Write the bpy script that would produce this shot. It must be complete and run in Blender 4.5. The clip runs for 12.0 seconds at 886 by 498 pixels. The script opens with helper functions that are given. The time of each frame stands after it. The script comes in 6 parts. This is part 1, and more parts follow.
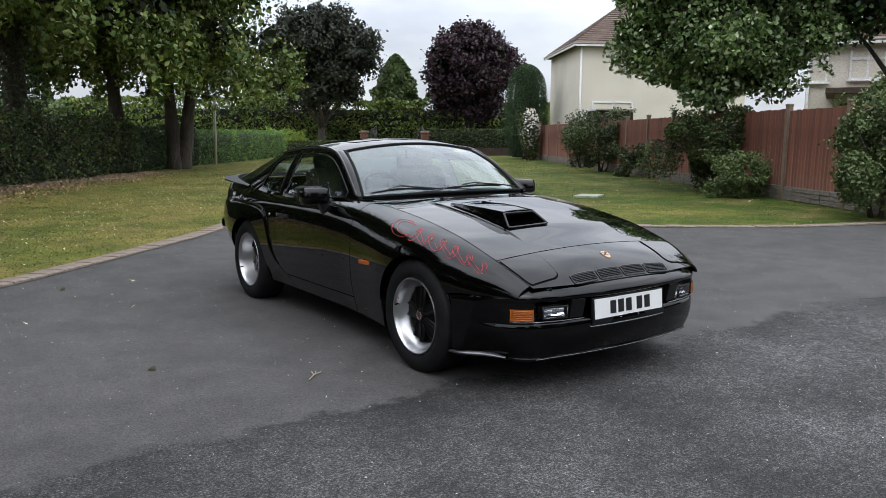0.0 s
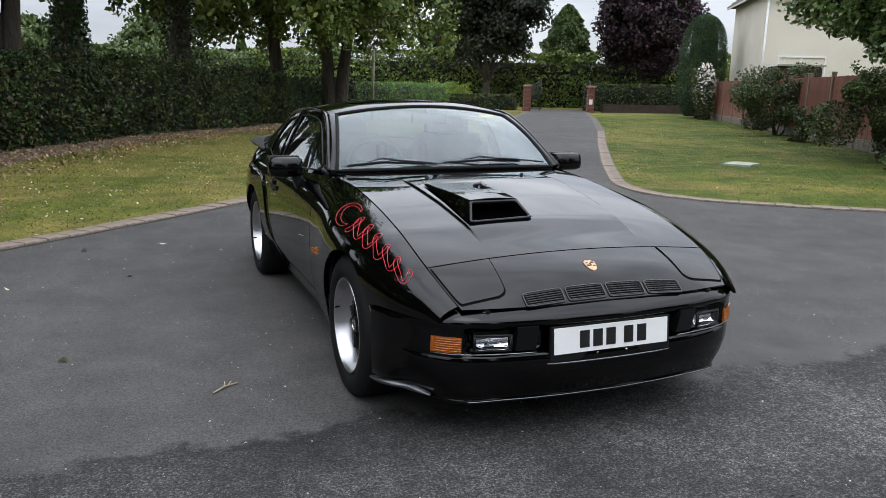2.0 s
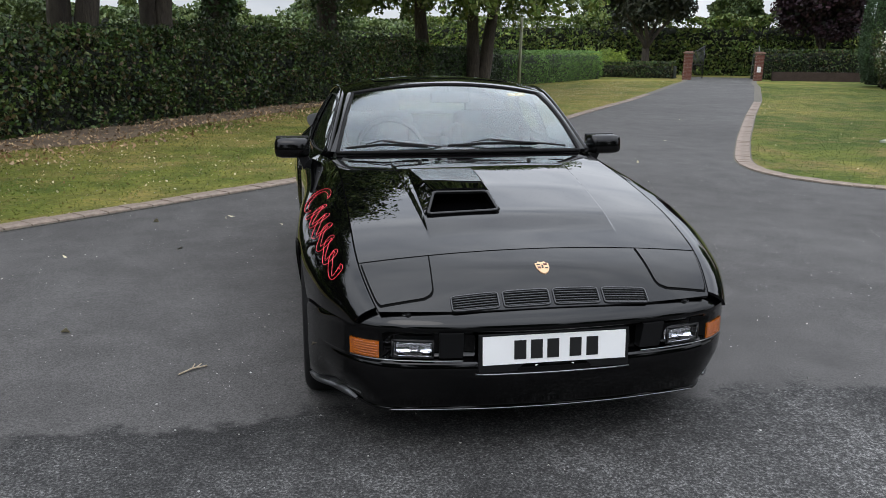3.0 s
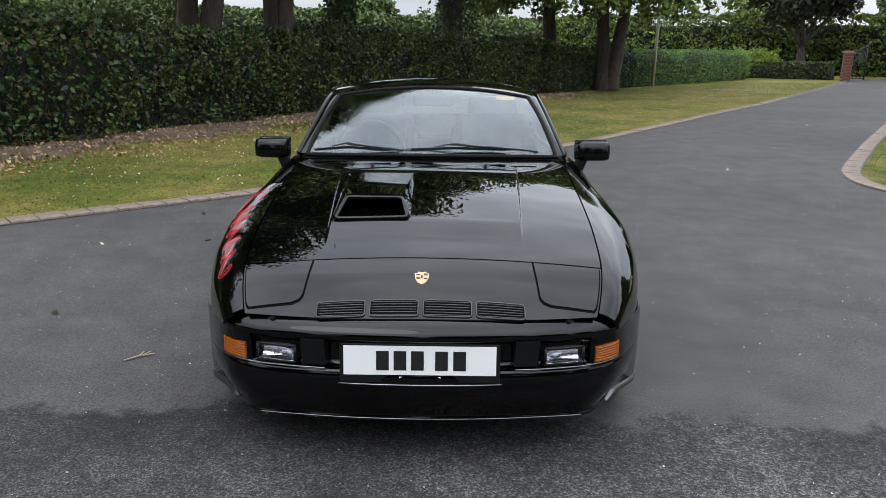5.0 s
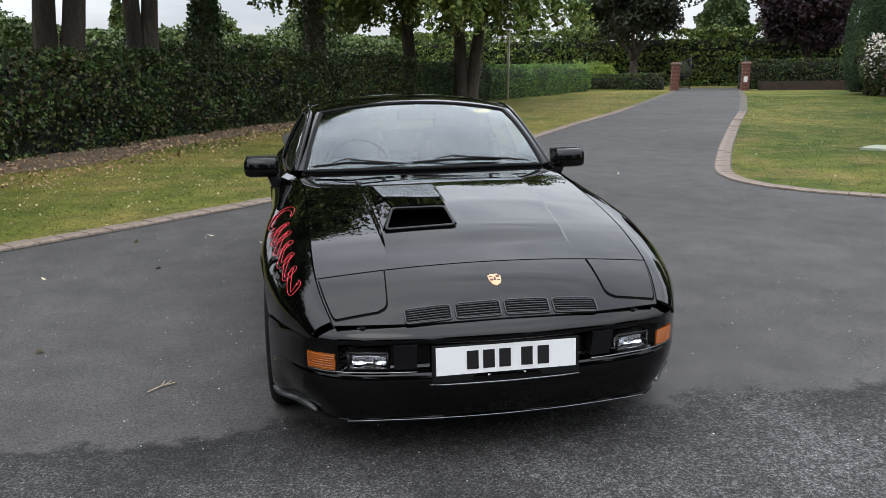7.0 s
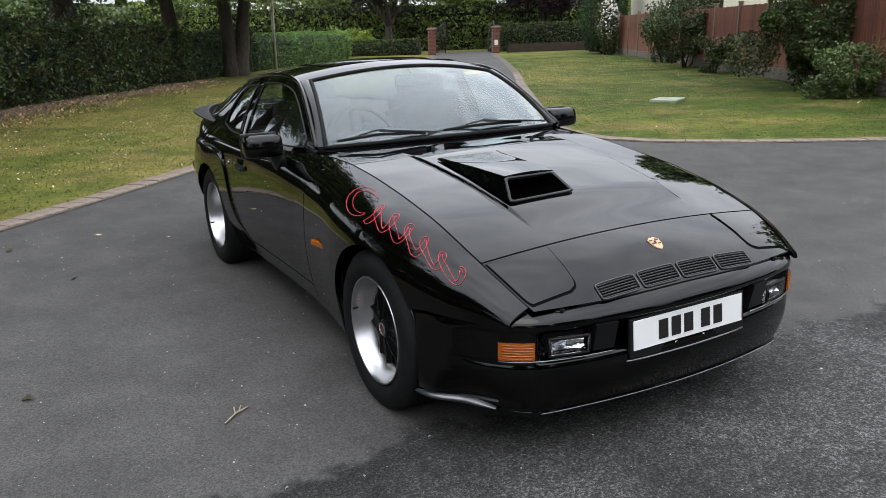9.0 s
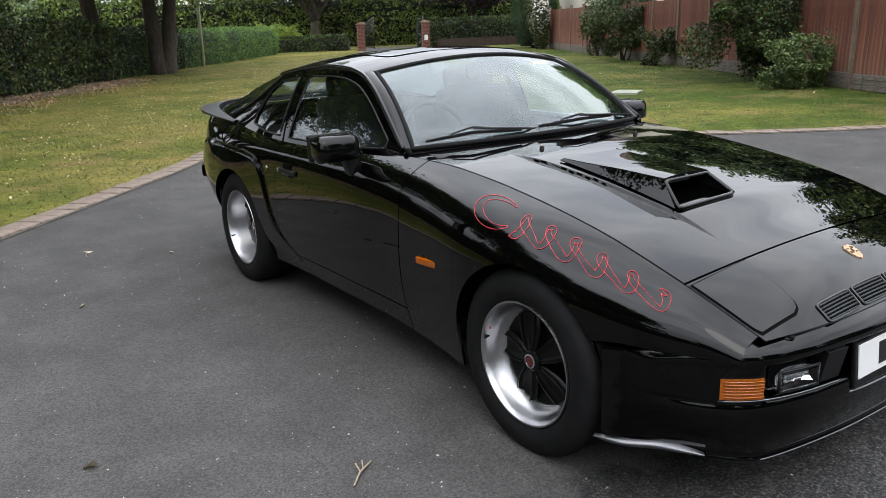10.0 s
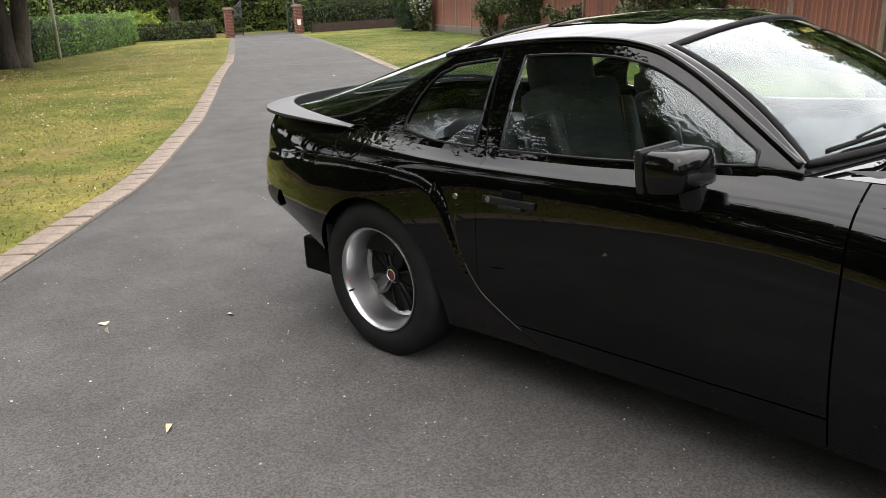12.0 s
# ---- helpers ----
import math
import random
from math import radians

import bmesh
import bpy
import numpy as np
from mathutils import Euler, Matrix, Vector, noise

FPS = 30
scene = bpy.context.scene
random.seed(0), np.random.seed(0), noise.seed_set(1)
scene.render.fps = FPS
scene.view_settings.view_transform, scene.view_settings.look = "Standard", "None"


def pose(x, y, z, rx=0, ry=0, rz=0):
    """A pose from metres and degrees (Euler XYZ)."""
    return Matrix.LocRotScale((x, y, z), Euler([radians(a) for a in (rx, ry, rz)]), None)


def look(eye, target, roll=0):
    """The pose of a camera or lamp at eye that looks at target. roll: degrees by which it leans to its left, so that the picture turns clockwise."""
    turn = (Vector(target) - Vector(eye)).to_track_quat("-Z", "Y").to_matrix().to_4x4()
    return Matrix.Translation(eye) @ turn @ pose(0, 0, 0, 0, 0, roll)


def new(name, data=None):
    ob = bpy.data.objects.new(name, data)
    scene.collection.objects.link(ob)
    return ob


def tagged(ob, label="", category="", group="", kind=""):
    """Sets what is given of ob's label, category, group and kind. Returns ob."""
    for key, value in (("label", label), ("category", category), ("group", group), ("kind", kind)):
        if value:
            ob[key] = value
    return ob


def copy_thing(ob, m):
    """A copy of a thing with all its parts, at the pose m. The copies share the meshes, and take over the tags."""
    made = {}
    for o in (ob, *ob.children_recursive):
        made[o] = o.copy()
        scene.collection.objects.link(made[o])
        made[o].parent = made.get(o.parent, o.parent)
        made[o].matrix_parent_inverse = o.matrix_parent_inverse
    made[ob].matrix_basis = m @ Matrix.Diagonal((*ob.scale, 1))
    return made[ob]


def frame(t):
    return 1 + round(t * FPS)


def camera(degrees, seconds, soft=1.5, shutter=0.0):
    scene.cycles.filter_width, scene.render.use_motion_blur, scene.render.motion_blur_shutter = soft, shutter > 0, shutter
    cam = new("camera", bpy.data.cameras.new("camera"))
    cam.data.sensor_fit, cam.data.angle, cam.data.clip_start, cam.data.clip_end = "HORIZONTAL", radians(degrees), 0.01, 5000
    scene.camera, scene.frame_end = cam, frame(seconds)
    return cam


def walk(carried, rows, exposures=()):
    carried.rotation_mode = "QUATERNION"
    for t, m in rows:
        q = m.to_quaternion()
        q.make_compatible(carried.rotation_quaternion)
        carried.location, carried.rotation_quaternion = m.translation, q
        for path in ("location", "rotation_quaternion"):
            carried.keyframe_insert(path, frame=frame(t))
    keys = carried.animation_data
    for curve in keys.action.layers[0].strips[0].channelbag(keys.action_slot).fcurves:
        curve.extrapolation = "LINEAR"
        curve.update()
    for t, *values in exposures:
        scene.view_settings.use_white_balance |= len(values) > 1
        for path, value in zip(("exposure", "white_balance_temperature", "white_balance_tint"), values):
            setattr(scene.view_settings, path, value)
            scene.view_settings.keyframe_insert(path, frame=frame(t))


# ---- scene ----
cam = camera(59.4, 12.0, soft=0.85)
PATH = [
    (0, (-3.066, -3.456, 1.241), (-1.917, -1.842, 0.964), 0.7),
    (0.5, (-2.807, -3.238, 1.24), (-1.698, -1.6, 0.943), 1.0),
    (1, (-2.446, -3.133, 1.286), (-1.431, -1.442, 0.954), 1.3),
    (1.5, (-2.026, -3.143, 1.303), (-1.141, -1.387, 0.939), 1.3),
    (2, (-1.696, -3.181, 1.315), (-0.943, -1.372, 0.914), 1.7),
    (2.5, (-1.291, -3.189, 1.352), (-0.726, -1.324, 0.903), 1.4),
    (2.7, (-1.094, -3.191, 1.382), (-0.621, -1.307, 0.904), 1.3),
    (4.3, (-0.185, -3.208, 1.391), (-0.097, -1.273, 0.892), 1.5),
    (4.5, (-0.073, -3.215, 1.4), (-0.024, -1.279, 0.901), 1.4),
    (5, (0.071, -3.222, 1.423), (0.066, -1.285, 0.925), 1.2),
    (5.5, (0.07, -3.222, 1.421), (0.075, -1.282, 0.935), 0.9),
    (6, (-0.12, -3.228, 1.41), (-0.039, -1.286, 0.939), 0.7),
    (6.5, (-0.409, -3.263, 1.41), (-0.197, -1.328, 0.951), 0.5),
    (7, (-0.716, -3.301, 1.406), (-0.345, -1.389, 0.954), 0.1),
    (7.2, (-0.845, -3.295, 1.406), (-0.403, -1.398, 0.952), 0.1),
    (8.8, (-1.839, -2.695, 1.381), (-0.928, -0.993, 0.858), -0.9),
    (9, (-1.945, -2.56, 1.372), (-0.997, -0.882, 0.84), -1.1),
    (9.5, (-2.183, -2.212, 1.353), (-1.144, -0.591, 0.809), -1.1),
    (10, (-2.343, -1.775, 1.339), (-1.231, -0.204, 0.793), -1.4),
    (10.5, (-2.473, -1.318, 1.337), (-1.294, 0.201, 0.789), -1.6),
    (11, (-2.552, -0.838, 1.31), (-1.309, 0.628, 0.757), -1.9),
    (11.5, (-2.618, -0.353, 1.297), (-1.313, 1.051, 0.727), -2.2),
    (12, (-2.656, 0.123, 1.29), (-1.293, 1.461, 0.698), -2.4),
]
walk(cam, [(t, look(eye, target, roll)) for t, eye, target, roll in PATH],
     exposures=[(0.0, -0.26, 6550, 10), (5.0, -0.15, 6550, 10), (9.0, -0.12, 6700, 10), (10.5, 0.13, 6800, 10), (11.5, 0.34, 7150, 11), (12.0, 0.53, 7350, 12)])

# ---- world, sun ----
SUN_EL, SUN_AZ = radians(52), radians(205)
world = bpy.data.worlds.new("overcast_sky")
scene.world = world
world.use_nodes = True
wn, wl = world.node_tree.nodes, world.node_tree.links
wn.clear()
w_out = wn.new("ShaderNodeOutputWorld")
w_bg = wn.new("ShaderNodeBackground")
w_sky = wn.new("ShaderNodeTexSky")
w_sky.sky_type, w_sky.sun_disc = "NISHITA", False
w_sky.sun_elevation, w_sky.sun_rotation = SUN_EL, SUN_AZ
w_coord = wn.new("ShaderNodeTexCoord")
w_map = wn.new("ShaderNodeMapping")
w_map.inputs["Scale"].default_value = (1.0, 1.0, 3.2)
w_noise = wn.new("ShaderNodeTexNoise")
w_noise.inputs["Scale"].default_value = 2.6
w_noise.inputs["Detail"].default_value = 6.0
w_noise.inputs["Roughness"].default_value = 0.55
w_ramp = wn.new("ShaderNodeValToRGB")
w_ramp.color_ramp.elements[0].position, w_ramp.color_ramp.elements[0].color = 0.34, (5.15, 5.55, 6.3, 1)
w_ramp.color_ramp.elements[1].position, w_ramp.color_ramp.elements[1].color = 0.66, (8.45, 8.85, 9.5, 1)
w_mix = wn.new("ShaderNodeMix")
w_mix.data_type = "RGBA"
w_mix.inputs[0].default_value = 0.90
wl.new(w_coord.outputs["Generated"], w_map.inputs["Vector"])
wl.new(w_map.outputs["Vector"], w_noise.inputs["Vector"])
wl.new(w_noise.outputs["Fac"], w_ramp.inputs["Fac"])
wl.new(w_sky.outputs["Color"], w_mix.inputs[6])
wl.new(w_ramp.outputs["Color"], w_mix.inputs[7])
# an overcast sky is three times as bright overhead as at the horizon
w_sep = wn.new("ShaderNodeSeparateXYZ")
w_up = wn.new("ShaderNodeMath")
w_up.operation, w_up.use_clamp = "MAXIMUM", True
w_up.inputs[1].default_value = 0.0
w_pow = wn.new("ShaderNodeMath")
w_pow.operation = "POWER"
w_pow.inputs[1].default_value = 0.80
w_grad = wn.new("ShaderNodeMath")
w_grad.operation = "MULTIPLY_ADD"
w_grad.inputs[1].default_value, w_grad.inputs[2].default_value = 4.1, 0.74
w_dome = wn.new("ShaderNodeVectorMath")
w_dome.operation = "SCALE"
wl.new(w_coord.outputs["Generated"], w_sep.inputs[0])
wl.new(w_sep.outputs["Z"], w_up.inputs[0])
wl.new(w_up.outputs[0], w_pow.inputs[0])
wl.new(w_pow.outputs[0], w_grad.inputs[0])
wl.new(w_mix.outputs[2], w_dome.inputs[0])
wl.new(w_grad.outputs[0], w_dome.inputs["Scale"])
wl.new(w_dome.outputs[0], w_bg.inputs["Color"])
w_bg.inputs["Strength"].default_value = 0.110
wl.new(w_bg.outputs["Background"], w_out.inputs["Surface"])

sun = new("sun", bpy.data.lights.new("sun", "SUN"))
sun.data.energy, sun.data.angle, sun.data.color = 0.32, radians(25), (1.0, 0.96, 0.9)
sun.matrix_world = look((0, 0, 30), (math.sin(SUN_AZ) * -12, math.cos(SUN_AZ) * -12, 30 - 12 * math.tan(SUN_EL)))


# ---- materials ----
def mat(name, col=(0.5, 0.5, 0.5), rough=0.5, metal=0.0, **inputs):
    m = bpy.data.materials.new(name)
    m.use_nodes = True
    b = m.node_tree.nodes["Principled BSDF"]
    b.inputs["Base Color"].default_value = (*col, 1)
    b.inputs["Roughness"].default_value = rough
    b.inputs["Metallic"].default_value = metal
    for k, v in inputs.items():
        b.inputs[k.replace("_", " ")].default_value = v
    return m


def nodes_of(m):
    t = m.node_tree
    return t.nodes, t.links, t.nodes["Principled BSDF"]


def coords(m, scale=(1, 1, 1)):
    n, l, b = nodes_of(m)
    c, mp = n.new("ShaderNodeTexCoord"), n.new("ShaderNodeMapping")
    mp.inputs["Scale"].default_value = scale
    l.new(c.outputs["Object"], mp.inputs["Vector"])
    return mp.outputs["Vector"]


def noise_of(m, vec, scale, detail=4.0, rough=0.55):
    n, l, b = nodes_of(m)
    t = n.new("ShaderNodeTexNoise")
    t.inputs["Scale"].default_value, t.inputs["Detail"].default_value, t.inputs["Roughness"].default_value = scale, detail, rough
    l.new(vec, t.inputs["Vector"])
    return t.outputs["Fac"]


def ramp_of(m, fac, *stops):
    n, l, b = nodes_of(m)
    r = n.new("ShaderNodeValToRGB")
    e = r.color_ramp.elements
    while len(e) < len(stops):
        e.new(0.5)
    for el, (p, c) in zip(e, stops):
        el.position, el.color = p, (*c, 1)
    l.new(fac, r.inputs["Fac"])
    return r.outputs["Color"]


def mixed(m, a, b2, fac, mode="MIX"):
    n, l, b = nodes_of(m)
    x = n.new("ShaderNodeMix")
    x.data_type, x.blend_type = "RGBA", mode
    for sock, v in ((x.inputs[0], fac), (x.inputs[6], a), (x.inputs[7], b2)):
        if isinstance(v, (int, float)):
            sock.default_value = v
        elif isinstance(v, tuple):
            sock.default_value = (*v, 1)
        else:
            l.new(v, sock)
    return x.outputs[2]


def bump(m, height, strength, dist):
    n, l, b = nodes_of(m)
    bp = n.new("ShaderNodeBump")
    bp.inputs["Strength"].default_value, bp.inputs["Distance"].default_value = strength, dist
    l.new(height, bp.inputs["Height"])
    l.new(bp.outputs["Normal"], b.inputs["Normal"])


def grained(name, c1, c2, scale, rough=0.7, fine=8.0, bumps=0.3, dist=0.01, stretch=(1, 1, 1), metal=0.0):
    """Two scales of variation between two colours, with fine relief."""
    m = mat(name, c1, rough, metal)
    n, l, b = nodes_of(m)
    v = coords(m, stretch)
    big, small = noise_of(m, v, scale), noise_of(m, v, scale * fine, 6.0, 0.65)
    base = ramp_of(m, big, (0.3, c1), (0.7, c2))
    dark = ramp_of(m, small, (0.25, (0.55, 0.55, 0.55)), (0.75, (1.25, 1.25, 1.25)))
    l.new(mixed(m, base, dark, 1.0, "MULTIPLY"), b.inputs["Base Color"])
    bump(m, small, bumps, dist)
    return m


def leafy(name, *cols, rough=0.55, trans=0.0):
    """Leaf colours that change from leaf to leaf and in drifts."""
    m = mat(name, cols[0], rough)
    n, l, b = nodes_of(m)
    g = n.new("ShaderNodeNewGeometry")
    stops = [(0.05 + 0.9 * i / max(1, len(cols) - 1), c) for i, c in enumerate(cols)]
    per = ramp_of(m, g.outputs["Random Per Island"], *stops)
    drift = ramp_of(m, noise_of(m, coords(m), 0.9, 3.0), (0.3, (0.55, 0.57, 0.6)), (0.7, (1.35, 1.3, 1.2)))
    l.new(mixed(m, per, drift, 1.0, "MULTIPLY"), b.inputs["Base Color"])
    b.inputs["Specular IOR Level"].default_value = 0.35
    return m


paint = mat("black_gloss_paint", (0.0008, 0.0008, 0.0009), 0.35, 0.0, Coat_Weight=1.0, Coat_Roughness=0.015, Coat_IOR=1.82, Specular_IOR_Level=0.0)
n_, l_, b_ = nodes_of(paint)
lw_ = n_.new("ShaderNodeLayerWeight")
lw_.inputs["Blend"].default_value = 0.5
gl_r = n_.new("ShaderNodeMapRange")
for k_, v_ in (("From Min", 0.38), ("From Max", 0.70), ("To Min", 0.36), ("To Max", 1.0)):
    gl_r.inputs[k_].default_value = v_
l_.new(lw_.outputs["Facing"], gl_r.inputs["Value"])
l_.new(gl_r.outputs["Result"], b_.inputs["Coat Weight"])
bump(paint, noise_of(paint, coords(paint), 3.0, 2.0), 0.02, 0.02)
grille_black = mat("grille_plastic", (0.022, 0.022, 0.024), 0.32, 0.0, Specular_IOR_Level=0.6)
satin = mat("satin_black_plastic", (0.007, 0.007, 0.0075), 0.38, 0.0, Specular_IOR_Level=0.28)
rubber = grained("black_rubber", (0.007, 0.007, 0.0075), (0.012, 0.012, 0.012), 20, 0.7, 6, 0.1, 0.002)
rubber.node_tree.nodes["Principled BSDF"].inputs["Specular IOR Level"].default_value = 0.15
gapblack = mat("shadow_gap_seal", (0.003, 0.003, 0.003), 0.9, 0.0, Specular_IOR_Level=0.05)
underblack = mat("underbody_black", (0.005, 0.005, 0.005), 0.95, 0.0, Specular_IOR_Level=0.1)
glass = mat("tinted_glass", (0.80, 0.90, 0.90), 0.0, 0.0, Transmission_Weight=1.0, IOR=1.52)
rim_metal = mat("polished_alloy", (0.70, 0.70, 0.71), 0.30, 1.0)
n_, l_, b_ = nodes_of(rim_metal)
l_.new(ramp_of(rim_metal, noise_of(rim_metal, coords(rim_metal), 7.0, 3.0), (0.3, (0.42, 0.42, 0.43)), (0.7, (0.52, 0.52, 0.53))), b_.inputs["Base Color"])
lamp_reflector = mat("lamp_reflector", (0.86, 0.87, 0.90), 0.16, 1.0)
# pale metal that paints the sky's highlight on the chin lip
lip_glint_grey = mat("lip_sky_glint", (0.20, 0.20, 0.21), 0.36, 1.0)
# grey metal for painted highlight lines on bumper edges, and for key locks
glint_lock_metal = mat("edge_glint_and_lock_metal", (0.30, 0.30, 0.31), 0.3, 1.0)
rim_black = mat("black_wheel_paint", (0.004, 0.004, 0.004), 0.34, 0.0, Specular_IOR_Level=0.22)
screen_glass = mat("windscreen_glass", (0.70, 0.83, 0.86), 0.0, 0.0, Transmission_Weight=1.0, IOR=1.52)
amber = mat("amber_lens", (0.47, 0.115, 0.004), 0.12, 0.0, Transmission_Weight=0.35, Coat_Weight=0.5)
lens_clear = mat("clear_lens", (0.95, 0.95, 0.97), 0.03, 0.0, Transmission_Weight=1.0, IOR=1.3)
chrome = mat("chrome", (0.8, 0.8, 0.82), 0.07, 1.0)
plate_white = mat("plate_white", (0.78, 0.78, 0.77), 0.3)
ink = mat("black_ink", (0.01, 0.01, 0.01), 0.4)
gold = mat("gold_enamel", (0.52, 0.33, 0.19), 0.3, 0.5)
cap_red = mat("cap_red", (0.09, 0.018, 0.015), 0.4)
red_line = mat("red_vinyl", (0.75, 0.03, 0.05), 0.35)
cloth = grained("dark_seat_cloth", (0.006, 0.006, 0.0065), (0.010, 0.010, 0.011), 8, 0.9, 10, 0.2, 0.003)
leather = mat("black_vinyl", (0.005, 0.005, 0.0055), 0.5, 0.0, Specular_IOR_Level=0.25)
sticker = mat("yellow_sticker", (0.8, 0.5, 0.08), 0.5)


# ---- shared mesh makers ----
def link_mesh(name, verts, faces, material, parent=None, label="", smooth=True):
    me = bpy.data.meshes.new(name)
    me.from_pydata([tuple(map(float, v)) for v in verts], [], faces)
    me.materials.append(material)
    if smooth:
        me.polygons.foreach_set("use_smooth", [True] * len(me.polygons))
    me.update()
    ob = new(name, me)
    ob.parent = parent
    if label:
        ob["label"] = label
    return ob


def part(name, bm, material, parent=None, label="", smooth=False):
    me = bpy.data.meshes.new(name)
    bmesh.ops.recalc_face_normals(bm, faces=bm.faces)
    bm.to_mesh(me)
    bm.free()
    me.materials.append(material)
    if smooth:
        me.polygons.foreach_set("use_smooth", [True] * len(me.polygons))
    ob = new(name, me)
    ob.parent = parent
    if label:
        ob["label"] = label
    return ob


def empty(name, label="", category="", group="", kind="", m=None):
    ob = tagged(new(name), label, category, group, kind)
    if m is not None:
        ob.matrix_world = m
    return ob


def box_bm(sx, sy, sz, bevel=0.0, at=(0, 0, 0), bm=None, turn=None):
    bm = bm or bmesh.new()
    r = bmesh.ops.create_cube(bm, size=1.0)
    m = Matrix.Translation(at) @ (turn or Matrix()) @ Matrix.Diagonal((sx, sy, sz, 1))
    bmesh.ops.transform(bm, matrix=m, verts=r["verts"])
    if bevel:
        es = {e for v in r["verts"] for e in v.link_edges}
        bmesh.ops.bevel(bm, geom=list(es), offset=bevel, segments=2, affect="EDGES", profile=0.6)
    return bm


def grid_faces(nu, nv, flip=False, close_u=False):
    out = []
    for i in range(nu if close_u else nu - 1):
        for j in range(nv - 1):
            a, b2, c, d = i * nv + j, ((i + 1) % nu) * nv + j, ((i + 1) % nu) * nv + j + 1, i * nv + j + 1
            out.append((a, d, c, b2) if flip else (a, b2, c, d))
    return out


def sheet(name, pts, material, parent, thick=0.0, label="", smooth=True):
    """A panel through a grid of points [u][v]; thick folds its rim back along the inward normal so that it has an edge."""
    g = np.asarray(pts, float)
    nu, nv = g.shape[:2]
    verts = g.reshape(-1, 3)
    faces = grid_faces(nu, nv)
    if thick:
        du, dv = np.gradient(g, axis=0), np.gradient(g, axis=1)
        nrm = np.cross(du, dv)
        nrm /= np.linalg.norm(nrm, axis=2, keepdims=True) + 1e-12
        back = (g - nrm * thick).reshape(-1, 3)
        k = nu * nv
        verts = np.vstack([verts, back])
        faces = faces + [tuple(k + i for i in reversed(f)) for f in faces]
        rim = [i * nv for i in range(nu)] + [(nu - 1) * nv + j for j in range(1, nv)] + [i * nv + nv - 1 for i in range(nu - 2, -1, -1)] + [j for j in range(nv - 2, 0, -1)]
        m2 = len(rim)
        faces += [(rim[i], k + rim[i], k + rim[(i + 1) % m2], rim[(i + 1) % m2]) for i in range(m2)]
    ob = link_mesh(name, verts, faces, material, parent, label, smooth)
    if thick:
        ob.data.set_sharp_from_angle(angle=radians(50))
    return ob


def tube(name, pts, radius, material, parent=None, closed=False, sides=6, label="", squash=1.0):
    """A round bar along a line of points; radius may be a list."""
    p = np.asarray(pts, float)
    n = len(p)
    rad = np.full(n, radius) if np.isscalar(radius) else np.asarray(radius, float)
    t = np.roll(p, -1, 0) - np.roll(p, 1, 0) if closed else np.gradient(p, axis=0)
    t /= np.linalg.norm(t, axis=1, keepdims=True) + 1e-12
    ref = np.where(np.abs(t[:, 2:3]) > 0.9, np.array([[1.0, 0, 0]]), np.array([[0, 0, 1.0]]))
    a = np.cross(ref, t)
    a /= np.linalg.norm(a, axis=1, keepdims=True)
    b2 = np.cross(t, a)
    ang = np.linspace(0, 2 * np.pi, sides, endpoint=False)
    rings = p[:, None] + rad[:, None, None] * (np.cos(ang)[None, :, None] * a[:, None] + squash * np.sin(ang)[None, :, None] * b2[:, None])
    faces = []
    for i in range(n if closed else n - 1):
        for j in range(sides):
            k = (i + 1) % n
            faces.append((i * sides + j, i * sides + (j + 1) % sides, k * sides + (j + 1) % sides, k * sides + j))
    if not closed:
        faces += [tuple(range(sides))[::-1], tuple((n - 1) * sides + j for j in range(sides))]
    return link_mesh(name, rings.reshape(-1, 3), faces, material, parent, label)


def lathe(name, profile, material, parent=None, steps=48, label=""):
    """Turns a closed or open profile of (radius, x) about the x axis."""
    pr = np.asarray(profile, float)
    ang = np.linspace(0, 2 * np.pi, steps, endpoint=False)
    v = np.stack([np.broadcast_to(pr[None, :, 1], (steps, len(pr))), pr[None, :, 0] * np.cos(ang)[:, None], pr[None, :, 0] * np.sin(ang)[:, None]], -1)
    ob = link_mesh(name, v.reshape(-1, 3), grid_faces(steps, len(pr), close_u=True), material, parent, label)
    bm = bmesh.new()
    bm.from_mesh(ob.data)
    bmesh.ops.recalc_face_normals(bm, faces=bm.faces)
    bm.to_mesh(ob.data)
    bm.free()
    ob.data.polygons.foreach_set("use_smooth", [True] * len(ob.data.polygons))
    ob.data.set_sharp_from_angle(angle=radians(40))
    return ob


def smooth_curve(ys, vals, sigma=0.06):
    """A soft curve through a short table, as a function of y."""
    q = np.arange(ys[0] - 0.5, ys[-1] + 0.5, 0.01)
    v = np.interp(q, ys, vals)
    s0, s1 = (vals[1] - vals[0]) / (ys[1] - ys[0]), (vals[-1] - vals[-2]) / (ys[-1] - ys[-2])
    v = np.where(q < ys[0], vals[0] + s0 * (q - ys[0]), v)
    v = np.where(q > ys[-1], vals[-1] + s1 * (q - ys[-1]), v)
    r = int(sigma * 400)
    k = np.exp(-0.5 * (np.arange(-r, r + 1) * 0.01 / sigma) ** 2)
    k /= k.sum()
    pad = np.pad(v, r, mode="reflect", reflect_type="odd")
    v = np.convolve(pad, k, mode="valid")
    return lambda y: np.interp(y, q, v)


def step(a, b2, x):
    t = np.clip((np.asarray(x, float) - a) / (b2 - a), 0, 1)
    return t * t * (3 - 2 * t)


def rise(x, y):
    """Height of the ground: level round the car, rising gently towards the gate and the fence."""
    x = np.minimum(np.asarray(x, float), 45.0)
    return 0.012 * 2 * np.logaddexp(0, (x - 4) / 2)


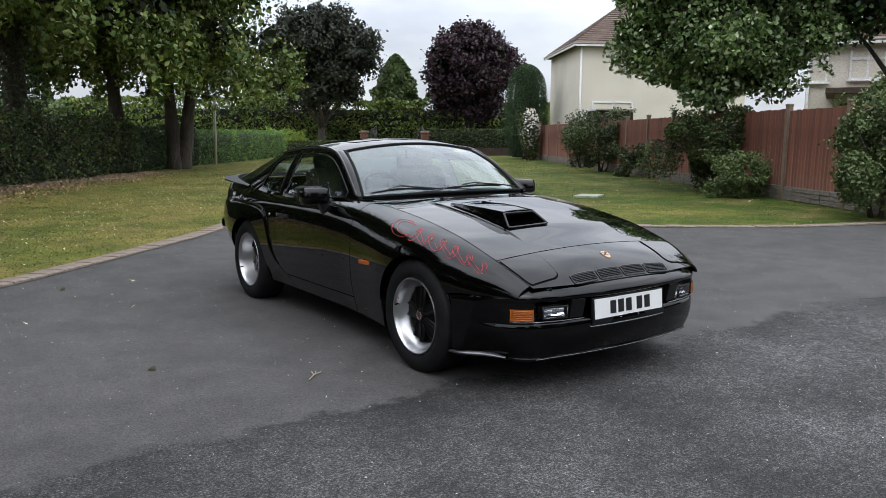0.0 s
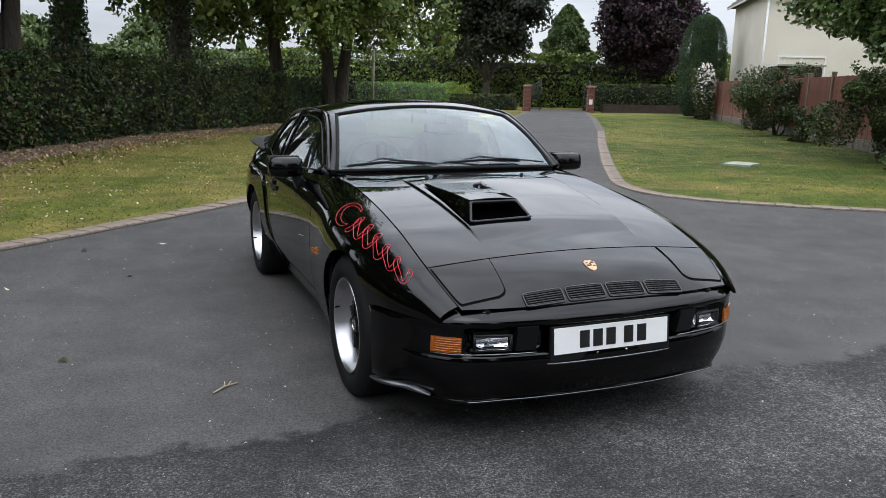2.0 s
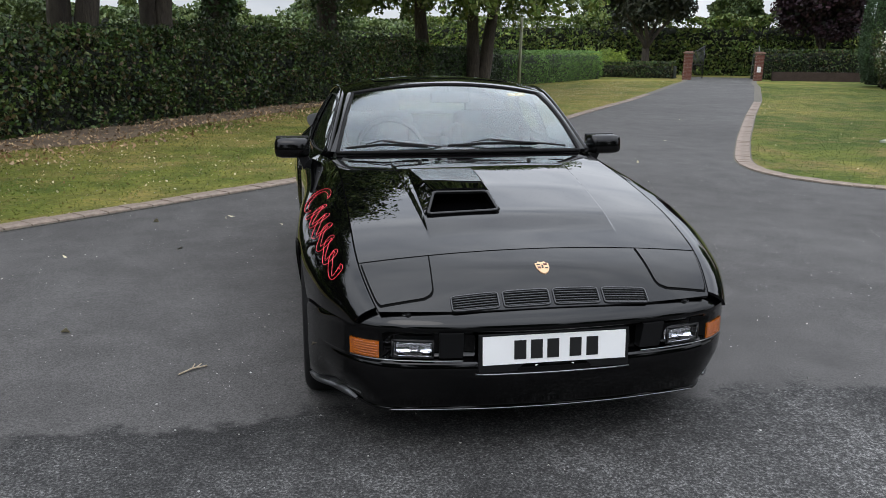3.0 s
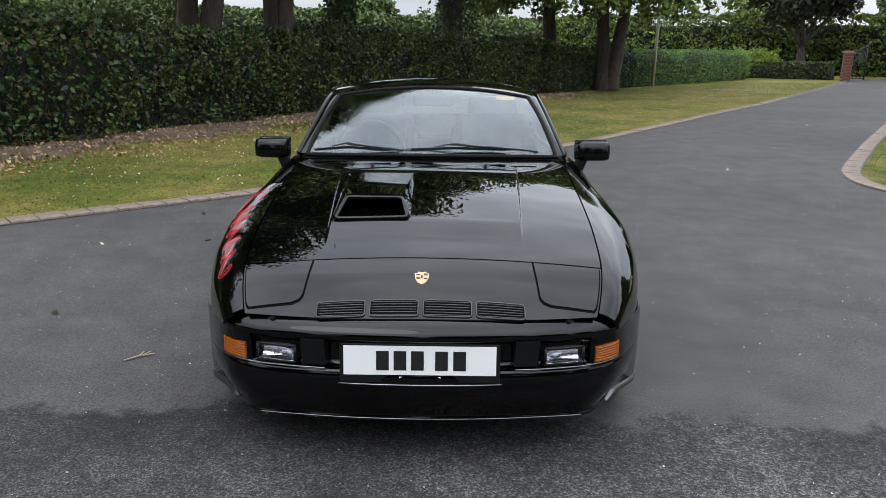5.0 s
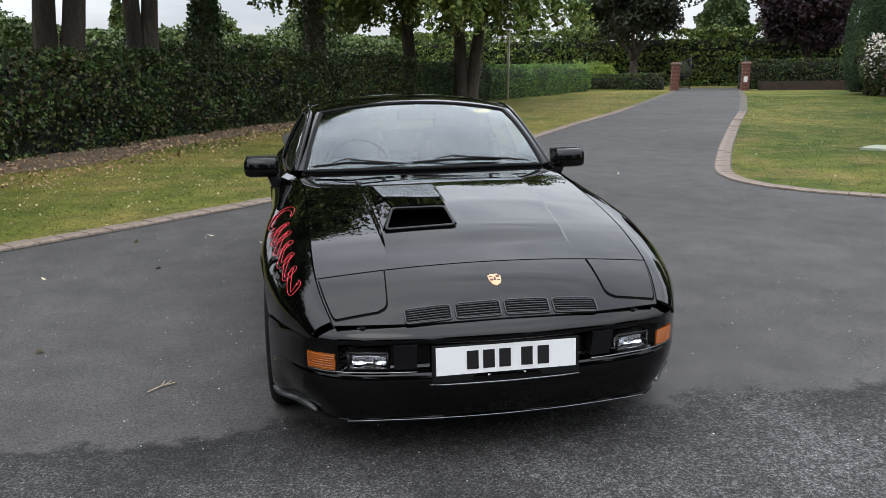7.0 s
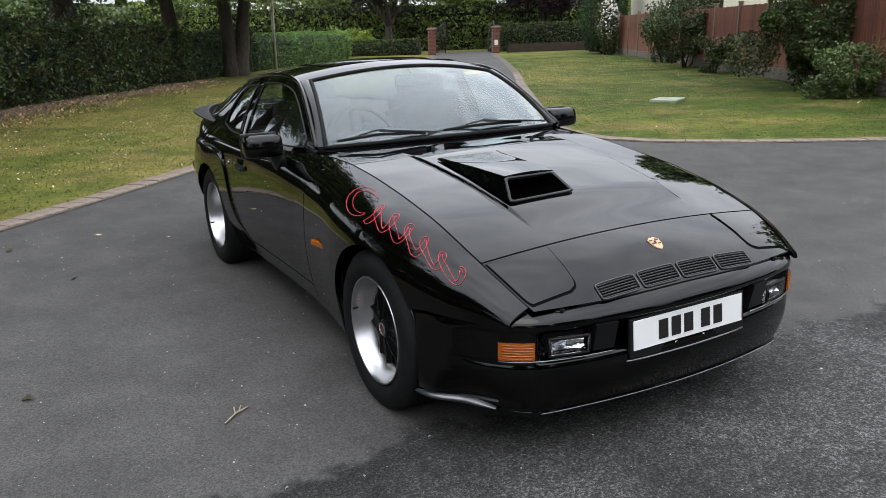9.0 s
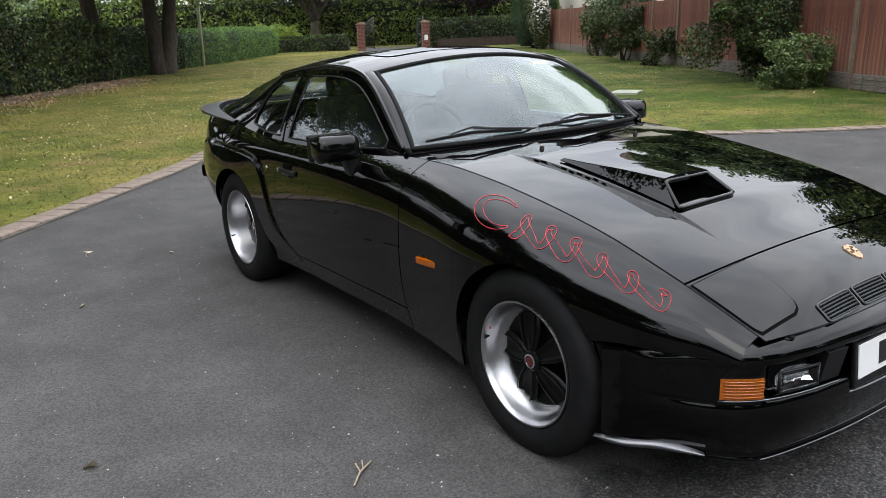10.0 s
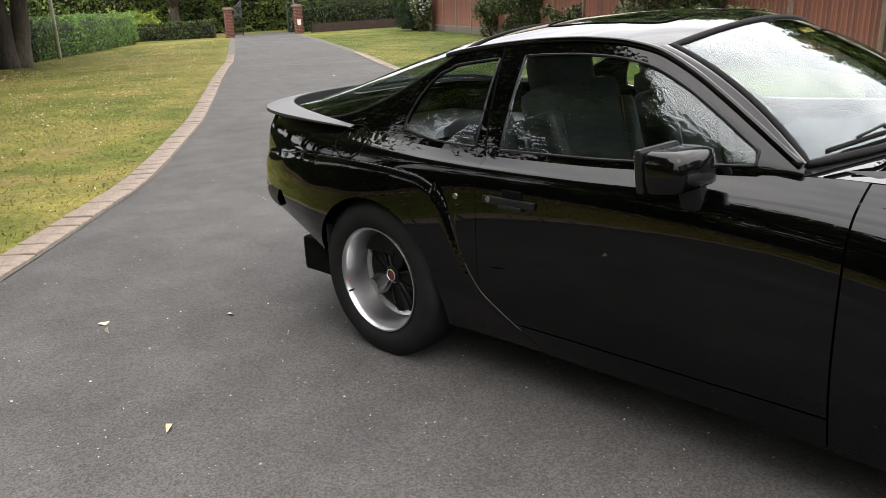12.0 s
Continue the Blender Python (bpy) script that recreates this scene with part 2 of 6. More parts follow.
# ---- materials of the place ----
def tarmac_material():
    m = mat("tarmac", (0.06, 0.06, 0.062), 0.8)
    n, l, b = nodes_of(m)
    v = coords(m)
    big, mid, grit = noise_of(m, v, 0.35, 4.0), noise_of(m, v, 3.0, 5.0), noise_of(m, v, 130.0, 3.0, 0.75)
    vor = n.new("ShaderNodeTexVoronoi")
    vor.inputs["Scale"].default_value = 105.0
    l.new(v, vor.inputs["Vector"])
    base = ramp_of(m, big, (0.3, (0.0545, 0.052, 0.0500)), (0.7, (0.077, 0.074, 0.0715)))
    base = mixed(m, base, ramp_of(m, mid, (0.3, (0.78, 0.78, 0.78)), (0.7, (1.15, 1.15, 1.15))), 1.0, "MULTIPLY")
    base = mixed(m, base, ramp_of(m, grit, (0.38, (0.62, 0.62, 0.62)), (0.62, (1.42, 1.42, 1.42))), 1.0, "MULTIPLY")
    # coarse worn tarmac in front of the car: more open stone, darker binder
    sep = n.new("ShaderNodeSeparateXYZ")
    l.new(v, sep.inputs[0])
    edge = n.new("ShaderNodeMath")
    edge.operation = "MULTIPLY_ADD"
    edge.inputs[1].default_value = 0.9
    wob = noise_of(m, v, 1.7, 6.0, 0.7)
    l.new(wob, edge.inputs[0])
    shifted = n.new("ShaderNodeMath")
    shifted.inputs[1].default_value = 0.75
    l.new(sep.outputs["Y"], shifted.inputs[0])
    l.new(shifted.outputs[0], edge.inputs[2])
    zone = ramp_of(m, edge.outputs[0], (0.76, (1, 1, 1)), (0.84, (0, 0, 0)))
    chip = noise_of(m, v, 88.0, 6.0, 0.80)
    stone = ramp_of(m, chip, (0.40, (0.012, 0.012, 0.012)), (0.50, (0.046, 0.045, 0.044)), (0.62, (0.175, 0.172, 0.168)))
    stone = mixed(m, stone, ramp_of(m, vor.outputs["Distance"], (0.1, (1.35, 1.35, 1.35)), (0.55, (0.55, 0.55, 0.55))), 0.6, "MULTIPLY")
    stone = mixed(m, stone, ramp_of(m, noise_of(m, v, 1.1, 5.0), (0.35, (0.5, 0.5, 0.5)), (0.65, (1.3, 1.3, 1.3))), 1.0, "MULTIPLY")
    stone = mixed(m, stone, ramp_of(m, noise_of(m, v, 24.0, 4.0, 0.7), (0.38, (0.62, 0.62, 0.62)), (0.62, (1.42, 1.42, 1.42))), 1.0, "MULTIPLY")
    # darker rim where the coarse patch meets the smooth surface
    rim = ramp_of(m, edge.outputs[0], (0.25, (1.12, 1.12, 1.12)), (0.72, (0.68, 0.68, 0.68)))
    stone = mixed(m, stone, rim, 1.0, "MULTIPLY")
    rgh = mixed(m, base, stone, 0.92)
    col = mixed(m, base, rgh, zone)
    # pale grit specks
    sp = n.new("ShaderNodeTexVoronoi")
    sp.inputs["Scale"].default_value = 30.0
    l.new(v, sp.inputs["Vector"])
    dots = ramp_of(m, sp.outputs["Distance"], (0.05, (1, 1, 1)), (0.085, (0, 0, 0)))
    pick = ramp_of(m, noise_of(m, v, 7.0, 2.0), (0.46, (0, 0, 0)), (0.52, (1, 1, 1)))
    both = mixed(m, dots, pick, 1.0, "MULTIPLY")
    col = mixed(m, col, (0.30, 0.30, 0.29), both)
    l.new(col, b.inputs["Base Color"])
    h = mixed(m, mixed(m, grit, noise_of(m, v, 45.0, 4.0, 0.7), 0.5), chip, zone)
    bump(m, h, 0.55, 0.005)
    b.inputs["Specular IOR Level"].default_value = 0.22
    return m


def lawn_material():
    m = mat("mown_grass", (0.12, 0.16, 0.04), 0.9)
    n, l, b = nodes_of(m)
    v = coords(m)
    big, mid, fine = noise_of(m, v, 0.28, 5.0, 0.6), noise_of(m, v, 2.2, 5.0), noise_of(m, v, 60.0, 4.0, 0.7)
    sep = n.new("ShaderNodeSeparateXYZ")
    l.new(v, sep.inputs[0])
    # the lawn by the hedge is drier than the island lawn
    dry = n.new("ShaderNodeMapRange")
    for k_, v_ in (("From Min", -4.0), ("From Max", 8.0), ("To Min", 0.07), ("To Max", -0.12)):
        dry.inputs[k_].default_value = v_
    cross = n.new("ShaderNodeMath")
    cross.operation = "MULTIPLY_ADD"
    cross.inputs[1].default_value = -0.62
    l.new(sep.outputs["Y"], cross.inputs[0])
    l.new(sep.outputs["X"], cross.inputs[2])
    l.new(cross.outputs[0], dry.inputs["Value"])
    tot = n.new("ShaderNodeMath")
    l.new(big, tot.inputs[0])
    l.new(dry.outputs["Result"], tot.inputs[1])
    col = ramp_of(m, tot.outputs[0], (0.36, (0.050, 0.080, 0.012)), (0.50, (0.092, 0.112, 0.020)), (0.62, (0.165, 0.150, 0.042)))
    col = mixed(m, col, ramp_of(m, mid, (0.3, (0.66, 0.70, 0.66)), (0.7, (1.26, 1.18, 1.12))), 1.0, "MULTIPLY")
    thatch = ramp_of(m, noise_of(m, v, 0.9, 6.0, 0.72), (0.50, (0, 0, 0)), (0.66, (0.75, 0.75, 0.75)))
    col = mixed(m, col, (0.185, 0.128, 0.058), thatch)
    tuft = noise_of(m, v, 14.0, 5.0, 0.75)
    col = mixed(m, col, ramp_of(m, tuft, (0.34, (0.58, 0.62, 0.55)), (0.62, (1.28, 1.24, 1.18))), 1.0, "MULTIPLY")
    col = mixed(m, col, ramp_of(m, fine, (0.25, (0.65, 0.65, 0.65)), (0.75, (1.3, 1.3, 1.3))), 1.0, "MULTIPLY")
    l.new(col, b.inputs["Base Color"])
    bump(m, mixed(m, fine, tuft, 0.5), 0.7, 0.03)
    b.inputs["Specular IOR Level"].default_value = 0.15
    return m


tarmac = tarmac_material()
lawn = lawn_material()
blade_mat = leafy("grass_blades", (0.080, 0.118, 0.015), (0.112, 0.136, 0.020), (0.160, 0.156, 0.036), (0.232, 0.192, 0.074), rough=0.7)
soil = grained("bare_soil_litter", (0.085, 0.056, 0.034), (0.165, 0.115, 0.070), 1.5, 0.95, 14, 0.6, 0.03)
paver = grained("brick_paver", (0.165, 0.125, 0.098), (0.260, 0.205, 0.165), 3.0, 0.85, 12, 0.4, 0.004)
bark = grained("tree_bark", (0.034, 0.027, 0.021), (0.085, 0.068, 0.052), 2.4, 0.95, 8, 1.0, 0.05, (1, 1, 0.25))
bark_light = grained("pale_tree_bark", (0.10, 0.085, 0.065), (0.19, 0.16, 0.125), 1.6, 0.95, 8, 0.9, 0.03, (1, 1, 0.25))
# near-black stands for the shade deep within hedges and conifers
hedge_core = grained("hedge_shade_core", (0.0045, 0.0072, 0.0027), (0.0099, 0.0135, 0.0054), 3.0, 0.95, 8, 0.8, 0.05)
hedge_leaf = leafy("hedge_leaf", (0.008, 0.020, 0.005), (0.020, 0.044, 0.009), (0.038, 0.076, 0.015), (0.072, 0.112, 0.025), (0.072, 0.046, 0.022))
clip_leaf = leafy("clipped_hedge_leaf", (0.0653, 0.1450, 0.0290), (0.1087, 0.2175, 0.0435), (0.1595, 0.2755, 0.0653))
tree_leaf = leafy("light_green_leaf", (0.0480, 0.0900, 0.0168), (0.0816, 0.1380, 0.0240), (0.1320, 0.1860, 0.0360), (0.1920, 0.2220, 0.0600))
ivy_leaf = leafy("ivy_leaf", (0.014, 0.035, 0.010), (0.030, 0.062, 0.016), (0.05, 0.09, 0.025), rough=0.4)
dark_leaf = leafy("dark_bronze_leaf", (0.018, 0.026, 0.016), (0.030, 0.038, 0.024), (0.045, 0.045, 0.032))
purple_leaf = leafy("copper_purple_leaf", (0.018, 0.010, 0.016), (0.032, 0.015, 0.024), (0.050, 0.022, 0.030))
conifer_leaf = leafy("conifer_spray", (0.028, 0.055, 0.014), (0.055, 0.090, 0.022), (0.09, 0.12, 0.035))
cypress_leaf = leafy("cypress_spray", (0.022, 0.052, 0.016), (0.028, 0.064, 0.019), (0.036, 0.078, 0.023))
pale_leaf = leafy("white_backed_leaf", (0.052, 0.105, 0.028), (0.095, 0.170, 0.048), (0.150, 0.235, 0.075), (0.190, 0.265, 0.105), (0.42, 0.48, 0.32))
bright_leaf = leafy("yellow_green_leaf", (0.12, 0.20, 0.025), (0.20, 0.28, 0.040), (0.27, 0.34, 0.06))
far_leaf = leafy("field_hedge_leaf", (0.045, 0.080, 0.022), (0.080, 0.125, 0.035), (0.13, 0.165, 0.060))
rose_petal = leafy("white_rose_petal", (0.75, 0.72, 0.68), (0.82, 0.80, 0.78), (0.70, 0.62, 0.60))
litter_mat = leafy("fallen_leaf", (0.26, 0.20, 0.10), (0.42, 0.36, 0.21), (0.58, 0.53, 0.38), (0.20, 0.13, 0.06))
# near-black leaf colour that paints the shade inside tree crowns
inner_leaf = leafy("inner_leaf_shade_dark", (0.0065, 0.0123, 0.0039), (0.0117, 0.0208, 0.0059), (0.0182, 0.0286, 0.0078))
fence_wood = grained("red_stained_fence_board", (0.1190, 0.0382, 0.0229), (0.2125, 0.0808, 0.0476), 1.2, 0.85, 14, 0.5, 0.006, (6, 6, 0.7))
n_, l_, b_ = nodes_of(fence_wood)
oi = n_.new("ShaderNodeObjectInfo")
prev = b_.inputs["Base Color"].links[0].from_socket
l_.new(mixed(fence_wood, prev, ramp_of(fence_wood, oi.outputs["Random"], (0.0, (0.75, 0.78, 0.8)), (1.0, (1.25, 1.2, 1.15))), 1.0, "MULTIPLY"), b_.inputs["Base Color"])
streak = noise_of(fence_wood, coords(fence_wood, (22, 22, 0.9)), 1.0, 5.0, 0.7)
prev = b_.inputs["Base Color"].links[0].from_socket
l_.new(mixed(fence_wood, prev, (0.30, 0.19, 0.15), ramp_of(fence_wood, streak, (0.52, (0, 0, 0)), (0.72, (0.65, 0.65, 0.65)))), b_.inputs["Base Color"])
post_wood = grained("weathered_post", (0.14, 0.095, 0.065), (0.24, 0.18, 0.13), 2.0, 0.9, 10, 0.5, 0.006, (4, 4, 0.6))
grey_wood = grained("grey_green_pole", (0.24, 0.24, 0.17), (0.36, 0.35, 0.26), 2.0, 0.9, 10, 0.5, 0.006, (4, 4, 0.6))
stone = grained("rockfaced_gravel_board", (0.12, 0.10, 0.082), (0.22, 0.19, 0.16), 4.0, 0.9, 8, 0.9, 0.02)
brick_red = grained("red_brick", (0.1027, 0.0325, 0.0208), (0.1547, 0.0559, 0.0377), 5.0, 0.85, 10, 0.5, 0.004)
wall_brick = grained("dark_weathered_brick", (0.030, 0.018, 0.014), (0.051, 0.033, 0.025), 4.0, 0.95, 10, 0.5, 0.006)
mortar = grained("mortar", (0.24, 0.21, 0.18), (0.33, 0.30, 0.26), 6.0, 0.95)
kerb_bed = grained("kerb_bedding", (0.075, 0.065, 0.052), (0.13, 0.115, 0.09), 6.0, 0.95)
coping = grained("coping_stone", (0.2100, 0.1200, 0.0900), (0.2700, 0.1800, 0.1425), 4.0, 0.9)
render_cream = grained("cream_render", (0.62, 0.57, 0.47), (0.72, 0.67, 0.57), 0.7, 0.9, 30, 0.2, 0.006)
roof_tile = grained("brown_roof_tile", (0.11, 0.075, 0.06), (0.17, 0.12, 0.095), 2.0, 0.85, 8, 0.4, 0.01)
white_trim = grained("white_upvc", (0.74, 0.74, 0.73), (0.80, 0.80, 0.79), 3.0, 0.4, 6, 0.03, 0.002)
win_dark = mat("dark_window_glass", (0.012, 0.014, 0.016), 0.06, 0.0, Specular_IOR_Level=0.3)
iron = mat("black_iron", (0.012, 0.012, 0.012), 0.45)
drain_cover = grained("pale_drain_cover", (0.27, 0.30, 0.22), (0.38, 0.40, 0.32), 5.0, 0.8)

# ---- ground ----
LEFT_EDGE = np.array([(24.0, 43.4), (22.2, 41.0), (20.8, 38.4), (19.2, 35.5), (17.5, 32.9), (13.5, 26.4), (9.45, 19.95), (8.2, 18.15), (6.0, 14.85), (4.2, 12.05), (2.5, 9.45), (0.87, 7.2), (0.1, 6.18), (-0.4, 5.68), (-0.9, 5.15), (-1.35, 4.68), (-1.85, 4.18), (-2.4, 3.65), (-2.95, 3.15), (-3.42, 2.69), (-5.2, 1.25), (-8.4, -0.9), (-14.0, -4.4), (-24.0, -9.4)])
RIGHT_EDGE = np.array([(27.0, 41.6), (24.05, 37.2), (21.6, 33.2), (19.3, 29.2), (13.4, 19.65), (9.75, 14.1), (6.75, 9.4), (5.68, 7.65), (4.96, 6.45), (4.76, 5.85), (4.68, 5.4), (4.82, 4.9), (5.1, 4.47), (5.55, 4.05), (6.1, 3.6), (6.7, 3.2), (7.5, 2.68), (9.2, 2.1), (12.2, 0.9), (18.0, -1.4), (30.0, -5.8)])


def along(pts, n, smooth=5):
    d = np.concatenate([[0], np.cumsum(np.linalg.norm(np.diff(pts, axis=0), axis=1))])
    q = np.linspace(0, d[-1], n)
    p = np.stack([np.interp(q, d, pts[:, i]) for i in (0, 1)], -1)
    if smooth:
        k = np.exp(-0.5 * (np.arange(-3 * smooth, 3 * smooth + 1) / smooth) ** 2)
        k /= k.sum()
        p = np.stack([np.convolve(np.pad(p[:, i], 3 * smooth, mode="reflect", reflect_type="odd"), k, mode="valid") for i in (0, 1)], -1)
    return p


def on_ground(p, dz=0.0):
    p = np.asarray(p, float)
    return np.concatenate([p, (rise(p[..., 0], p[..., 1]) + dz)[..., None]], -1)


# one sheet to the horizon, finer near the drive
gx = np.unique(np.concatenate([np.linspace(-1500, -60, 14), np.linspace(-60, 70, 90), np.linspace(70, 1500, 14)]))
gy = np.unique(np.concatenate([np.linspace(-1500, -40, 14), np.linspace(-40, 80, 80), np.linspace(80, 1500, 14)]))
GXX, GYY = np.meshgrid(gx, gy, indexing="ij")
ground = sheet("ground", np.stack([GXX, GYY, rise(GXX, GYY)], -1), lawn, None)
tagged(ground, "patchy green and straw-coloured mown lawn", "lawn", kind="structure")

le, re_ = along(LEFT_EDGE, 220, 2), along(RIGHT_EDGE, 220, 1)
ld = np.vstack([le, [(-24.0, -40.0)]])
rd = np.vstack([re_, [(30.0, -40.0)]])
f = np.linspace(0, 1, 40)[None, :, None]
drv = ld[:, None] * (1 - f) + rd[:, None] * f
drive = sheet("drive", on_ground(drv, 0.010)[::-1], tarmac, None)
tagged(drive, "dark grey worn tarmac drive and forecourt", "drive", kind="structure")
# lane beyond the gate
lane = sheet("lane", on_ground(np.array([[(a, b2) for a in np.linspace(10, 60, 12)] for b2 in (44.0, 46.0, 49.0)]) + 0.0, 0.012), tarmac, None)
lane.matrix_world = Matrix.Translation((26, 41, 0)) @ pose(0, 0, 0, 0, 0, -31) @ Matrix.Translation((-26, -42.5, 0))
tagged(lane, "grey tarmac lane behind the gate", "lane", kind="structure")


# ---- foliage makers ----
def leaves_mesh(name, pts, size, material, parent=None, label="", normal=None, flat=0.0, seed=0, aspect=0.62, hang=0.0):
    """Many small folded leaves, four points each, at the given places."""
    r = np.random.RandomState(seed)
    n = len(pts)
    s = size * (0.6 + 0.8 * r.rand(n))[:, None]
    d = r.normal(size=(n, 3))
    d[:, 2] -= hang
    d /= np.linalg.norm(d, axis=1, keepdims=True)
    q = r.normal(size=(n, 3))
    if normal is not None:
        q = np.cross(d, normal + 0.6 * r.normal(size=(n, 3)))
    else:
        up = np.array([0, 0, 1.0]) * flat + r.normal(size=(n, 3)) * (1 - 0.6 * flat)
        q = np.cross(d, up)
    q /= np.linalg.norm(q, axis=1, keepdims=True) + 1e-9
    nn = np.cross(d, q)
    a, b2 = pts - d * s * 0.5, pts + d * s * 0.5
    c, e = pts + q * s * 0.5 * aspect + nn * s * 0.10, pts - q * s * 0.5 * aspect + nn * s * 0.10
    v = np.stack([a, c, b2, e], 1).reshape(-1, 3).astype(np.float32)
    me = bpy.data.meshes.new(name)
    me.vertices.add(4 * n)
    me.vertices.foreach_set("co", v.ravel())
    me.loops.add(4 * n)
    me.loops.foreach_set("vertex_index", np.arange(4 * n, dtype=np.int32))
    me.polygons.add(n)
    me.polygons.foreach_set("loop_start", np.arange(0, 4 * n, 4, dtype=np.int32))
    me.materials.append(material)
    me.update(calc_edges=True)
    ob = new(name, me)
    ob.parent = parent
    if label:
        ob["label"] = label
    return ob


def blob_points(r, n, centre, radii, shell=0.55):
    d = r.normal(size=(n, 3))
    d /= np.linalg.norm(d, axis=1, keepdims=True)
    k = shell + (1 - shell) * r.rand(n) ** 0.7
    return centre + d * k[:, None] * radii


def limb(r, start, end, r0, r1, n=9, wob=0.06):
    p = np.linspace(0, 1, n)[:, None] * (np.array(end) - np.array(start)) + np.array(start)
    L = np.linalg.norm(np.array(end) - np.array(start))
    w = np.cumsum(r.normal(size=(n, 3)) * wob * L / n, axis=0)
    w -= np.linspace(0, 1, n)[:, None] * w[-1]
    return p + w, np.linspace(r0, r1, n)


def tree(name, label, x, y, trunk_r, trunk_h, top, spread, crown_low, leaf, n_leaf, leaf_size, seed, wood=None, clumps=26, lean=(0, 0), stems=1, low_skirt=0.0, hang=0.0, group="", round_=1.0, clump_k=0.42):
    """A tapered trunk that forks into limbs, and a crown of leaf clumps round the limbs' ends."""
    r = np.random.RandomState(seed)
    z0 = float(rise(x, y))
    t = empty(name, label, "tree", group)
    t.location = (x, y, z0)
    wood = wood or bark
    ends = []
    for s_ in range(stems):
        off = np.array([0.9 * trunk_r * (s_ - (stems - 1) / 2) * 2, 0.25 * trunk_r * s_, 0])
        fork = np.array([lean[0] + off[0] * 2.0, lean[1], trunk_h])
        p, rad = limb(r, off * 0.6 + np.array([0, 0, -0.15]), fork, trunk_r * 1.25, trunk_r * 0.72, 12, 0.05)
        rad[0] *= 1.35
        rad[1] *= 1.1
        tube("trunk", p, rad, wood, t, sides=12)
        for k in range(max(3, 6 // stems)):
            a = 2 * math.pi * (k + r.rand() * 0.6) / max(3, 6 // stems) + s_
            h = trunk_h + (top - trunk_h) * (0.35 + 0.45 * r.rand())
            e = np.array([fork[0] + spread * 0.62 * math.cos(a), fork[1] + spread * 0.62 * math.sin(a), h])
            p2, rad2 = limb(r, p[-2], e, trunk_r * 0.5, trunk_r * 0.10, 10, 0.15)
            tube("limb", p2, rad2, wood, t, sides=7)
            ends.append(p2)
    ce = np.array([lean[0], lean[1], (crown_low + top) / 2])
    cr = np.array([spread, spread, (top - crown_low) / 2])
    pts = []
    for k in range(clumps):
        d = r.normal(size=3)
        d /= np.linalg.norm(d)
        kk = 0.35 + 0.5 * r.rand()
        c = ce + d * cr * kk
        size = spread * clump_k * (0.6 + 0.6 * r.rand())
        cnt = int(n_leaf / clumps * (0.6 + 0.8 * r.rand()))
        q = blob_points(r, cnt, c, np.array([size, size, size * 0.75 * round_]), 0.45)
        pts.append(q)
    # sprays that hang below the crown and stand out of its outline
    for k in range(46 if low_skirt else 0):
        a = r.rand() * 2 * math.pi
        rr = spread * (0.25 + 0.75 * r.rand())
        c = np.array([lean[0] + rr * math.cos(a), lean[1] + rr * math.sin(a), crown_low + 0.2])
        f_ = r.rand(int(n_leaf * 0.0035))[:, None]
        drop = np.array([0.5 * math.cos(a), 0.5 * math.sin(a), -(0.4 + low_skirt * r.rand() * 1.1)])
        pts.append(c + f_ * drop + r.normal(size=(len(f_), 3)) * np.array([0.22, 0.22, 0.16]) * (1.25 - 0.7 * f_))
    for k in range(150):
        d = r.normal(size=3)
        d[2] = abs(d[2]) * 0.8
        d /= np.linalg.norm(d)
        f_ = r.rand(int(n_leaf * 0.0007))[:, None]
        pts.append(ce + d * cr * (0.86 + 0.22 * r.rand() * f_) + r.normal(size=(len(f_), 3)) * 0.16 * spread / 4)
    allp = np.vstack(pts)
    leaves_mesh("crown", allp, leaf_size, leaf, t, seed=seed + 1, hang=hang)
    # larger leaves deep inside the crown, coloured near-black for the shade there
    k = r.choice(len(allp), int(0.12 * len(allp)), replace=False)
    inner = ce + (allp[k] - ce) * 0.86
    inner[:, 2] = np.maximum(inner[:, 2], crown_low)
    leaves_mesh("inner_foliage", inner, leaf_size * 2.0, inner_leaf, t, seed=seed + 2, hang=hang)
    return t


def bush(name, label, x, y, radii, leaf, n, size, seed, category="shrub", kind="", blobs=18, base=0.0):
    r = np.random.RandomState(seed)
    t = empty(name, label, category, kind=kind)
    t.location = (x, y, float(rise(x, y)) + base)
    rad = np.array(radii)
    pts = []
    for k in range(blobs):
        d = r.normal(size=3) * 0.48
        c = np.array([d[0] * rad[0], d[1] * rad[1], rad[2] * (0.92 + 0.85 * np.clip(d[2], -0.9, 0.9))])
        pts.append(blob_points(r, n // blobs, c, rad * (0.22 + 0.30 * r.rand()), 0.35))
    for k in range(10):
        a = r.rand() * 2 * math.pi
        e0 = np.array([0.75 * rad[0] * math.cos(a), 0.75 * rad[1] * math.sin(a), rad[2] * (0.9 + 0.9 * r.rand())])
        pts.append(e0 + np.linspace(0, 1, 40)[:, None] * np.array([0.3 * math.cos(a), 0.3 * math.sin(a), 0.35 * r.rand()]) + r.normal(size=(40, 3)) * 0.05)
    p = np.vstack(pts)
    p[:, 2] = np.maximum(p[:, 2], 0.03)
    leaves_mesh("foliage", p, size, leaf, t, seed=seed + 5)
    for k in range(5):
        a = 2 * math.pi * k / 5
        p2, r2 = limb(r, (0.05 * math.cos(a), 0.05 * math.sin(a), -0.05), (0.5 * rad[0] * math.cos(a), 0.5 * rad[1] * math.sin(a), rad[2] * 1.2), 0.03, 0.008, 7, 0.2)
        tube("stem", p2, r2, bark, t, sides=5)
    return t


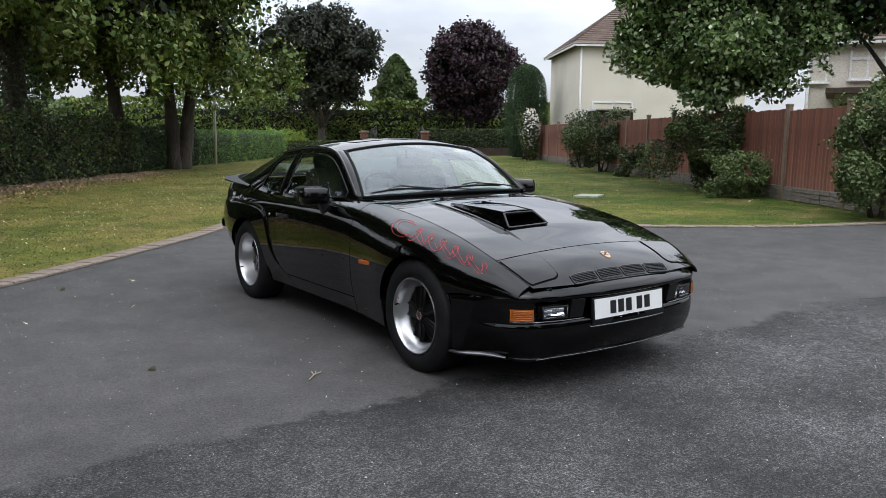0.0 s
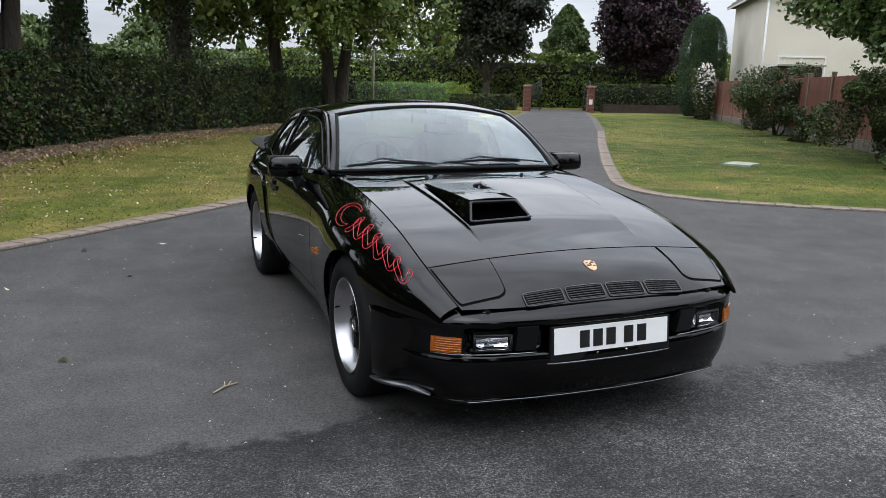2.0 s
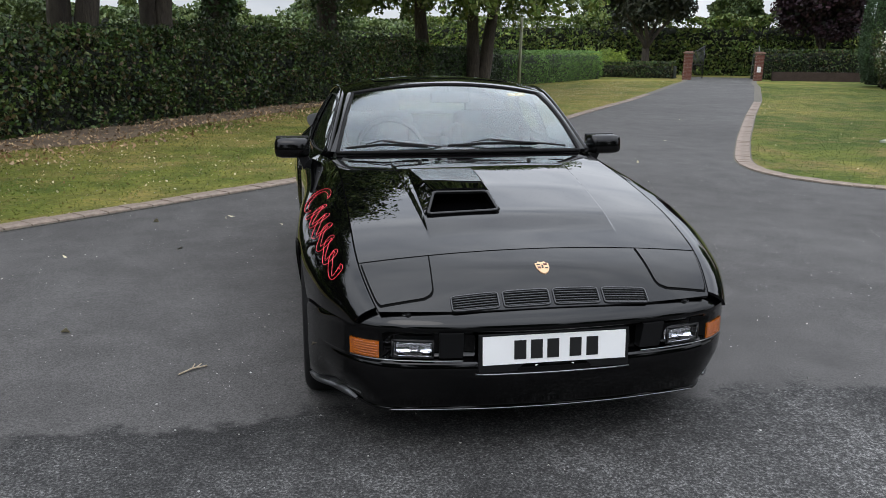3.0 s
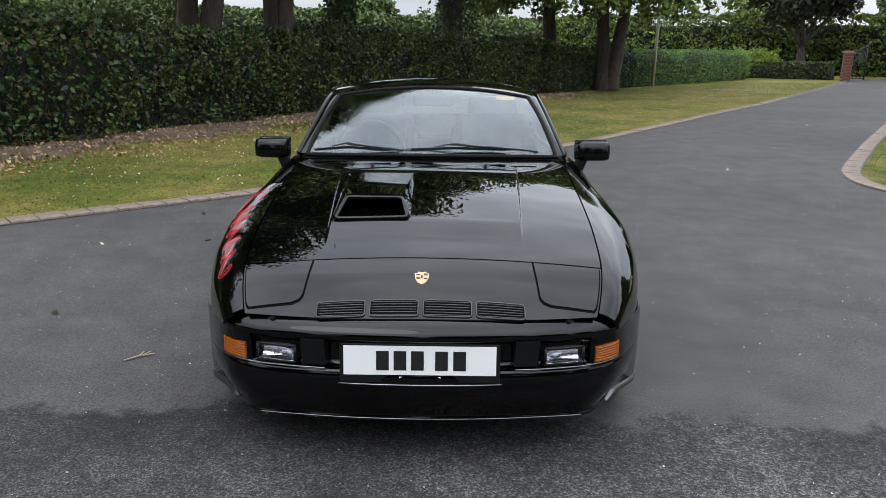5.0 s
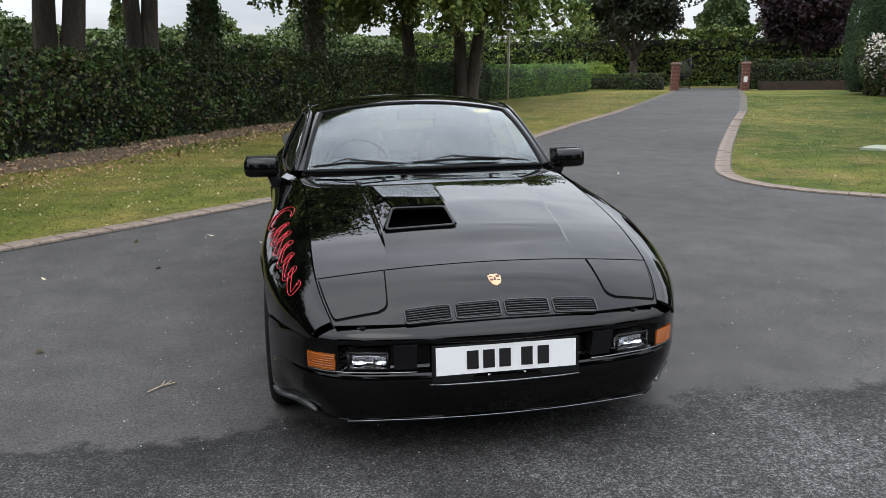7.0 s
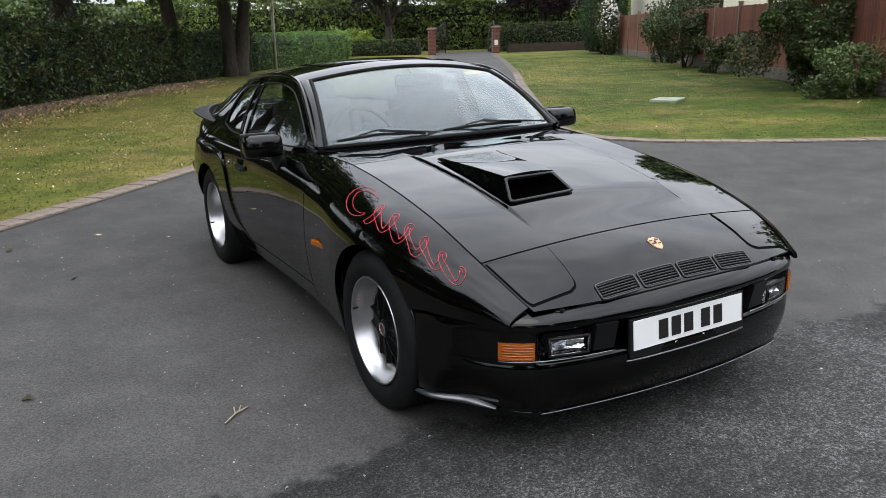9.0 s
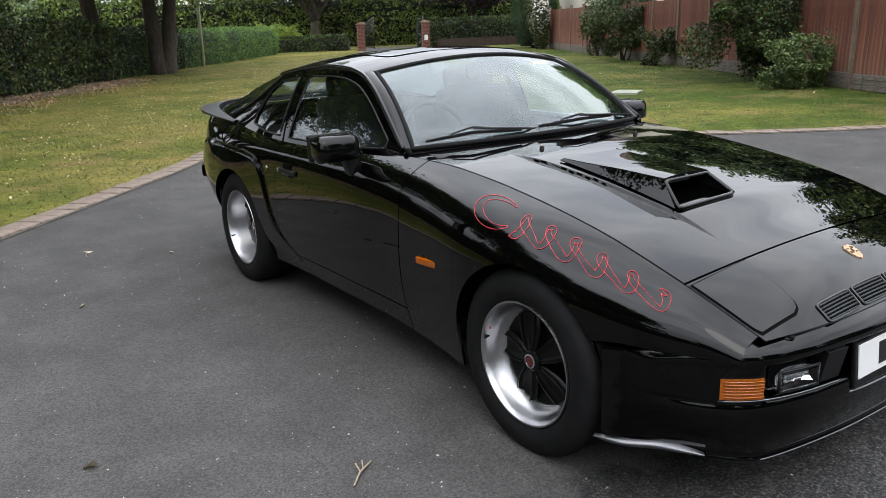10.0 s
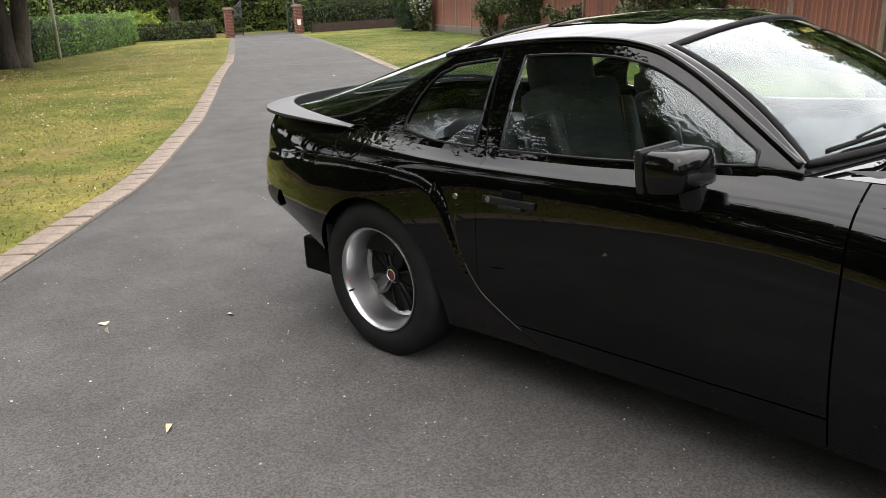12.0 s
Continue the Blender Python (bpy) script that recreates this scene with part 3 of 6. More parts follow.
def hedge(name, label, line, width, height, leaf, per_m, size, seed, ragged=0.12, core_in=0.18):
    """A long hedge along a line: a solid core coloured near-black for inner shade, and leaves over its faces and top.
    """
    r = np.random.RandomState(seed)
    h = empty(name, label, "hedge")
    p = along(np.array(line, float), max(20, int(2 * np.linalg.norm(np.diff(np.array(line), axis=0), axis=1).sum())), 2)
    t = np.gradient(p, axis=0)
    t /= np.linalg.norm(t, axis=1, keepdims=True)
    nrm = np.stack([-t[:, 1], t[:, 0]], -1)
    n = len(p)
    w2 = width / 2 - core_in
    rows = []
    for i in range(n):
        z = float(rise(*p[i]))
        hh = height - core_in + 0.08 * noise.noise((p[i][0] * 0.7, p[i][1] * 0.7, 1.0))
        sec = [(-w2 * 0.9, -0.05), (-w2, 0.4 * hh), (-w2 * 0.93, 0.85 * hh), (-w2 * 0.6, hh), (w2 * 0.6, hh), (w2 * 0.93, 0.85 * hh), (w2, 0.4 * hh), (w2 * 0.9, -0.05)]
        rows.append([(p[i][0] + nrm[i][0] * a, p[i][1] + nrm[i][1] * a, z + b2) for a, b2 in sec])
    g = np.array(rows)
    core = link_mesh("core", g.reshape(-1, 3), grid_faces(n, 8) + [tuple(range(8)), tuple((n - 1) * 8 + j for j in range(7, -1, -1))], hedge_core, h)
    L = np.linalg.norm(np.diff(p, axis=0), axis=1).sum()
    cnt = int(L * per_m)
    i = r.rand(cnt) * (n - 1)
    i0 = i.astype(int)
    fr = (i - i0)[:, None]
    c = p[i0] * (1 - fr) + p[np.minimum(i0 + 1, n - 1)] * fr
    nn = nrm[i0]
    per = 2 * height + width
    s = r.rand(cnt) * per
    a = np.where(s < height, -width / 2, np.where(s < height + width, s - height - width / 2, width / 2))
    b2 = np.where(s < height, s, np.where(s < height + width, height, per - s))
    belly = np.array([0.8 * noise.noise((c[k][0] * 0.55, c[k][1] * 0.55, b2[k] * 0.6)) + 0.6 * noise.noise((c[k][0] * 1.9, c[k][1] * 1.9, b2[k] * 2.0)) for k in range(cnt)])
    a = a * (0.86 + 0.14 * np.sin(np.clip(b2 / height, 0, 1) * np.pi)) + np.sign(a) * (ragged * belly * (0.2 + 0.8 * r.rand(cnt)) + 0.10 * (r.rand(cnt) - 0.6))
    b2 = np.clip(b2 + ragged * 1.2 * belly * (0.2 + 0.8 * r.rand(cnt)) * (b2 > 0.6 * height) + 0.10 * (r.rand(cnt) - 0.55), 0.02, None)
    pts = np.stack([c[:, 0] + nn[:, 0] * a, c[:, 1] + nn[:, 1] * a, rise(c[:, 0], c[:, 1]) + b2], -1)
    leaves_mesh("foliage", pts, size, leaf, h, seed=seed + 3)
    return h


# ---- kerbs of brick pavers ----
def kerb(name, edge, inward_sign, label):
    k = empty(name, label, "kerb", kind="structure")
    bed = along(edge, 400, 2)
    t = np.gradient(bed, axis=0)
    t /= np.linalg.norm(t, axis=1, keepdims=True)
    nn = np.stack([-t[:, 1], t[:, 0]], -1) * inward_sign
    g = np.stack([on_ground(bed - nn * 0.015, 0.016), on_ground(bed + nn * 0.235, 0.016)], 1)
    sheet("bed", g if inward_sign < 0 else g[:, ::-1], kerb_bed, k)
    return k, bed, nn


kerb_left, bed_l, nl = kerb("kerb_left", LEFT_EDGE, -1, "row of worn brick pavers edging the drive")
kerb_right, bed_r, nr = kerb("kerb_right", RIGHT_EDGE, 1, "row of worn brick pavers edging the island lawn")

# ---- hedge and trees on the left ----
HEDGE_LINE = [(-16.0, -6.5), (-10.3, 0.3), (-7.75, 5.3), (-6.6, 7.4), (-5.4, 9.6), (-4.1, 12.9), (-1.8, 17.6), (0.9, 21.4), (3.3, 24.8)]
hedge("boundary_hedge", "tall dark green mixed hedge with reddish patches", HEDGE_LINE, 1.5, 1.66, hedge_leaf, 2900, 0.084, 11, 0.62, 0.34)
hedge("clipped_hedge", "neatly clipped bright green hedge", [(7.3, 30.1), (9.2, 32.3), (12.0, 35.6), (16.0, 40.6)], 1.2, 1.5, clip_leaf, 1300, 0.07, 12, 0.08)
hedge("dark_hedge", "dark shaded hedge under the trees", [(3.0, 24.6), (5.0, 27.2), (7.1, 29.9)], 1.4, 1.55, ivy_leaf, 1500, 0.08, 13, 0.18)

TREES = [(-7.4, 9.0, 0.24, 6.0, 1, (0.1, 0.2)), (-5.0, 12.9, 0.21, 5.0, 2, (0.25, 0.1)), (-3.9, 14.9, 0.18, 5.0, 2, (0.2, 0.2)), (-2.85, 16.9, 0.27, 4.6, 1, (0.35, 0.1)), (-13.0, 0.5, 0.26, 3.6, 1, (0.2, 0.2)), (-10.2, 4.6, 0.24, 3.6, 1, (0.2, 0.2))]
for i, (tx, ty, tr, th_, st, ln) in enumerate(TREES):
    tree("roadside_tree", "tall green broadleaf tree with bare lower trunk behind the hedge", tx, ty, tr, th_, 13.0 if i < 4 else 9.0, 4.0 if i < 4 else 3.9, 5.4 if i < 4 else 2.6, tree_leaf, 32000 if i < 4 else 16000, 0.17 if i < 4 else 0.27, 40 + i, bark, 44, ln, st, 1.6, 0.4, "trees along the boundary")
tree("ivy_tree", "broadleaf tree with a trunk clad in dark ivy", 0.15, 22.9, 0.36, 4.0, 12.0, 4.8, 4.7, tree_leaf, 50000, 0.195, 60, bark, 90, (0.0, 0.2), 1, 1.9, 0.5, "trees along the boundary")
tree("roadside_tree", "tall green broadleaf tree with foliage hanging low", 3.9, 26.4, 0.26, 3.6, 12.0, 4.6, 4.7, tree_leaf, 50000, 0.195, 61, bark, 70, (-0.2, 0.2), 1, 1.9, 0.5, "trees along the boundary")
tree("roadside_tree", "tall green broadleaf tree with a thick double trunk", 6.0, 26.9, 0.25, 3.6, 12.0, 4.5, 4.5, tree_leaf, 50000, 0.195, 62, bark, 90, (0.2, 0.0), 2, 1.6, 0.5, "trees along the boundary")
# unseen tall hedge and trees added behind the forecourt to darken the car's reflections
hedge("forecourt_hedge", "unseen tall dark hedge added to darken reflections", [(-16.0, -6.5), (-13.5, -13.0), (-4.0, -17.0), (8.0, -17.5), (20.0, -15.0), (30.0, -10.0)], 1.6, 3.2, ivy_leaf, 420, 0.20, 17, 0.5, 0.3)
for i, (tx, ty) in enumerate(((-12.0, -18.0), (-4.5, -20.5), (3.5, -20.0), (11.5, -20.5), (19.5, -18.5))):
    tree("forecourt_tree", "unseen broadleaf tree added to darken reflections", tx, ty, 0.24, 3.0, 8.5 + 0.8 * (i % 3), 3.8, 2.4, ivy_leaf, 9000, 0.34, 300 + i, bark, 30, group="trees behind the forecourt")
# ivy round trunks
for i, (ix, iy, hh, rr) in enumerate(((-2.75, 16.9, 3.4, 0.5), (0.2, 22.9, 4.6, 0.75), (-7.1, 9.1, 3.6, 0.42))):
    r = np.random.RandomState(80 + i)
    z = r.rand(2600) * hh
    a = r.rand(2600) * 2 * math.pi
    rad = rr * (1.15 - 0.6 * z / hh) * (0.7 + 0.4 * r.rand(2600))
    ivy = empty("ivy", "dark green ivy climbing a trunk", "ivy", kind="stuff")
    ivy.location = (ix, iy, float(rise(ix, iy)))
    leaves_mesh("foliage", np.stack([rad * np.cos(a) + 0.1 * z * 0.4, rad * np.sin(a), z + 0.3], -1), 0.11, ivy_leaf, ivy, seed=90 + i)

# ---- far planting round the gate ----
tree("bronze_tree", "round dark bronze-leaved ornamental tree", 21.3, 45.3, 0.28, 1.9, 10.2, 4.05, 2.8, dark_leaf, 52000, 0.24, 70, bark, 110, (0, 0), 1, 0, 0, "", 1.0, 0.36)
tree("purple_tree", "dark purple-leaved maple beyond the lawn", 30.6, 40.7, 0.22, 2.0, 9.1, 3.35, 1.9, purple_leaf, 46000, 0.22, 71, bark, 90, (0, 0), 1, 0, 0, "", 1.0, 0.36)


def cone_tree(name, label, x, y, height, radius, leaf, n, size, seed, power=1.0, blunt=0.0):
    r = np.random.RandomState(seed)
    t = empty(name, label, "tree")
    t.location = (x, y, float(rise(x, y)))
    z = r.rand(n) ** (1.3 if not blunt else 0.9)
    a = r.rand(n) * 2 * math.pi
    prof = (1 - z) ** power if not blunt else np.minimum(1.0, np.sqrt(np.maximum(0, 1 - z ** 6)) * (0.72 + 0.28 * np.minimum(1, z * 4)))
    lump = 1 + 0.16 * np.sin(a * 5 + z * 22) + 0.10 * np.sin(a * 3 - z * 31)
    rad = radius * prof * (lump if not blunt else 1) * (0.72 + 0.28 * r.rand(n))
    p = np.stack([rad * np.cos(a), rad * np.sin(a), 0.15 + z * (height - 0.15)], -1)
    tube("trunk", [(0, 0, -0.1), (0, 0, height * 0.5), (0, 0, height * 0.9)], [0.16, 0.09, 0.02], bark, t, sides=8)
    zc = np.linspace(0, 0.94, 14)
    pc = (1 - zc) ** power if not blunt else np.sqrt(np.maximum(0.02, 1 - zc ** 6)) * 0.9
    aa = np.linspace(0, 2 * np.pi, 14, endpoint=False)
    cv = np.stack([0.66 * radius * pc[None] * np.cos(aa)[:, None], 0.66 * radius * pc[None] * np.sin(aa)[:, None], 0.1 + np.broadcast_to(zc[None], (14, 14)) * height], -1)
    # solid core, its dark colour painting the shade between the sprays
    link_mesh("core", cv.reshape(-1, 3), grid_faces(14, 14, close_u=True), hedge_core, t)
    leaves_mesh("crown", p, size, leaf, t, seed=seed + 1, hang=0.8)
    return t


cone_tree("conifer", "pointed green conifer behind the gate", 30.3, 50.2, 7.6, 2.9, conifer_leaf, 26000, 0.24, 73, 0.58)
cone_tree("cypress", "clipped dark green columnar cypress", 26.1, 29.7, 5.2, 1.22, cypress_leaf, 32000, 0.063, 74, 1.0, 1.0)
bush("yellow_shrub", "bright yellow-green rounded shrub", 18.1, 43.9, (1.35, 1.2, 0.9), bright_leaf, 5000, 0.12, 75)
bush("golden_shrub", "bright lime shrub behind the cypress", 28.7, 31.1, (0.9, 0.9, 1.5), bright_leaf, 3500, 0.13, 76)
hedge("lane_hedge", "dense green hedge along the lane", [(8.0, 60.0), (16.0, 55.5), (26.0, 50.0), (36.0, 43.5), (44.0, 37.0)], 3.0, 3.9, tree_leaf, 900, 0.245, 14, 0.9, 0.7)
hedge("wall_hedge", "dark shrubs above the low wall", [(25.8, 40.2), (30.0, 38.0), (34.0, 35.0)], 1.3, 1.7, hedge_leaf, 900, 0.13, 15, 0.3)
hedge("low_hedge", "low dark hedge by the bronze tree", [(17.2, 44.0), (19.5, 42.6), (21.3, 41.0)], 1.1, 0.9, hedge_leaf, 700, 0.12, 16, 0.2)
rose = bush("rose_bush", "climbing rose bush covered in white flowers", 24.75, 27.85, (0.62, 0.62, 1.35), hedge_leaf, 3500, 0.11, 77)
r = np.random.RandomState(78)
leaves_mesh("blossom", blob_points(r, 520, np.array([0, 0, 1.65]), np.array([0.58, 0.58, 1.15]), 0.6), 0.10, rose_petal, rose, seed=79, aspect=1.0)

# rough growth behind the boundary hedge
for i, (bx_, by_, rx_, rz_) in enumerate(((-10.8, 23.0, 2.4, 1.75), (-15.5, 18.5, 2.6, 1.9), (-7.0, 26.5, 1.8, 1.3), (-19.5, 12.5, 2.6, 1.9), (-13.2, 12.2, 2.0, 1.6))):
    bush("rough_bush", "loose pale green thicket behind the boundary hedge", bx_, by_, (rx_, rx_ * 0.8, rz_), far_leaf, 9000, 0.15, 130 + i)

# field hedgerows and far trees beyond the boundary
for i, (line, hh, w, cnt, sz) in enumerate((([(-46, 16), (-24, 30), (-10, 42), (2, 54), (10, 62)], 3.3, 3.0, 520, 0.28), ([(-120, 40), (-60, 75), (-20, 100), (30, 125)], 5.5, 6.0, 160, 0.8))):
    hedge("field_hedgerow", "rough pale green field hedgerow", line, w, hh, far_leaf, cnt, sz, 20 + i, 0.9, 0.5)
r = np.random.RandomState(5)
for i, (fx, fy, hh) in enumerate(((-30, 78, 9), (-18, 86, 11), (-9, 92, 8), (4, 100, 12), (14, 108, 10), (-52, 70, 10), (-70, 60, 12), (24, 96, 9), (-41, 76, 7), (34, 84, 10), (52, 70, 9), (64, 52, 9))):
    if i % 3 == 1:
        cone_tree("far_conifer", "distant dark conifer in the fields", fx, fy, hh * 0.85, hh * 0.16, conifer_leaf, 2200, 0.55, 200 + i, 0.8)
    else:
        tree("far_tree", "distant round green tree", fx, fy, 0.3, hh * 0.3, hh, hh * 0.42, hh * 0.18, far_leaf, 3600, 0.55, 200 + i, bark, 16)

# pole by the clipped hedge
pole = empty("wooden_pole", "slim weathered wooden pole on the lawn edge", "pole")
pole.location = (8.75, 30.6, float(rise(8.75, 30.6)))
tube("shaft", [(0, 0, -0.1), (0.01, 0, 1.4), (0.03, 0, 2.9)], [0.075, 0.065, 0.06], grey_wood, pole, sides=10)


# ---- gate ----
def gate_pier(x, y, label):
    g = empty("gate_pier", label, "gate pier", "gate piers")
    g.location = (x, y, float(rise(x, y)))
    g.rotation_euler = (0, 0, radians(-31))
    part("core", box_bm(0.45, 0.45, 1.50, 0.0, (0, 0, 0.70)), mortar, g)
    me = None
    for c in range(19):
        z = 0.04 + c * 0.0755
        for sx, sy, rot in ((0, -1, 0), (1, 0, 90), (0, 1, 180), (-1, 0, 270)):
            for k in (-0.5, 0.5):
                if me is None:
                    b0 = part("brick", box_bm(0.222, 0.03, 0.066, 0.004), brick_red, g)
                    me = b0.data
                    ob = b0
                else:
                    ob = new("brick", me)
                    ob.parent = g
                a = radians(rot)
                off = 0.06 if c % 2 else 0.0
                lx = k * 0.232 + (off if abs(k) else 0)
                lx = max(-0.125, min(0.125, lx))
                ob.matrix_basis = pose(0, 0, z, 0, 0, rot) @ Matrix.Translation((lx, -0.222, 0))
    part("cap", box_bm(0.58, 0.58, 0.07, 0.015, (0, 0, 1.495)), coping, g)
    part("cap_top", box_bm(0.42, 0.42, 0.05, 0.02, (0, 0, 1.55)), coping, g)
    return g


GL, GR = (21.0, 38.9), (24.43, 37.3)
gate_pier(*GL, "square red brick gate pier with a stone cap")
gp = gate_pier(*GR, "square red brick gate pier with a white notice")
part("notice", box_bm(0.20, 0.012, 0.30, 0.003, (0.02, -0.245, 0.62)), white_trim, gp, "small white notice")
for (gx_, gy_), turn in ((GL, 66), (GR, 92)):
    gate = empty("iron_gate", "black iron gate leaf standing open", "gate", "gate leaves")
    gate.location = (gx_, gy_, float(rise(gx_, gy_)))
    gate.rotation_euler = (0, 0, radians(turn - 31))
    tube("stile", [(0.30, 0, 0.05), (0.30, 0, 1.60)], 0.03, iron, gate)
    tube("stile", [(1.85, 0, 0.05), (1.85, 0, 1.95)], 0.03, iron, gate)
    tube("rail", [(0.30, 0, 0.15), (1.85, 0, 0.15)], 0.022, iron, gate)
    tube("rail", [(0.30, 0, 0.85), (1.85, 0, 0.85)], 0.022, iron, gate)
    tube("rail", [(0.30, 0, 1.55), (1.0, 0, 1.62), (1.85, 0, 1.90)], 0.022, iron, gate)
    for k in range(10):
        xq = 0.44 + 0.14 * k
        tube("bar", [(xq, 0, 0.15), (xq, 0, 1.58 + 0.3 * max(0, (xq - 0.9)))], 0.011, iron, gate, sides=5)
wallr = empty("low_wall", "low dark brick wall with shrubs above it", "wall", kind="structure")
wallr.location = (0, 0, 0)
wp = along(np.array([(25.3, 37.3), (29.0, 36.2), (33.5, 33.5)]), 24, 1)
for i in range(23):
    a, b2 = wp[i], wp[i + 1]
    mid = (a + b2) / 2
    ang = math.degrees(math.atan2(b2[1] - a[1], b2[0] - a[0]))
    part("wall_section", box_bm(float(np.linalg.norm(b2 - a)), 0.22, 0.55, 0.0, (*mid, float(rise(*mid)) + 0.22), None, pose(0, 0, 0, 0, 0, ang)), wall_brick, wallr)

# ---- fence on the right ----
F_DIR = np.array([0.5176, 0.8556])
F_START = np.array([9.94, 1.97])
F_NRM = np.array([-0.8556, 0.5176])
fence = empty("fence", "long red-brown close-board fence on rock-faced concrete base boards", "fence")
proto_board = proto_face = None
F_PITCH = 2.17
ang = math.degrees(math.atan2(F_DIR[1], F_DIR[0]))
for k in range(16):
    a = F_START + F_DIR * (4.33 + F_PITCH * (k - 3))
    mid = a + F_DIR * F_PITCH / 2
    fp = empty("panel")
    fp.parent = fence
    fp.matrix_basis = pose(mid[0], mid[1], float(rise(*mid)), 0, 0, ang)
    L = F_PITCH - 0.12
    part("gravel_board", box_bm(L, 0.06, 0.30, 0.008, (0, 0, 0.14)), stone, fp)
    rr = random.Random(k)
    for c in range(3):
        for q in range(6):
            if proto_face is None:
                f0 = part("stone_face", box_bm(L / 6 - 0.012, 0.022, 0.082, 0.010), stone, fp)
                proto_face = f0.data
            else:
                f0 = new("stone_face", proto_face)
                f0.parent = fp
            f0.matrix_basis = pose(-L / 2 + L / 6 * (q + 0.5) + rr.uniform(-0.01, 0.01), 0.036 + rr.uniform(-0.006, 0.006), 0.055 + 0.092 * c, rr.uniform(-3, 3), 0, 0)
    top = 1.86 + rr.uniform(-0.03, 0.02)
    for zr in (0.55, 1.55):
        part("arris_rail", box_bm(L, 0.035, 0.07, 0, (0, -0.03, zr)), fence_wood, fp)
    nb = 17
    for q in range(nb):
        if proto_board is None:
            b0 = part("board", box_bm(0.128, 0.018, 1.0, 0.003), fence_wood, fp)
            proto_board = b0.data
        else:
            b0 = new("board", proto_board)
            b0.parent = fp
        hgt = top - 0.29 + rr.uniform(-0.012, 0.012)
        b0.matrix_basis = pose(-L / 2 + L / nb * (q + 0.5), 0.006 + (0.006 if q % 2 else 0), 0.29 + hgt / 2, rr.uniform(-0.4, 0.4), 0, 8) @ Matrix.Diagonal((1, 1, hgt, 1))
    fpost = empty("post")
    fpost.parent = fence
    fpost.matrix_basis = pose(a[0], a[1], float(rise(*a)), 0, 0, ang)
    part("shaft", box_bm(0.11, 0.11, 2.00, 0.006, (0, 0.012, 0.94)), post_wood, fpost)
    part("post_cap", box_bm(0.13, 0.13, 0.05, 0.018, (0, 0.012, 1.95)), post_wood, fpost)

# shrubs along the fence
def fence_at(d, off=0.5):
    p = F_START + F_DIR * d + F_NRM * off
    return float(p[0]), float(p[1])


bush("fence_shrub", "leafy green shrub growing against the fence", *fence_at(6.75, 0.5), (1.55, 0.85, 1.02), hedge_leaf, 34000, 0.062, 100)
bush("fence_shrub", "low bright green shrub at the foot of the fence", *fence_at(4.9, 0.8), (0.62, 0.5, 0.52), far_leaf, 7000, 0.06, 106)
bush("fence_shrub", "dark ivy-like shrub hanging over the fence", *fence_at(16.7, 0.42), (1.75, 0.9, 1.15), hedge_leaf, 16000, 0.075, 101)
bush("fence_shrub", "small shrub at the foot of the fence", *fence_at(13.3, 0.55), (0.62, 0.45, 0.55), hedge_leaf, 3600, 0.07, 105)
bush("fence_climber", "tall loose green climber at the fence's end", *fence_at(0.7, 0.35), (0.95, 0.6, 1.12), far_leaf, 20000, 0.06, 102)
bush("fence_shrub", "thin climber on the fence", *fence_at(20.5, 0.3), (0.75, 0.35, 0.95), hedge_leaf, 4500, 0.08, 103)

# trees behind the fence
tree("whitebeam", "broad tree with green leaves pale underneath", 14.5, 8.05, 0.20, 2.2, 7.4, 2.75, 1.6, pale_leaf, 100000, 0.135, 110, bark, 120, (-0.45, 0.7), 1, 0.0, 0.0, "", 1.0, 0.30)
tree("dark_tree", "dark green tree overhanging the far house", 16.96, 5.64, 0.16, 2.6, 7.4, 2.5, 3.4, ivy_leaf, 28000, 0.155, 111, bark, 40)
tree("garden_tree", "leafy green tree behind the fence", 16.6, 2.2, 0.2, 2.4, 9.2, 3.0, 2.4, tree_leaf, 26000, 0.175, 113, bark, 50)
bush("garden_shrub", "loose green shrub behind the fence", 13.3, 4.6, (1.2, 1.0, 1.45), far_leaf, 5000, 0.10, 112)


# ---- houses behind the fence ----
def window_unit(parent, m, w, h, lights=2):
    win = empty("window")
    win.parent = parent
    win.matrix_basis = m
    part("pane", box_bm(w, 0.02, h, 0, (0, 0.03, 0)), win_dark, win)
    for x in np.linspace(-w / 2, w / 2, lights + 1):
        part("frame", box_bm(0.07, 0.08, h + 0.07, 0.006, (float(x), 0, 0)), white_trim, win)
    for z in (-h / 2, h / 2, h * 0.18):
        part("frame", box_bm(w + 0.07, 0.075, 0.07, 0.006, (0, 0, float(z))), white_trim, win)
    part("sill", box_bm(w + 0.2, 0.18, 0.05, 0.008, (0, -0.06, -h / 2 - 0.06)), white_trim, win)
    return win


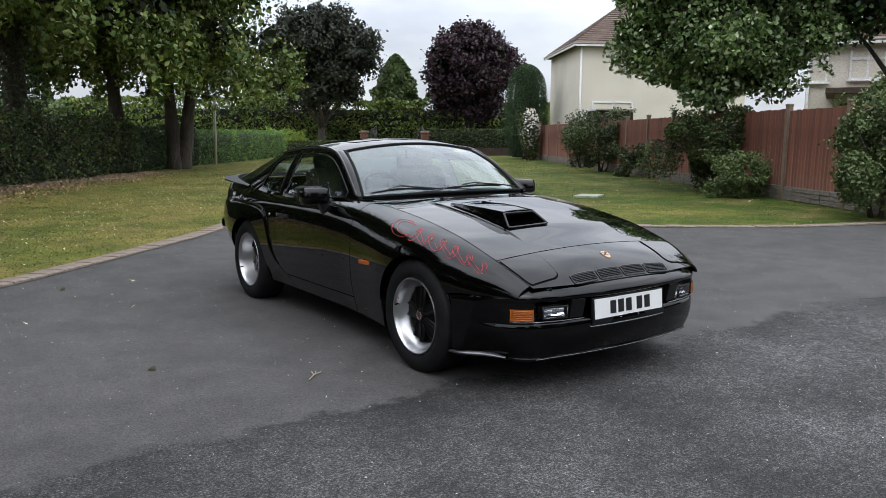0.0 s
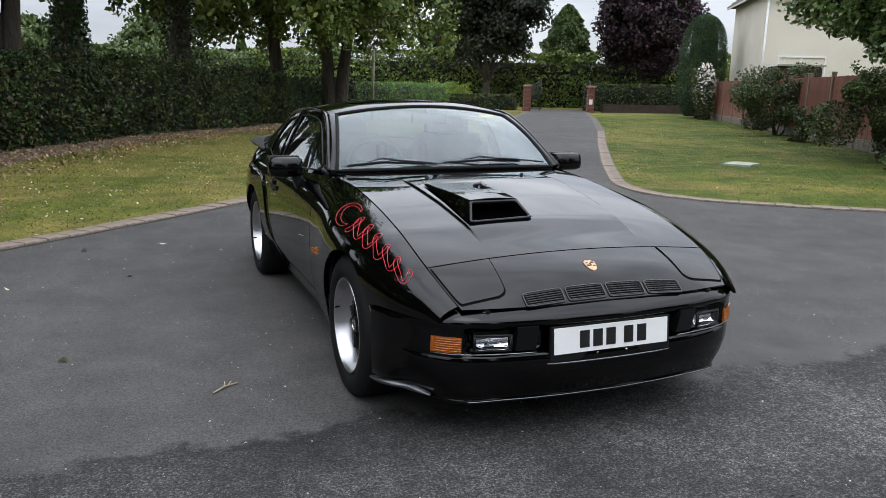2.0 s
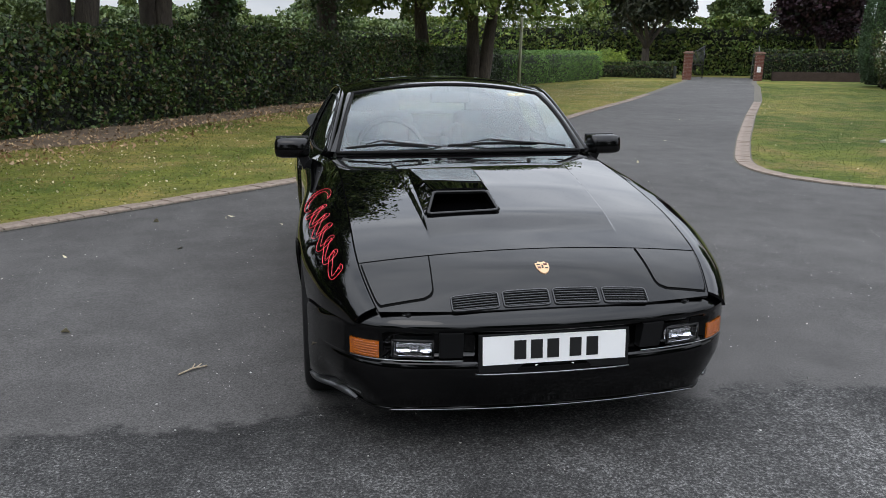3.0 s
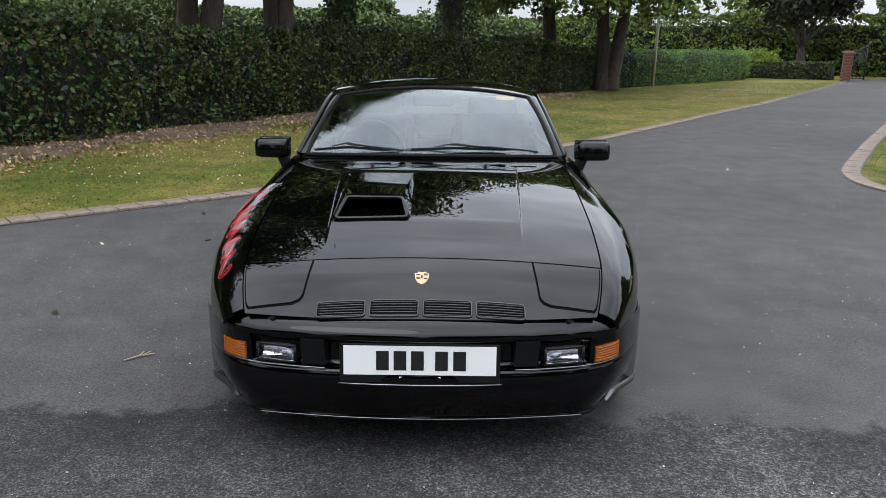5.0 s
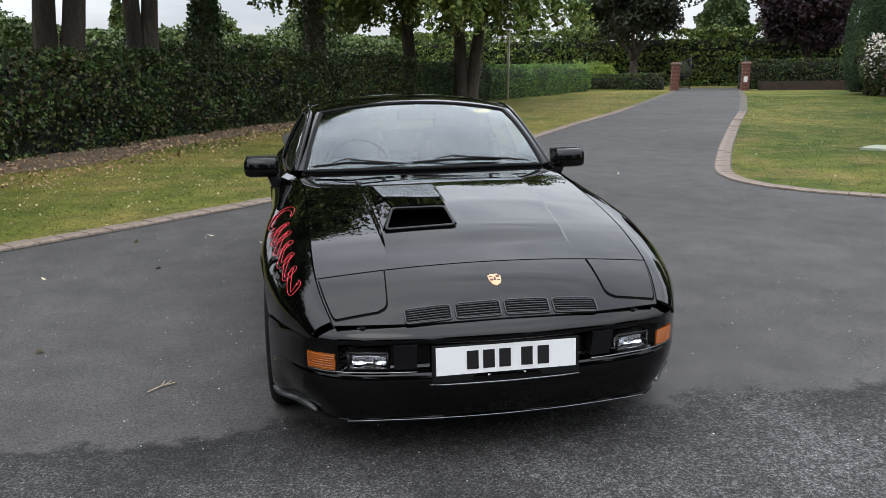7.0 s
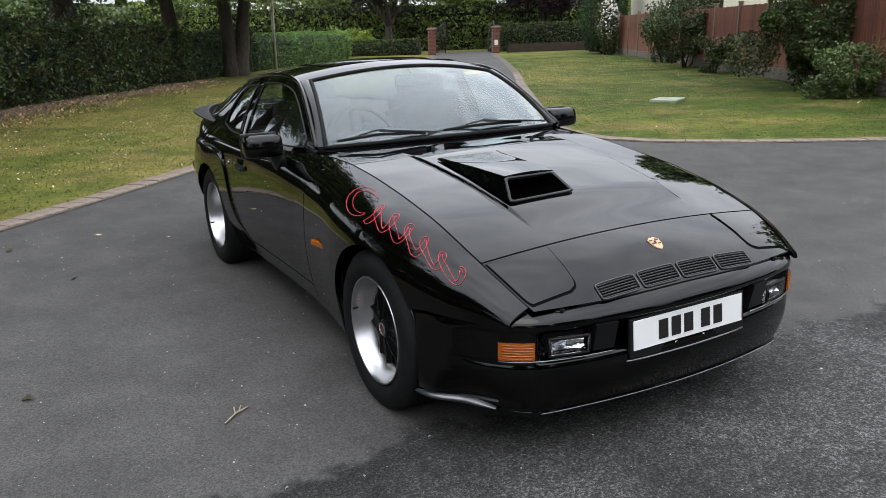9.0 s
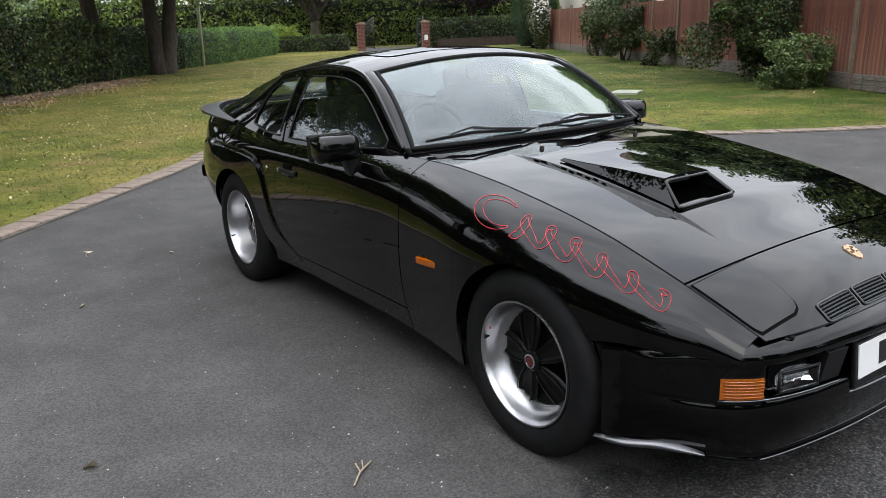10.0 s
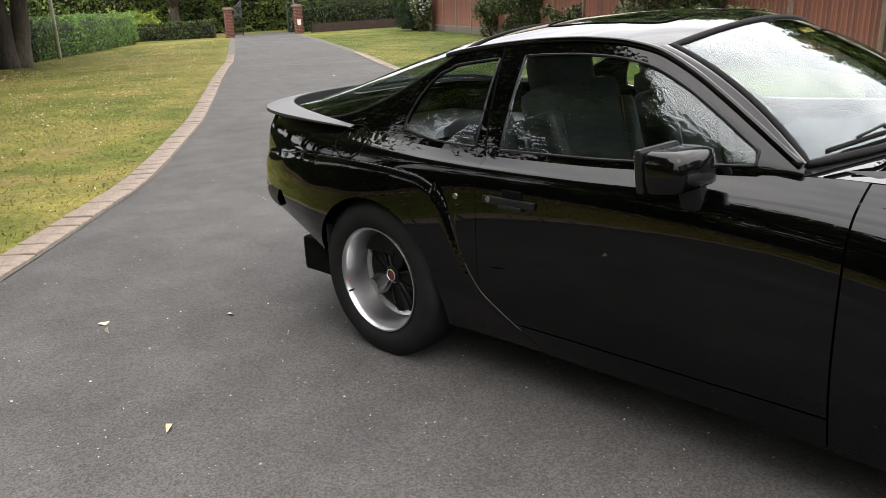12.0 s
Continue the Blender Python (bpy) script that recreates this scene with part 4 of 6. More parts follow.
def house(name, label, corner, yaw, w, d, eave, ridge, hip=True):
    hs = empty(name, label, "house")
    hs.matrix_world = pose(corner[0], corner[1], float(rise(*corner)), 0, 0, yaw)
    part("wall", box_bm(w, d, eave + 0.3, 0.0, (w / 2, d / 2, (eave - 0.3) / 2)), render_cream, hs)
    o = 0.35
    vs = [(-o, -o, eave), (w + o, -o, eave), (w + o, d + o, eave), (-o, d + o, eave)]
    inset = d / 2 if hip else 0
    rg = [(inset, d / 2, ridge), (w - inset, d / 2, ridge)]
    roof = link_mesh("roof", vs + rg + [(a, b2, c - 0.12) for a, b2, c in vs], [(0, 1, 5, 4), (2, 3, 4, 5), (3, 0, 4), (1, 2, 5), (9, 8, 7, 6), (0, 6, 7, 1), (1, 7, 8, 2), (2, 8, 9, 3), (3, 9, 6, 0)], roof_tile, hs, "", False)
    # tile courses on the two seen slopes
    for (p0, p1, q0, q1) in ((vs[0], vs[1], rg[0], rg[1]), (vs[3], vs[0], rg[0], rg[0])):
        for k in range(1, 22):
            f_ = k / 22
            a = np.array(p0) * (1 - f_) + np.array(q0) * f_
            b2 = np.array(p1) * (1 - f_) + np.array(q1) * f_
            tube("tile_course", [a + [0, 0, 0.012], b2 + [0, 0, 0.012]], 0.028, roof_tile, roof, sides=4)
    for (p0, p1) in ((vs[0], vs[1]), (vs[3], vs[0])):
        part("fascia", box_bm(0.04 + abs(p1[0] - p0[0]), 0.04 + abs(p1[1] - p0[1]), 0.10, 0, tuple((np.array(p0) + np.array(p1)) / 2 + [0, 0, -0.13])), white_trim, hs)
        tube("gutter", [np.array(p0) + [0, 0, -0.05], np.array(p1) + [0, 0, -0.05]], 0.045, mortar, hs)
    tube("downpipe", [(0.06, -0.08, eave - 0.1), (0.06, -0.08, 0)], 0.05, white_trim, hs)
    return hs


h1 = house("cream_house", "two-storey cream rendered house with a hipped tiled roof", (25.3, 24.88), -31, 8.6, 6.67, 5.85, 8.55)
window_unit(h1, pose(1.75, -0.01, 2.35), 2.0, 1.25, 2)
h2 = house("second_house", "cream rendered house with white windows behind the trees", (22.46, 11.32), -62, 8.0, 6.5, 4.47, 5.94)
window_unit(h2, pose(0.35, -0.01, 3.57), 0.5, 0.9, 1)
window_unit(h2, pose(2.05, -0.01, 3.67), 1.5, 0.95, 3)
ext = part("extension", box_bm(5.0, 2.4, 2.7, 0, (3.4, -1.3, 1.25)), render_cream, h2)
part("extension_roof", box_bm(5.5, 2.9, 0.16, 0, (3.4, -1.4, 2.66)), roof_tile, ext)

# shed behind the fence
shed = empty("garden_shed", "dark timber garden shed with a pale roof edge", "shed")
shed.matrix_world = pose(21.9, 19.6, float(rise(21.9, 19.6)), 0, 0, 58.8)
part("wall", box_bm(1.7, 1.5, 2.3, 0.01, (0, 0, 1.15)), wall_brick, shed)
part("roof", box_bm(1.9, 1.7, 0.07, 0.01, (0, 0, 2.36)), grey_wood, shed)
part("roof_edge", box_bm(1.92, 0.03, 0.09, 0.004, (0, 0.86, 2.36)), white_trim, shed)

# drain cover in the lawn
dc = empty("drain_cover", "pale concrete drain cover set in the lawn", "drain cover")
dc.matrix_world = pose(9.33, 8.5, float(rise(9.33, 8.5)) + 0.012, 0, 0, 30)
part("slab", box_bm(0.72, 0.50, 0.05, 0.008), drain_cover, dc)

# ---- grass, litter, grit ----
def side_of(p, line):
    """Distance from points to a line of points."""
    d = np.full(len(p), 1e9)
    for i in range(0, len(line), 1):
        d = np.minimum(d, np.hypot(p[:, 0] - line[i, 0], p[:, 1] - line[i, 1]))
    return d


hl = along(np.array(HEDGE_LINE + [(7.4, 29.8), (9.3, 32.0), (12.1, 35.4), (16.2, 40.4)]), 260, 2)
r = np.random.RandomState(3)


def lawn_left(n, bias=1.0):
    """Points of the lawn between the left kerb and the hedge."""
    i = (r.rand(n) ** bias * 0.80 + 0.10)
    a = np.stack([np.interp(i * 219, np.arange(220), le[:, k_]) for k_ in (0, 1)], -1)
    hd = hl[::-1]
    b2 = np.stack([np.interp(i * 254, np.arange(260), hd[:, k_]) for k_ in (0, 1)], -1)
    f_ = r.rand(n)[:, None]
    return a + (b2 - a) * (0.03 + 0.97 * f_) + r.normal(size=(n, 2)) * 0.03


def lawn_right(n):
    i = r.rand(n)
    q_ = (0.18 + 0.70 * i) * 219
    a = np.stack([np.interp(q_, np.arange(220), re_[:, k_]) for k_ in (0, 1)], -1)
    d_ = 30.0 * (1 - i) - 1.0
    b2 = F_START[None] + F_DIR[None] * np.clip(d_, -2, 34)[:, None]
    f_ = r.rand(n)[:, None]
    return a + (b2 - a) * (0.035 + 0.94 * f_)


def blades(name, pts, h, material, seed):
    rr = np.random.RandomState(seed)
    n = len(pts)
    base = on_ground(pts, -0.003)
    a = rr.rand(n) * 2 * math.pi
    w = 0.006 + 0.006 * rr.rand(n)
    hh = h * (0.5 + rr.rand(n))
    side_ = np.stack([np.cos(a) * w, np.sin(a) * w, 0 * a], -1)
    tip = base + np.stack([rr.normal(size=n) * hh * 0.5, rr.normal(size=n) * hh * 0.5, hh], -1)
    v = np.stack([base - side_, base + side_, tip], 1).reshape(-1, 3).astype(np.float32)
    me = bpy.data.meshes.new(name)
    me.vertices.add(3 * n)
    me.vertices.foreach_set("co", v.ravel())
    me.loops.add(3 * n)
    me.loops.foreach_set("vertex_index", np.arange(3 * n, dtype=np.int32))
    me.polygons.add(n)
    me.polygons.foreach_set("loop_start", np.arange(0, 3 * n, 3, dtype=np.int32))
    me.materials.append(material)
    me.update(calc_edges=True)
    return new(name, me)


tagged(blades("grass", lawn_left(120000), 0.016, blade_mat, 6), "short mown grass, green with straw patches", "grass", kind="stuff")
green_blade = leafy("island_grass_blades", (0.041, 0.078, 0.014), (0.064, 0.104, 0.019), (0.093, 0.119, 0.031), rough=0.7)
tagged(blades("island_grass", lawn_right(80000), 0.014, green_blade, 16), "short green mown grass on the island lawn", "grass", kind="stuff")
band = lawn_left(9000)
gap_ = side_of(band, le)
lp = np.vstack([band[(gap_ > 0.9) & (gap_ < 3.6)][:3600], lawn_left(1500), lawn_right(700)])
tagged(leaves_mesh("fallen_leaves", on_ground(lp, 0.018), 0.032, litter_mat, None, flat=1.0, seed=8), "pale and brown fallen leaves on the lawn", "leaves", kind="stuff")
# bare strip with litter under the hedge
st = along(np.array(HEDGE_LINE), 120, 2)
tn = np.gradient(st, axis=0)
tn /= np.linalg.norm(tn, axis=1, keepdims=True)
tn = np.stack([tn[:, 1], -tn[:, 0]], -1)
wv = np.array([0.95 + 0.28 * noise.noise((p[0] * 0.6, p[1] * 0.6, 0)) + 0.12 * noise.noise((p[0] * 3, p[1] * 3, 2)) for p in st])
g = np.stack([on_ground(st + tn * 0.2, 0.030), on_ground(st + tn * (0.5 * wv)[:, None], 0.032), on_ground(st + tn * (1.15 * wv)[:, None], 0.030), on_ground(st + tn * (1.75 * wv)[:, None], 0.003)], 1)
bare = sheet("bare_strip", g, soil, None)
tagged(bare, "bare brown soil with leaf litter under the hedge", "soil", kind="structure")
k = r.randint(0, 120, 6500)
sp_ = st[k] + tn[k] * (0.55 + 2.1 * r.rand(6500) ** 1.4)[:, None] + r.normal(size=(6500, 2)) * 0.2
tagged(leaves_mesh("leaf_litter", on_ground(sp_, 0.035), 0.06, leafy("brown_litter", (0.20, 0.12, 0.07), (0.34, 0.22, 0.13), (0.46, 0.34, 0.20)), None, flat=1.0, seed=9), "dry brown leaf litter below the hedge", "leaves", kind="stuff")
# twig and single leaves on the tarmac
straw = grained("dry_straw_twig", (0.34, 0.27, 0.18), (0.46, 0.38, 0.27), 30, 0.8)
twig = empty("twig", "dry forked twig lying on the tarmac", "twig")
twig.matrix_world = pose(-1.33, 0.12, 0.014, 0, 0, 40)
tube("stick", [(-0.07, 0, 0.004), (0.0, 0.006, 0.008), (0.07, -0.004, 0.004)], 0.0035, straw, twig, sides=5)
tube("side_shoot", [(0.0, 0.006, 0.008), (0.035, 0.035, 0.012)], 0.0025, straw, twig, sides=5)
tube("side_shoot", [(0.02, 0.004, 0.008), (0.06, 0.022, 0.010)], 0.0022, straw, twig, sides=5)
dl = np.array([(-1.456, 3.35), (-1.42, 3.46), (-1.69, 2.37), (-1.0, 3.1), (3.6, 6.5), (5.2, 9.0), (-3.0, 1.4), (-2.4, 2.2), (-2.0, 0.7), (7.5, 13.0), (0.4, 4.6), (-2.0, 3.3)])
for q in dl:
    one = empty("fallen_leaf", "single pale dry leaf on the tarmac", "leaf", "leaves on the tarmac")
    one.location = (q[0], q[1], float(rise(*q)) + 0.016)
    leaves_mesh("leaf_blade", np.zeros((1, 3)), 0.06, litter_mat, one, flat=1.0, seed=int(abs(q[0] * 100)))
grit = np.stack([r.uniform(-6, 8, 3400), r.uniform(-3, 7, 3400)], -1)
gl_ = on_ground(grit, 0.0115)
tagged(leaves_mesh("loose_grit", gl_, 0.009, leafy("pale_grit", (0.30, 0.30, 0.29), (0.45, 0.45, 0.43), (0.22, 0.21, 0.19)), None, flat=1.0, seed=12, aspect=1.0), "loose pale grit on the tarmac", "grit", kind="stuff")


# ---- the car ----
# x across (driver's side negative), y from the front axle backwards, z up
def nat_spline(pts, s):
    """Natural cubic spline through the K control points pts (K, M, 2) at the parameters s (M, N)."""
    K = pts.shape[0]
    A = np.zeros((K, K))
    A[0, 0] = A[-1, -1] = 1
    for i in range(1, K - 1):
        A[i, i - 1:i + 2] = 1, 4, 1
    rhs = np.zeros_like(pts)
    rhs[1:-1] = 6 * (pts[2:] - 2 * pts[1:-1] + pts[:-2])
    m = np.linalg.solve(A, rhs.reshape(K, -1)).reshape(pts.shape)
    i = np.clip(np.floor(s).astype(int), 0, K - 2)
    f = (s - i)[..., None]
    r = np.arange(pts.shape[1])[:, None]
    p0, p1, m0, m1 = pts[i, r], pts[i + 1, r], m[i, r], m[i + 1, r]
    return (1 - f) * p0 + f * p1 + ((1 - f) ** 3 - (1 - f)) * m0 / 6 + (f ** 3 - f) * m1 / 6


Y_SIDE = [-0.78, -0.72, -0.62, -0.50, -0.25, 0.00, 0.25, 0.50, 0.75, 1.00, 1.35, 1.75, 2.00, 2.20, 2.40, 2.65, 2.90, 3.10, 3.25]
SEAM_X = [0.585, 0.605, 0.632, 0.650, 0.655, 0.655, 0.655, 0.660, 0.690, 0.742, 0.765, 0.775, 0.772, 0.762, 0.745, 0.715, 0.670, 0.620, 0.560]
SEAM_Z = [0.520, 0.552, 0.610, 0.660, 0.737, 0.786, 0.823, 0.850, 0.860, 0.848, 0.832, 0.828, 0.834, 0.846, 0.862, 0.878, 0.888, 0.888, 0.880]
CROWN_X = [0.615, 0.645, 0.682, 0.706, 0.722, 0.735, 0.737, 0.738, 0.755, 0.785, 0.800, 0.806, 0.806, 0.800, 0.788, 0.760, 0.712, 0.656, 0.592]
CROWN_Z = [0.505, 0.538, 0.590, 0.640, 0.714, 0.762, 0.793, 0.815, 0.826, 0.820, 0.806, 0.802, 0.808, 0.818, 0.830, 0.842, 0.847, 0.842, 0.830]
SHOULDER_X = [0.640, 0.676, 0.716, 0.752, 0.795, 0.824, 0.822, 0.808, 0.810, 0.820, 0.826, 0.830, 0.834, 0.836, 0.832, 0.806, 0.752, 0.690, 0.616]
SHOULDER_Z = [0.485, 0.515, 0.560, 0.602, 0.665, 0.708, 0.735, 0.752, 0.760, 0.760, 0.758, 0.758, 0.762, 0.766, 0.772, 0.776, 0.772, 0.765, 0.755]
WIDE_X = [0.646, 0.682, 0.730, 0.784, 0.842, 0.866, 0.860, 0.836, 0.826, 0.830, 0.834, 0.838, 0.848, 0.858, 0.862, 0.842, 0.785, 0.716, 0.636]
WIDE_Z = [0.455, 0.475, 0.510, 0.545, 0.590, 0.615, 0.620, 0.612, 0.600, 0.590, 0.585, 0.585, 0.595, 0.605, 0.610, 0.610, 0.605, 0.600, 0.590]
LOW_X = [0.646, 0.682, 0.732, 0.788, 0.846, 0.866, 0.860, 0.834, 0.818, 0.818, 0.822, 0.828, 0.842, 0.854, 0.860, 0.840, 0.786, 0.716, 0.636]
LOW_Z = [0.37, 0.38, 0.39, 0.40, 0.42, 0.43, 0.42, 0.40, 0.385, 0.38, 0.38, 0.38, 0.39, 0.41, 0.42, 0.49, 0.53, 0.54, 0.54]
SILL_X = [0.640, 0.672, 0.716, 0.762, 0.810, 0.830, 0.822, 0.790, 0.770, 0.765, 0.765, 0.772, 0.800, 0.820, 0.828, 0.815, 0.765, 0.698, 0.618]
SILL_Z = [0.20, 0.19, 0.18, 0.175, 0.175, 0.18, 0.185, 0.19, 0.19, 0.19, 0.19, 0.195, 0.20, 0.22, 0.26, 0.41, 0.47, 0.49, 0.49]
RAILS = [(smooth_curve(Y_SIDE, a), smooth_curve(Y_SIDE, b2)) for a, b2 in
         ((SEAM_X, SEAM_Z), (CROWN_X, CROWN_Z), (SHOULDER_X, SHOULDER_Z), (WIDE_X, WIDE_Z), (LOW_X, LOW_Z), (SILL_X, SILL_Z))]
FLARE = smooth_curve([1.56, 1.64, 1.747, 1.808, 1.856, 1.877, 1.918, 1.999, 2.14, 2.40, 2.75, 3.05, 3.3], [0.23, 0.29, 0.375, 0.474, 0.600, 0.665, 0.710, 0.742, 0.756, 0.765, 0.752, 0.71, 0.66], 0.015)
WHEEL_Y, HUB_Z, TYRE_R, ARCH_R = (-0.066, 2.262), 0.310, 0.308, 0.328


def side(y, s):
    """The flank at y (M,) and the section parameter s (M, N), 0 at the bonnet seam or belt and 5 at the sill; the bolted rear flare stands proud."""
    pts = np.stack([np.stack([fx(y), fz(y)], -1) for fx, fz in RAILS])
    xz = nat_spline(pts, s)
    yy = np.broadcast_to(y[:, None], s.shape)
    slope = (FLARE(yy + 0.01) - FLARE(yy - 0.01)) / 0.02
    proud = step(0.0, 0.016, (FLARE(yy) - xz[..., 1]) / np.sqrt(1 + slope ** 2)) * step(1.50, 1.56, yy) * step(0.24, 0.44, xz[..., 1])
    return np.stack([xz[..., 0] + 0.013 * proud, yy, xz[..., 1]], -1)


def s_at_height(y, z, lo=0.0, hi=5.0):
    """The section parameter at which the flank reaches the height z."""
    y, z = np.asarray(y, float), np.asarray(z, float)
    a, b2 = np.full(y.shape, lo), np.full(y.shape, hi)
    for _ in range(30):
        mid = (a + b2) / 2
        hgt = side(y, mid[:, None])[:, 0, 2]
        a, b2 = np.where(hgt > z, mid, a), np.where(hgt > z, b2, mid)
    return (a + b2) / 2


def arch_stations(y0, y1, n, hub):
    """Stations along the flank, crowded where the arch meets the sill."""
    arc = hub + ARCH_R * np.sin(np.linspace(-np.pi / 2, np.pi / 2, 61))
    ys = np.concatenate([np.linspace(y0, y1, n), arc, [hub - ARCH_R - 0.002, hub + ARCH_R + 0.002]])
    ys = np.unique(np.round(ys, 4))
    return ys[(ys >= y0) & (ys <= y1)]


def s_bottom(ys, hub, cut=None):
    """Lower limit of the flank: the sill, the wheel arch, or the line over the front bumper."""
    s = np.full(ys.shape, 5.0)
    if hub is not None:
        d = np.abs(ys - hub)
        inside = d < ARCH_R
        z = HUB_Z + np.sqrt(np.maximum(0, ARCH_R ** 2 - d ** 2))
        s = np.where(inside, np.minimum(5.0, s_at_height(ys, z)), s)
    if cut is not None:
        s = np.minimum(s, np.where(ys < hub, s_at_height(ys, cut(ys)), 5.0))
    return s


def mirror(g, sign):
    g = np.array(g, float)
    if sign > 0:
        return g
    g[..., 0] *= -1
    return g[::-1]


def flank(name, ys, s0, s1, rows, sign, parent, thick=0.012):
    s = s0[:, None] + (s1 - s0)[:, None] * np.linspace(0, 1, rows)[None]
    g = side(ys, s)
    return sheet(name, mirror(g[:, ::-1], sign), paint, parent, thick)


def bonnet_z(x, y):
    """The upper skin between the two seams: crowned, with the two pressed swage lines."""
    x, y = np.asarray(x, float), np.asarray(y, float)
    zc, zs, xs = CENTRE_Z(y), RAILS[0][1](y), RAILS[0][0](y)
    z = zc - (zc - zs) * (np.abs(x) / xs) ** 2
    swage = step(0, 0.006, (0.385 + 0.05 * (y + 0.1)) - np.abs(x)) * step(-0.42, -0.25, y) * (1 - step(0.32, 0.5, y))
    return z + 0.011 * swage


CENTRE_Z = smooth_curve([-0.84, -0.775, -0.735, -0.64, -0.526, -0.27, 0.0, 0.25, 0.45, 0.62, 0.8],
                        [0.500, 0.548, 0.592, 0.648, 0.688, 0.762, 0.818, 0.855, 0.876, 0.888, 0.90], 0.03)


def nose_front(x):
    return -0.784 + 0.044 * (np.abs(x) / 0.62) ** 3


def cowl_y(x):
    return 0.610 + 0.178 * (np.abs(x) / 0.66) ** 2


def top_patch(xa, xb, ya, yb, nx, ny, lift=0.0):
    """A patch of the upper skin; ya and yb are functions of x; lift raises it."""
    u = np.linspace(0, 1, nx)[:, None]
    v = np.linspace(0, 1, ny)[None]
    x = xa + (xb - xa) * u + 0 * v
    y = ya(x) + (yb(x) - ya(x)) * v
    return np.stack([x, y, bonnet_z(x, y) + lift], -1)


car = empty("sports_car", "glossy black coupe with bonnet scoop and wide arches on tarmac", "car")
car.matrix_world = Matrix.Translation((-0.8, 0, 0.002)) @ pose(0, 0, 0, 0, -0.6, 0) @ Matrix.Translation((0.8, 0, 0))

# flanks
for sg in (-1, 1):
    cut = lambda q: 0.495 - 0.02 * step(-0.45, -0.30, q)
    ys = arch_stations(-0.722, 0.640, 112, WHEEL_Y[0])
    fender = flank("front_fender", ys, np.full(ys.shape, 0.03), s_bottom(ys, WHEEL_Y[0], cut), 34, sg, car)
    # the door's rear edge runs straight down, then follows the flare's edge to the sill
    rows = 48
    zt = np.linspace(0.90, 0.15, 400)
    fy = np.linspace(1.50, 1.80, 200)
    y_cut = lambda z: np.minimum(1.748, np.interp(z, FLARE(fy), fy) - 0.003)
    ys = np.concatenate([np.linspace(0, 1, 25)[:-1] - 10.0, arch_stations(1.80, 3.13, 130, WHEEL_Y[1])])
    sb = s_bottom(np.where(ys < 0, 1.80, ys), WHEEL_Y[1])
    S = sb[:, None] * np.linspace(0, 1, rows)[None]
    zrow = side(np.full(rows, 1.76), (5.0 * np.linspace(0, 1, rows))[:, None])[:, 0, 2]
    Y = np.where((ys < 0)[:, None], y_cut(zrow)[None] + 0.002 + (1.80 - y_cut(zrow)[None] - 0.002) * (ys + 10.0)[:, None], ys[:, None])
    g = side(Y.ravel(), S.ravel()[:, None])[:, 0].reshape(len(ys), rows, 3)
    quarter = sheet("rear_quarter", mirror(g[:, ::-1], sg), paint, car, 0.012)
    s_low = float(s_at_height([1.2], [0.285])[0])
    for nm, sa_, sb_ in (("door", 0.0, s_low), ("sill_panel", s_low + 0.03, 5.0)):
        ss = np.linspace(sa_, sb_, rows if nm == "door" else 8)
        zz = side(np.full(len(ss), 1.7), ss[:, None])[:, 0, 2]
        y_rear = y_cut(zz)
        y_front = np.full(len(ss), 0.646)
        F = np.linspace(0, 1, 50)[:, None]
        Y = y_front[None] + (y_rear - y_front)[None] * F
        S = np.broadcast_to(ss[None], Y.shape)
        g = side(Y.ravel(), S.ravel()[:, None])[:, 0].reshape(50, len(ss), 3)
        sheet(nm, mirror(g[:, ::-1], sg), paint, car, 0.012)
    # dark backing behind the shut lines
    ys = np.linspace(0.55, 1.85, 30)
    gb = side(ys, np.tile(np.linspace(0.05, 4.95, 20), (30, 1)))
    gb[..., 0] -= 0.016
    sheet("shut_line_seal", mirror(gb[:, ::-1], sg), gapblack, car)
    # bead along the flare's edge
    yb = np.concatenate([np.linspace(1.60, 2.0, 60), np.linspace(2.02, 3.08, 40)])
    sb = s_at_height(yb, FLARE(yb) - 0.002)
    p = side(yb, sb[:, None])[:, 0]
    p[:, 0] = p[:, 0] - 0.002
    p[:, 0] *= sg
    tube("flare_bead", p, 0.0050, paint, car, sides=10)
    # rolled arch lips and dark wheel wells
    for hub in WHEEL_Y:
        th = np.linspace(-1.40, 1.40, 60)
        ya = hub + ARCH_R * np.sin(th)
        za = HUB_Z + ARCH_R * np.cos(th)
        sa = np.minimum(s_at_height(ya, za), 5.0)
        edge = side(ya, sa[:, None])[:, 0]
        ring = []
        for k in range(6):
            q = edge.copy()
            q[:, 0] -= 0.004 + 0.05 * k / 5
            q[:, 1] += np.sin(th) * 0.006 * math.sin(k)
            ring.append(q)
        gg = np.array(ring)
        gg[..., 0] *= sg
        sheet("arch_lip", gg, paint, car)
        well = []
        for xx in (0.82, 0.52):
            q = np.stack([np.full(60, xx * sg), hub + (ARCH_R + 0.012) * np.sin(th * 1.12), HUB_Z + (ARCH_R + 0.012) * np.cos(th * 1.12)], -1)
            well.append(q)
        sheet("wheel_well", np.array(well), underblack, car)

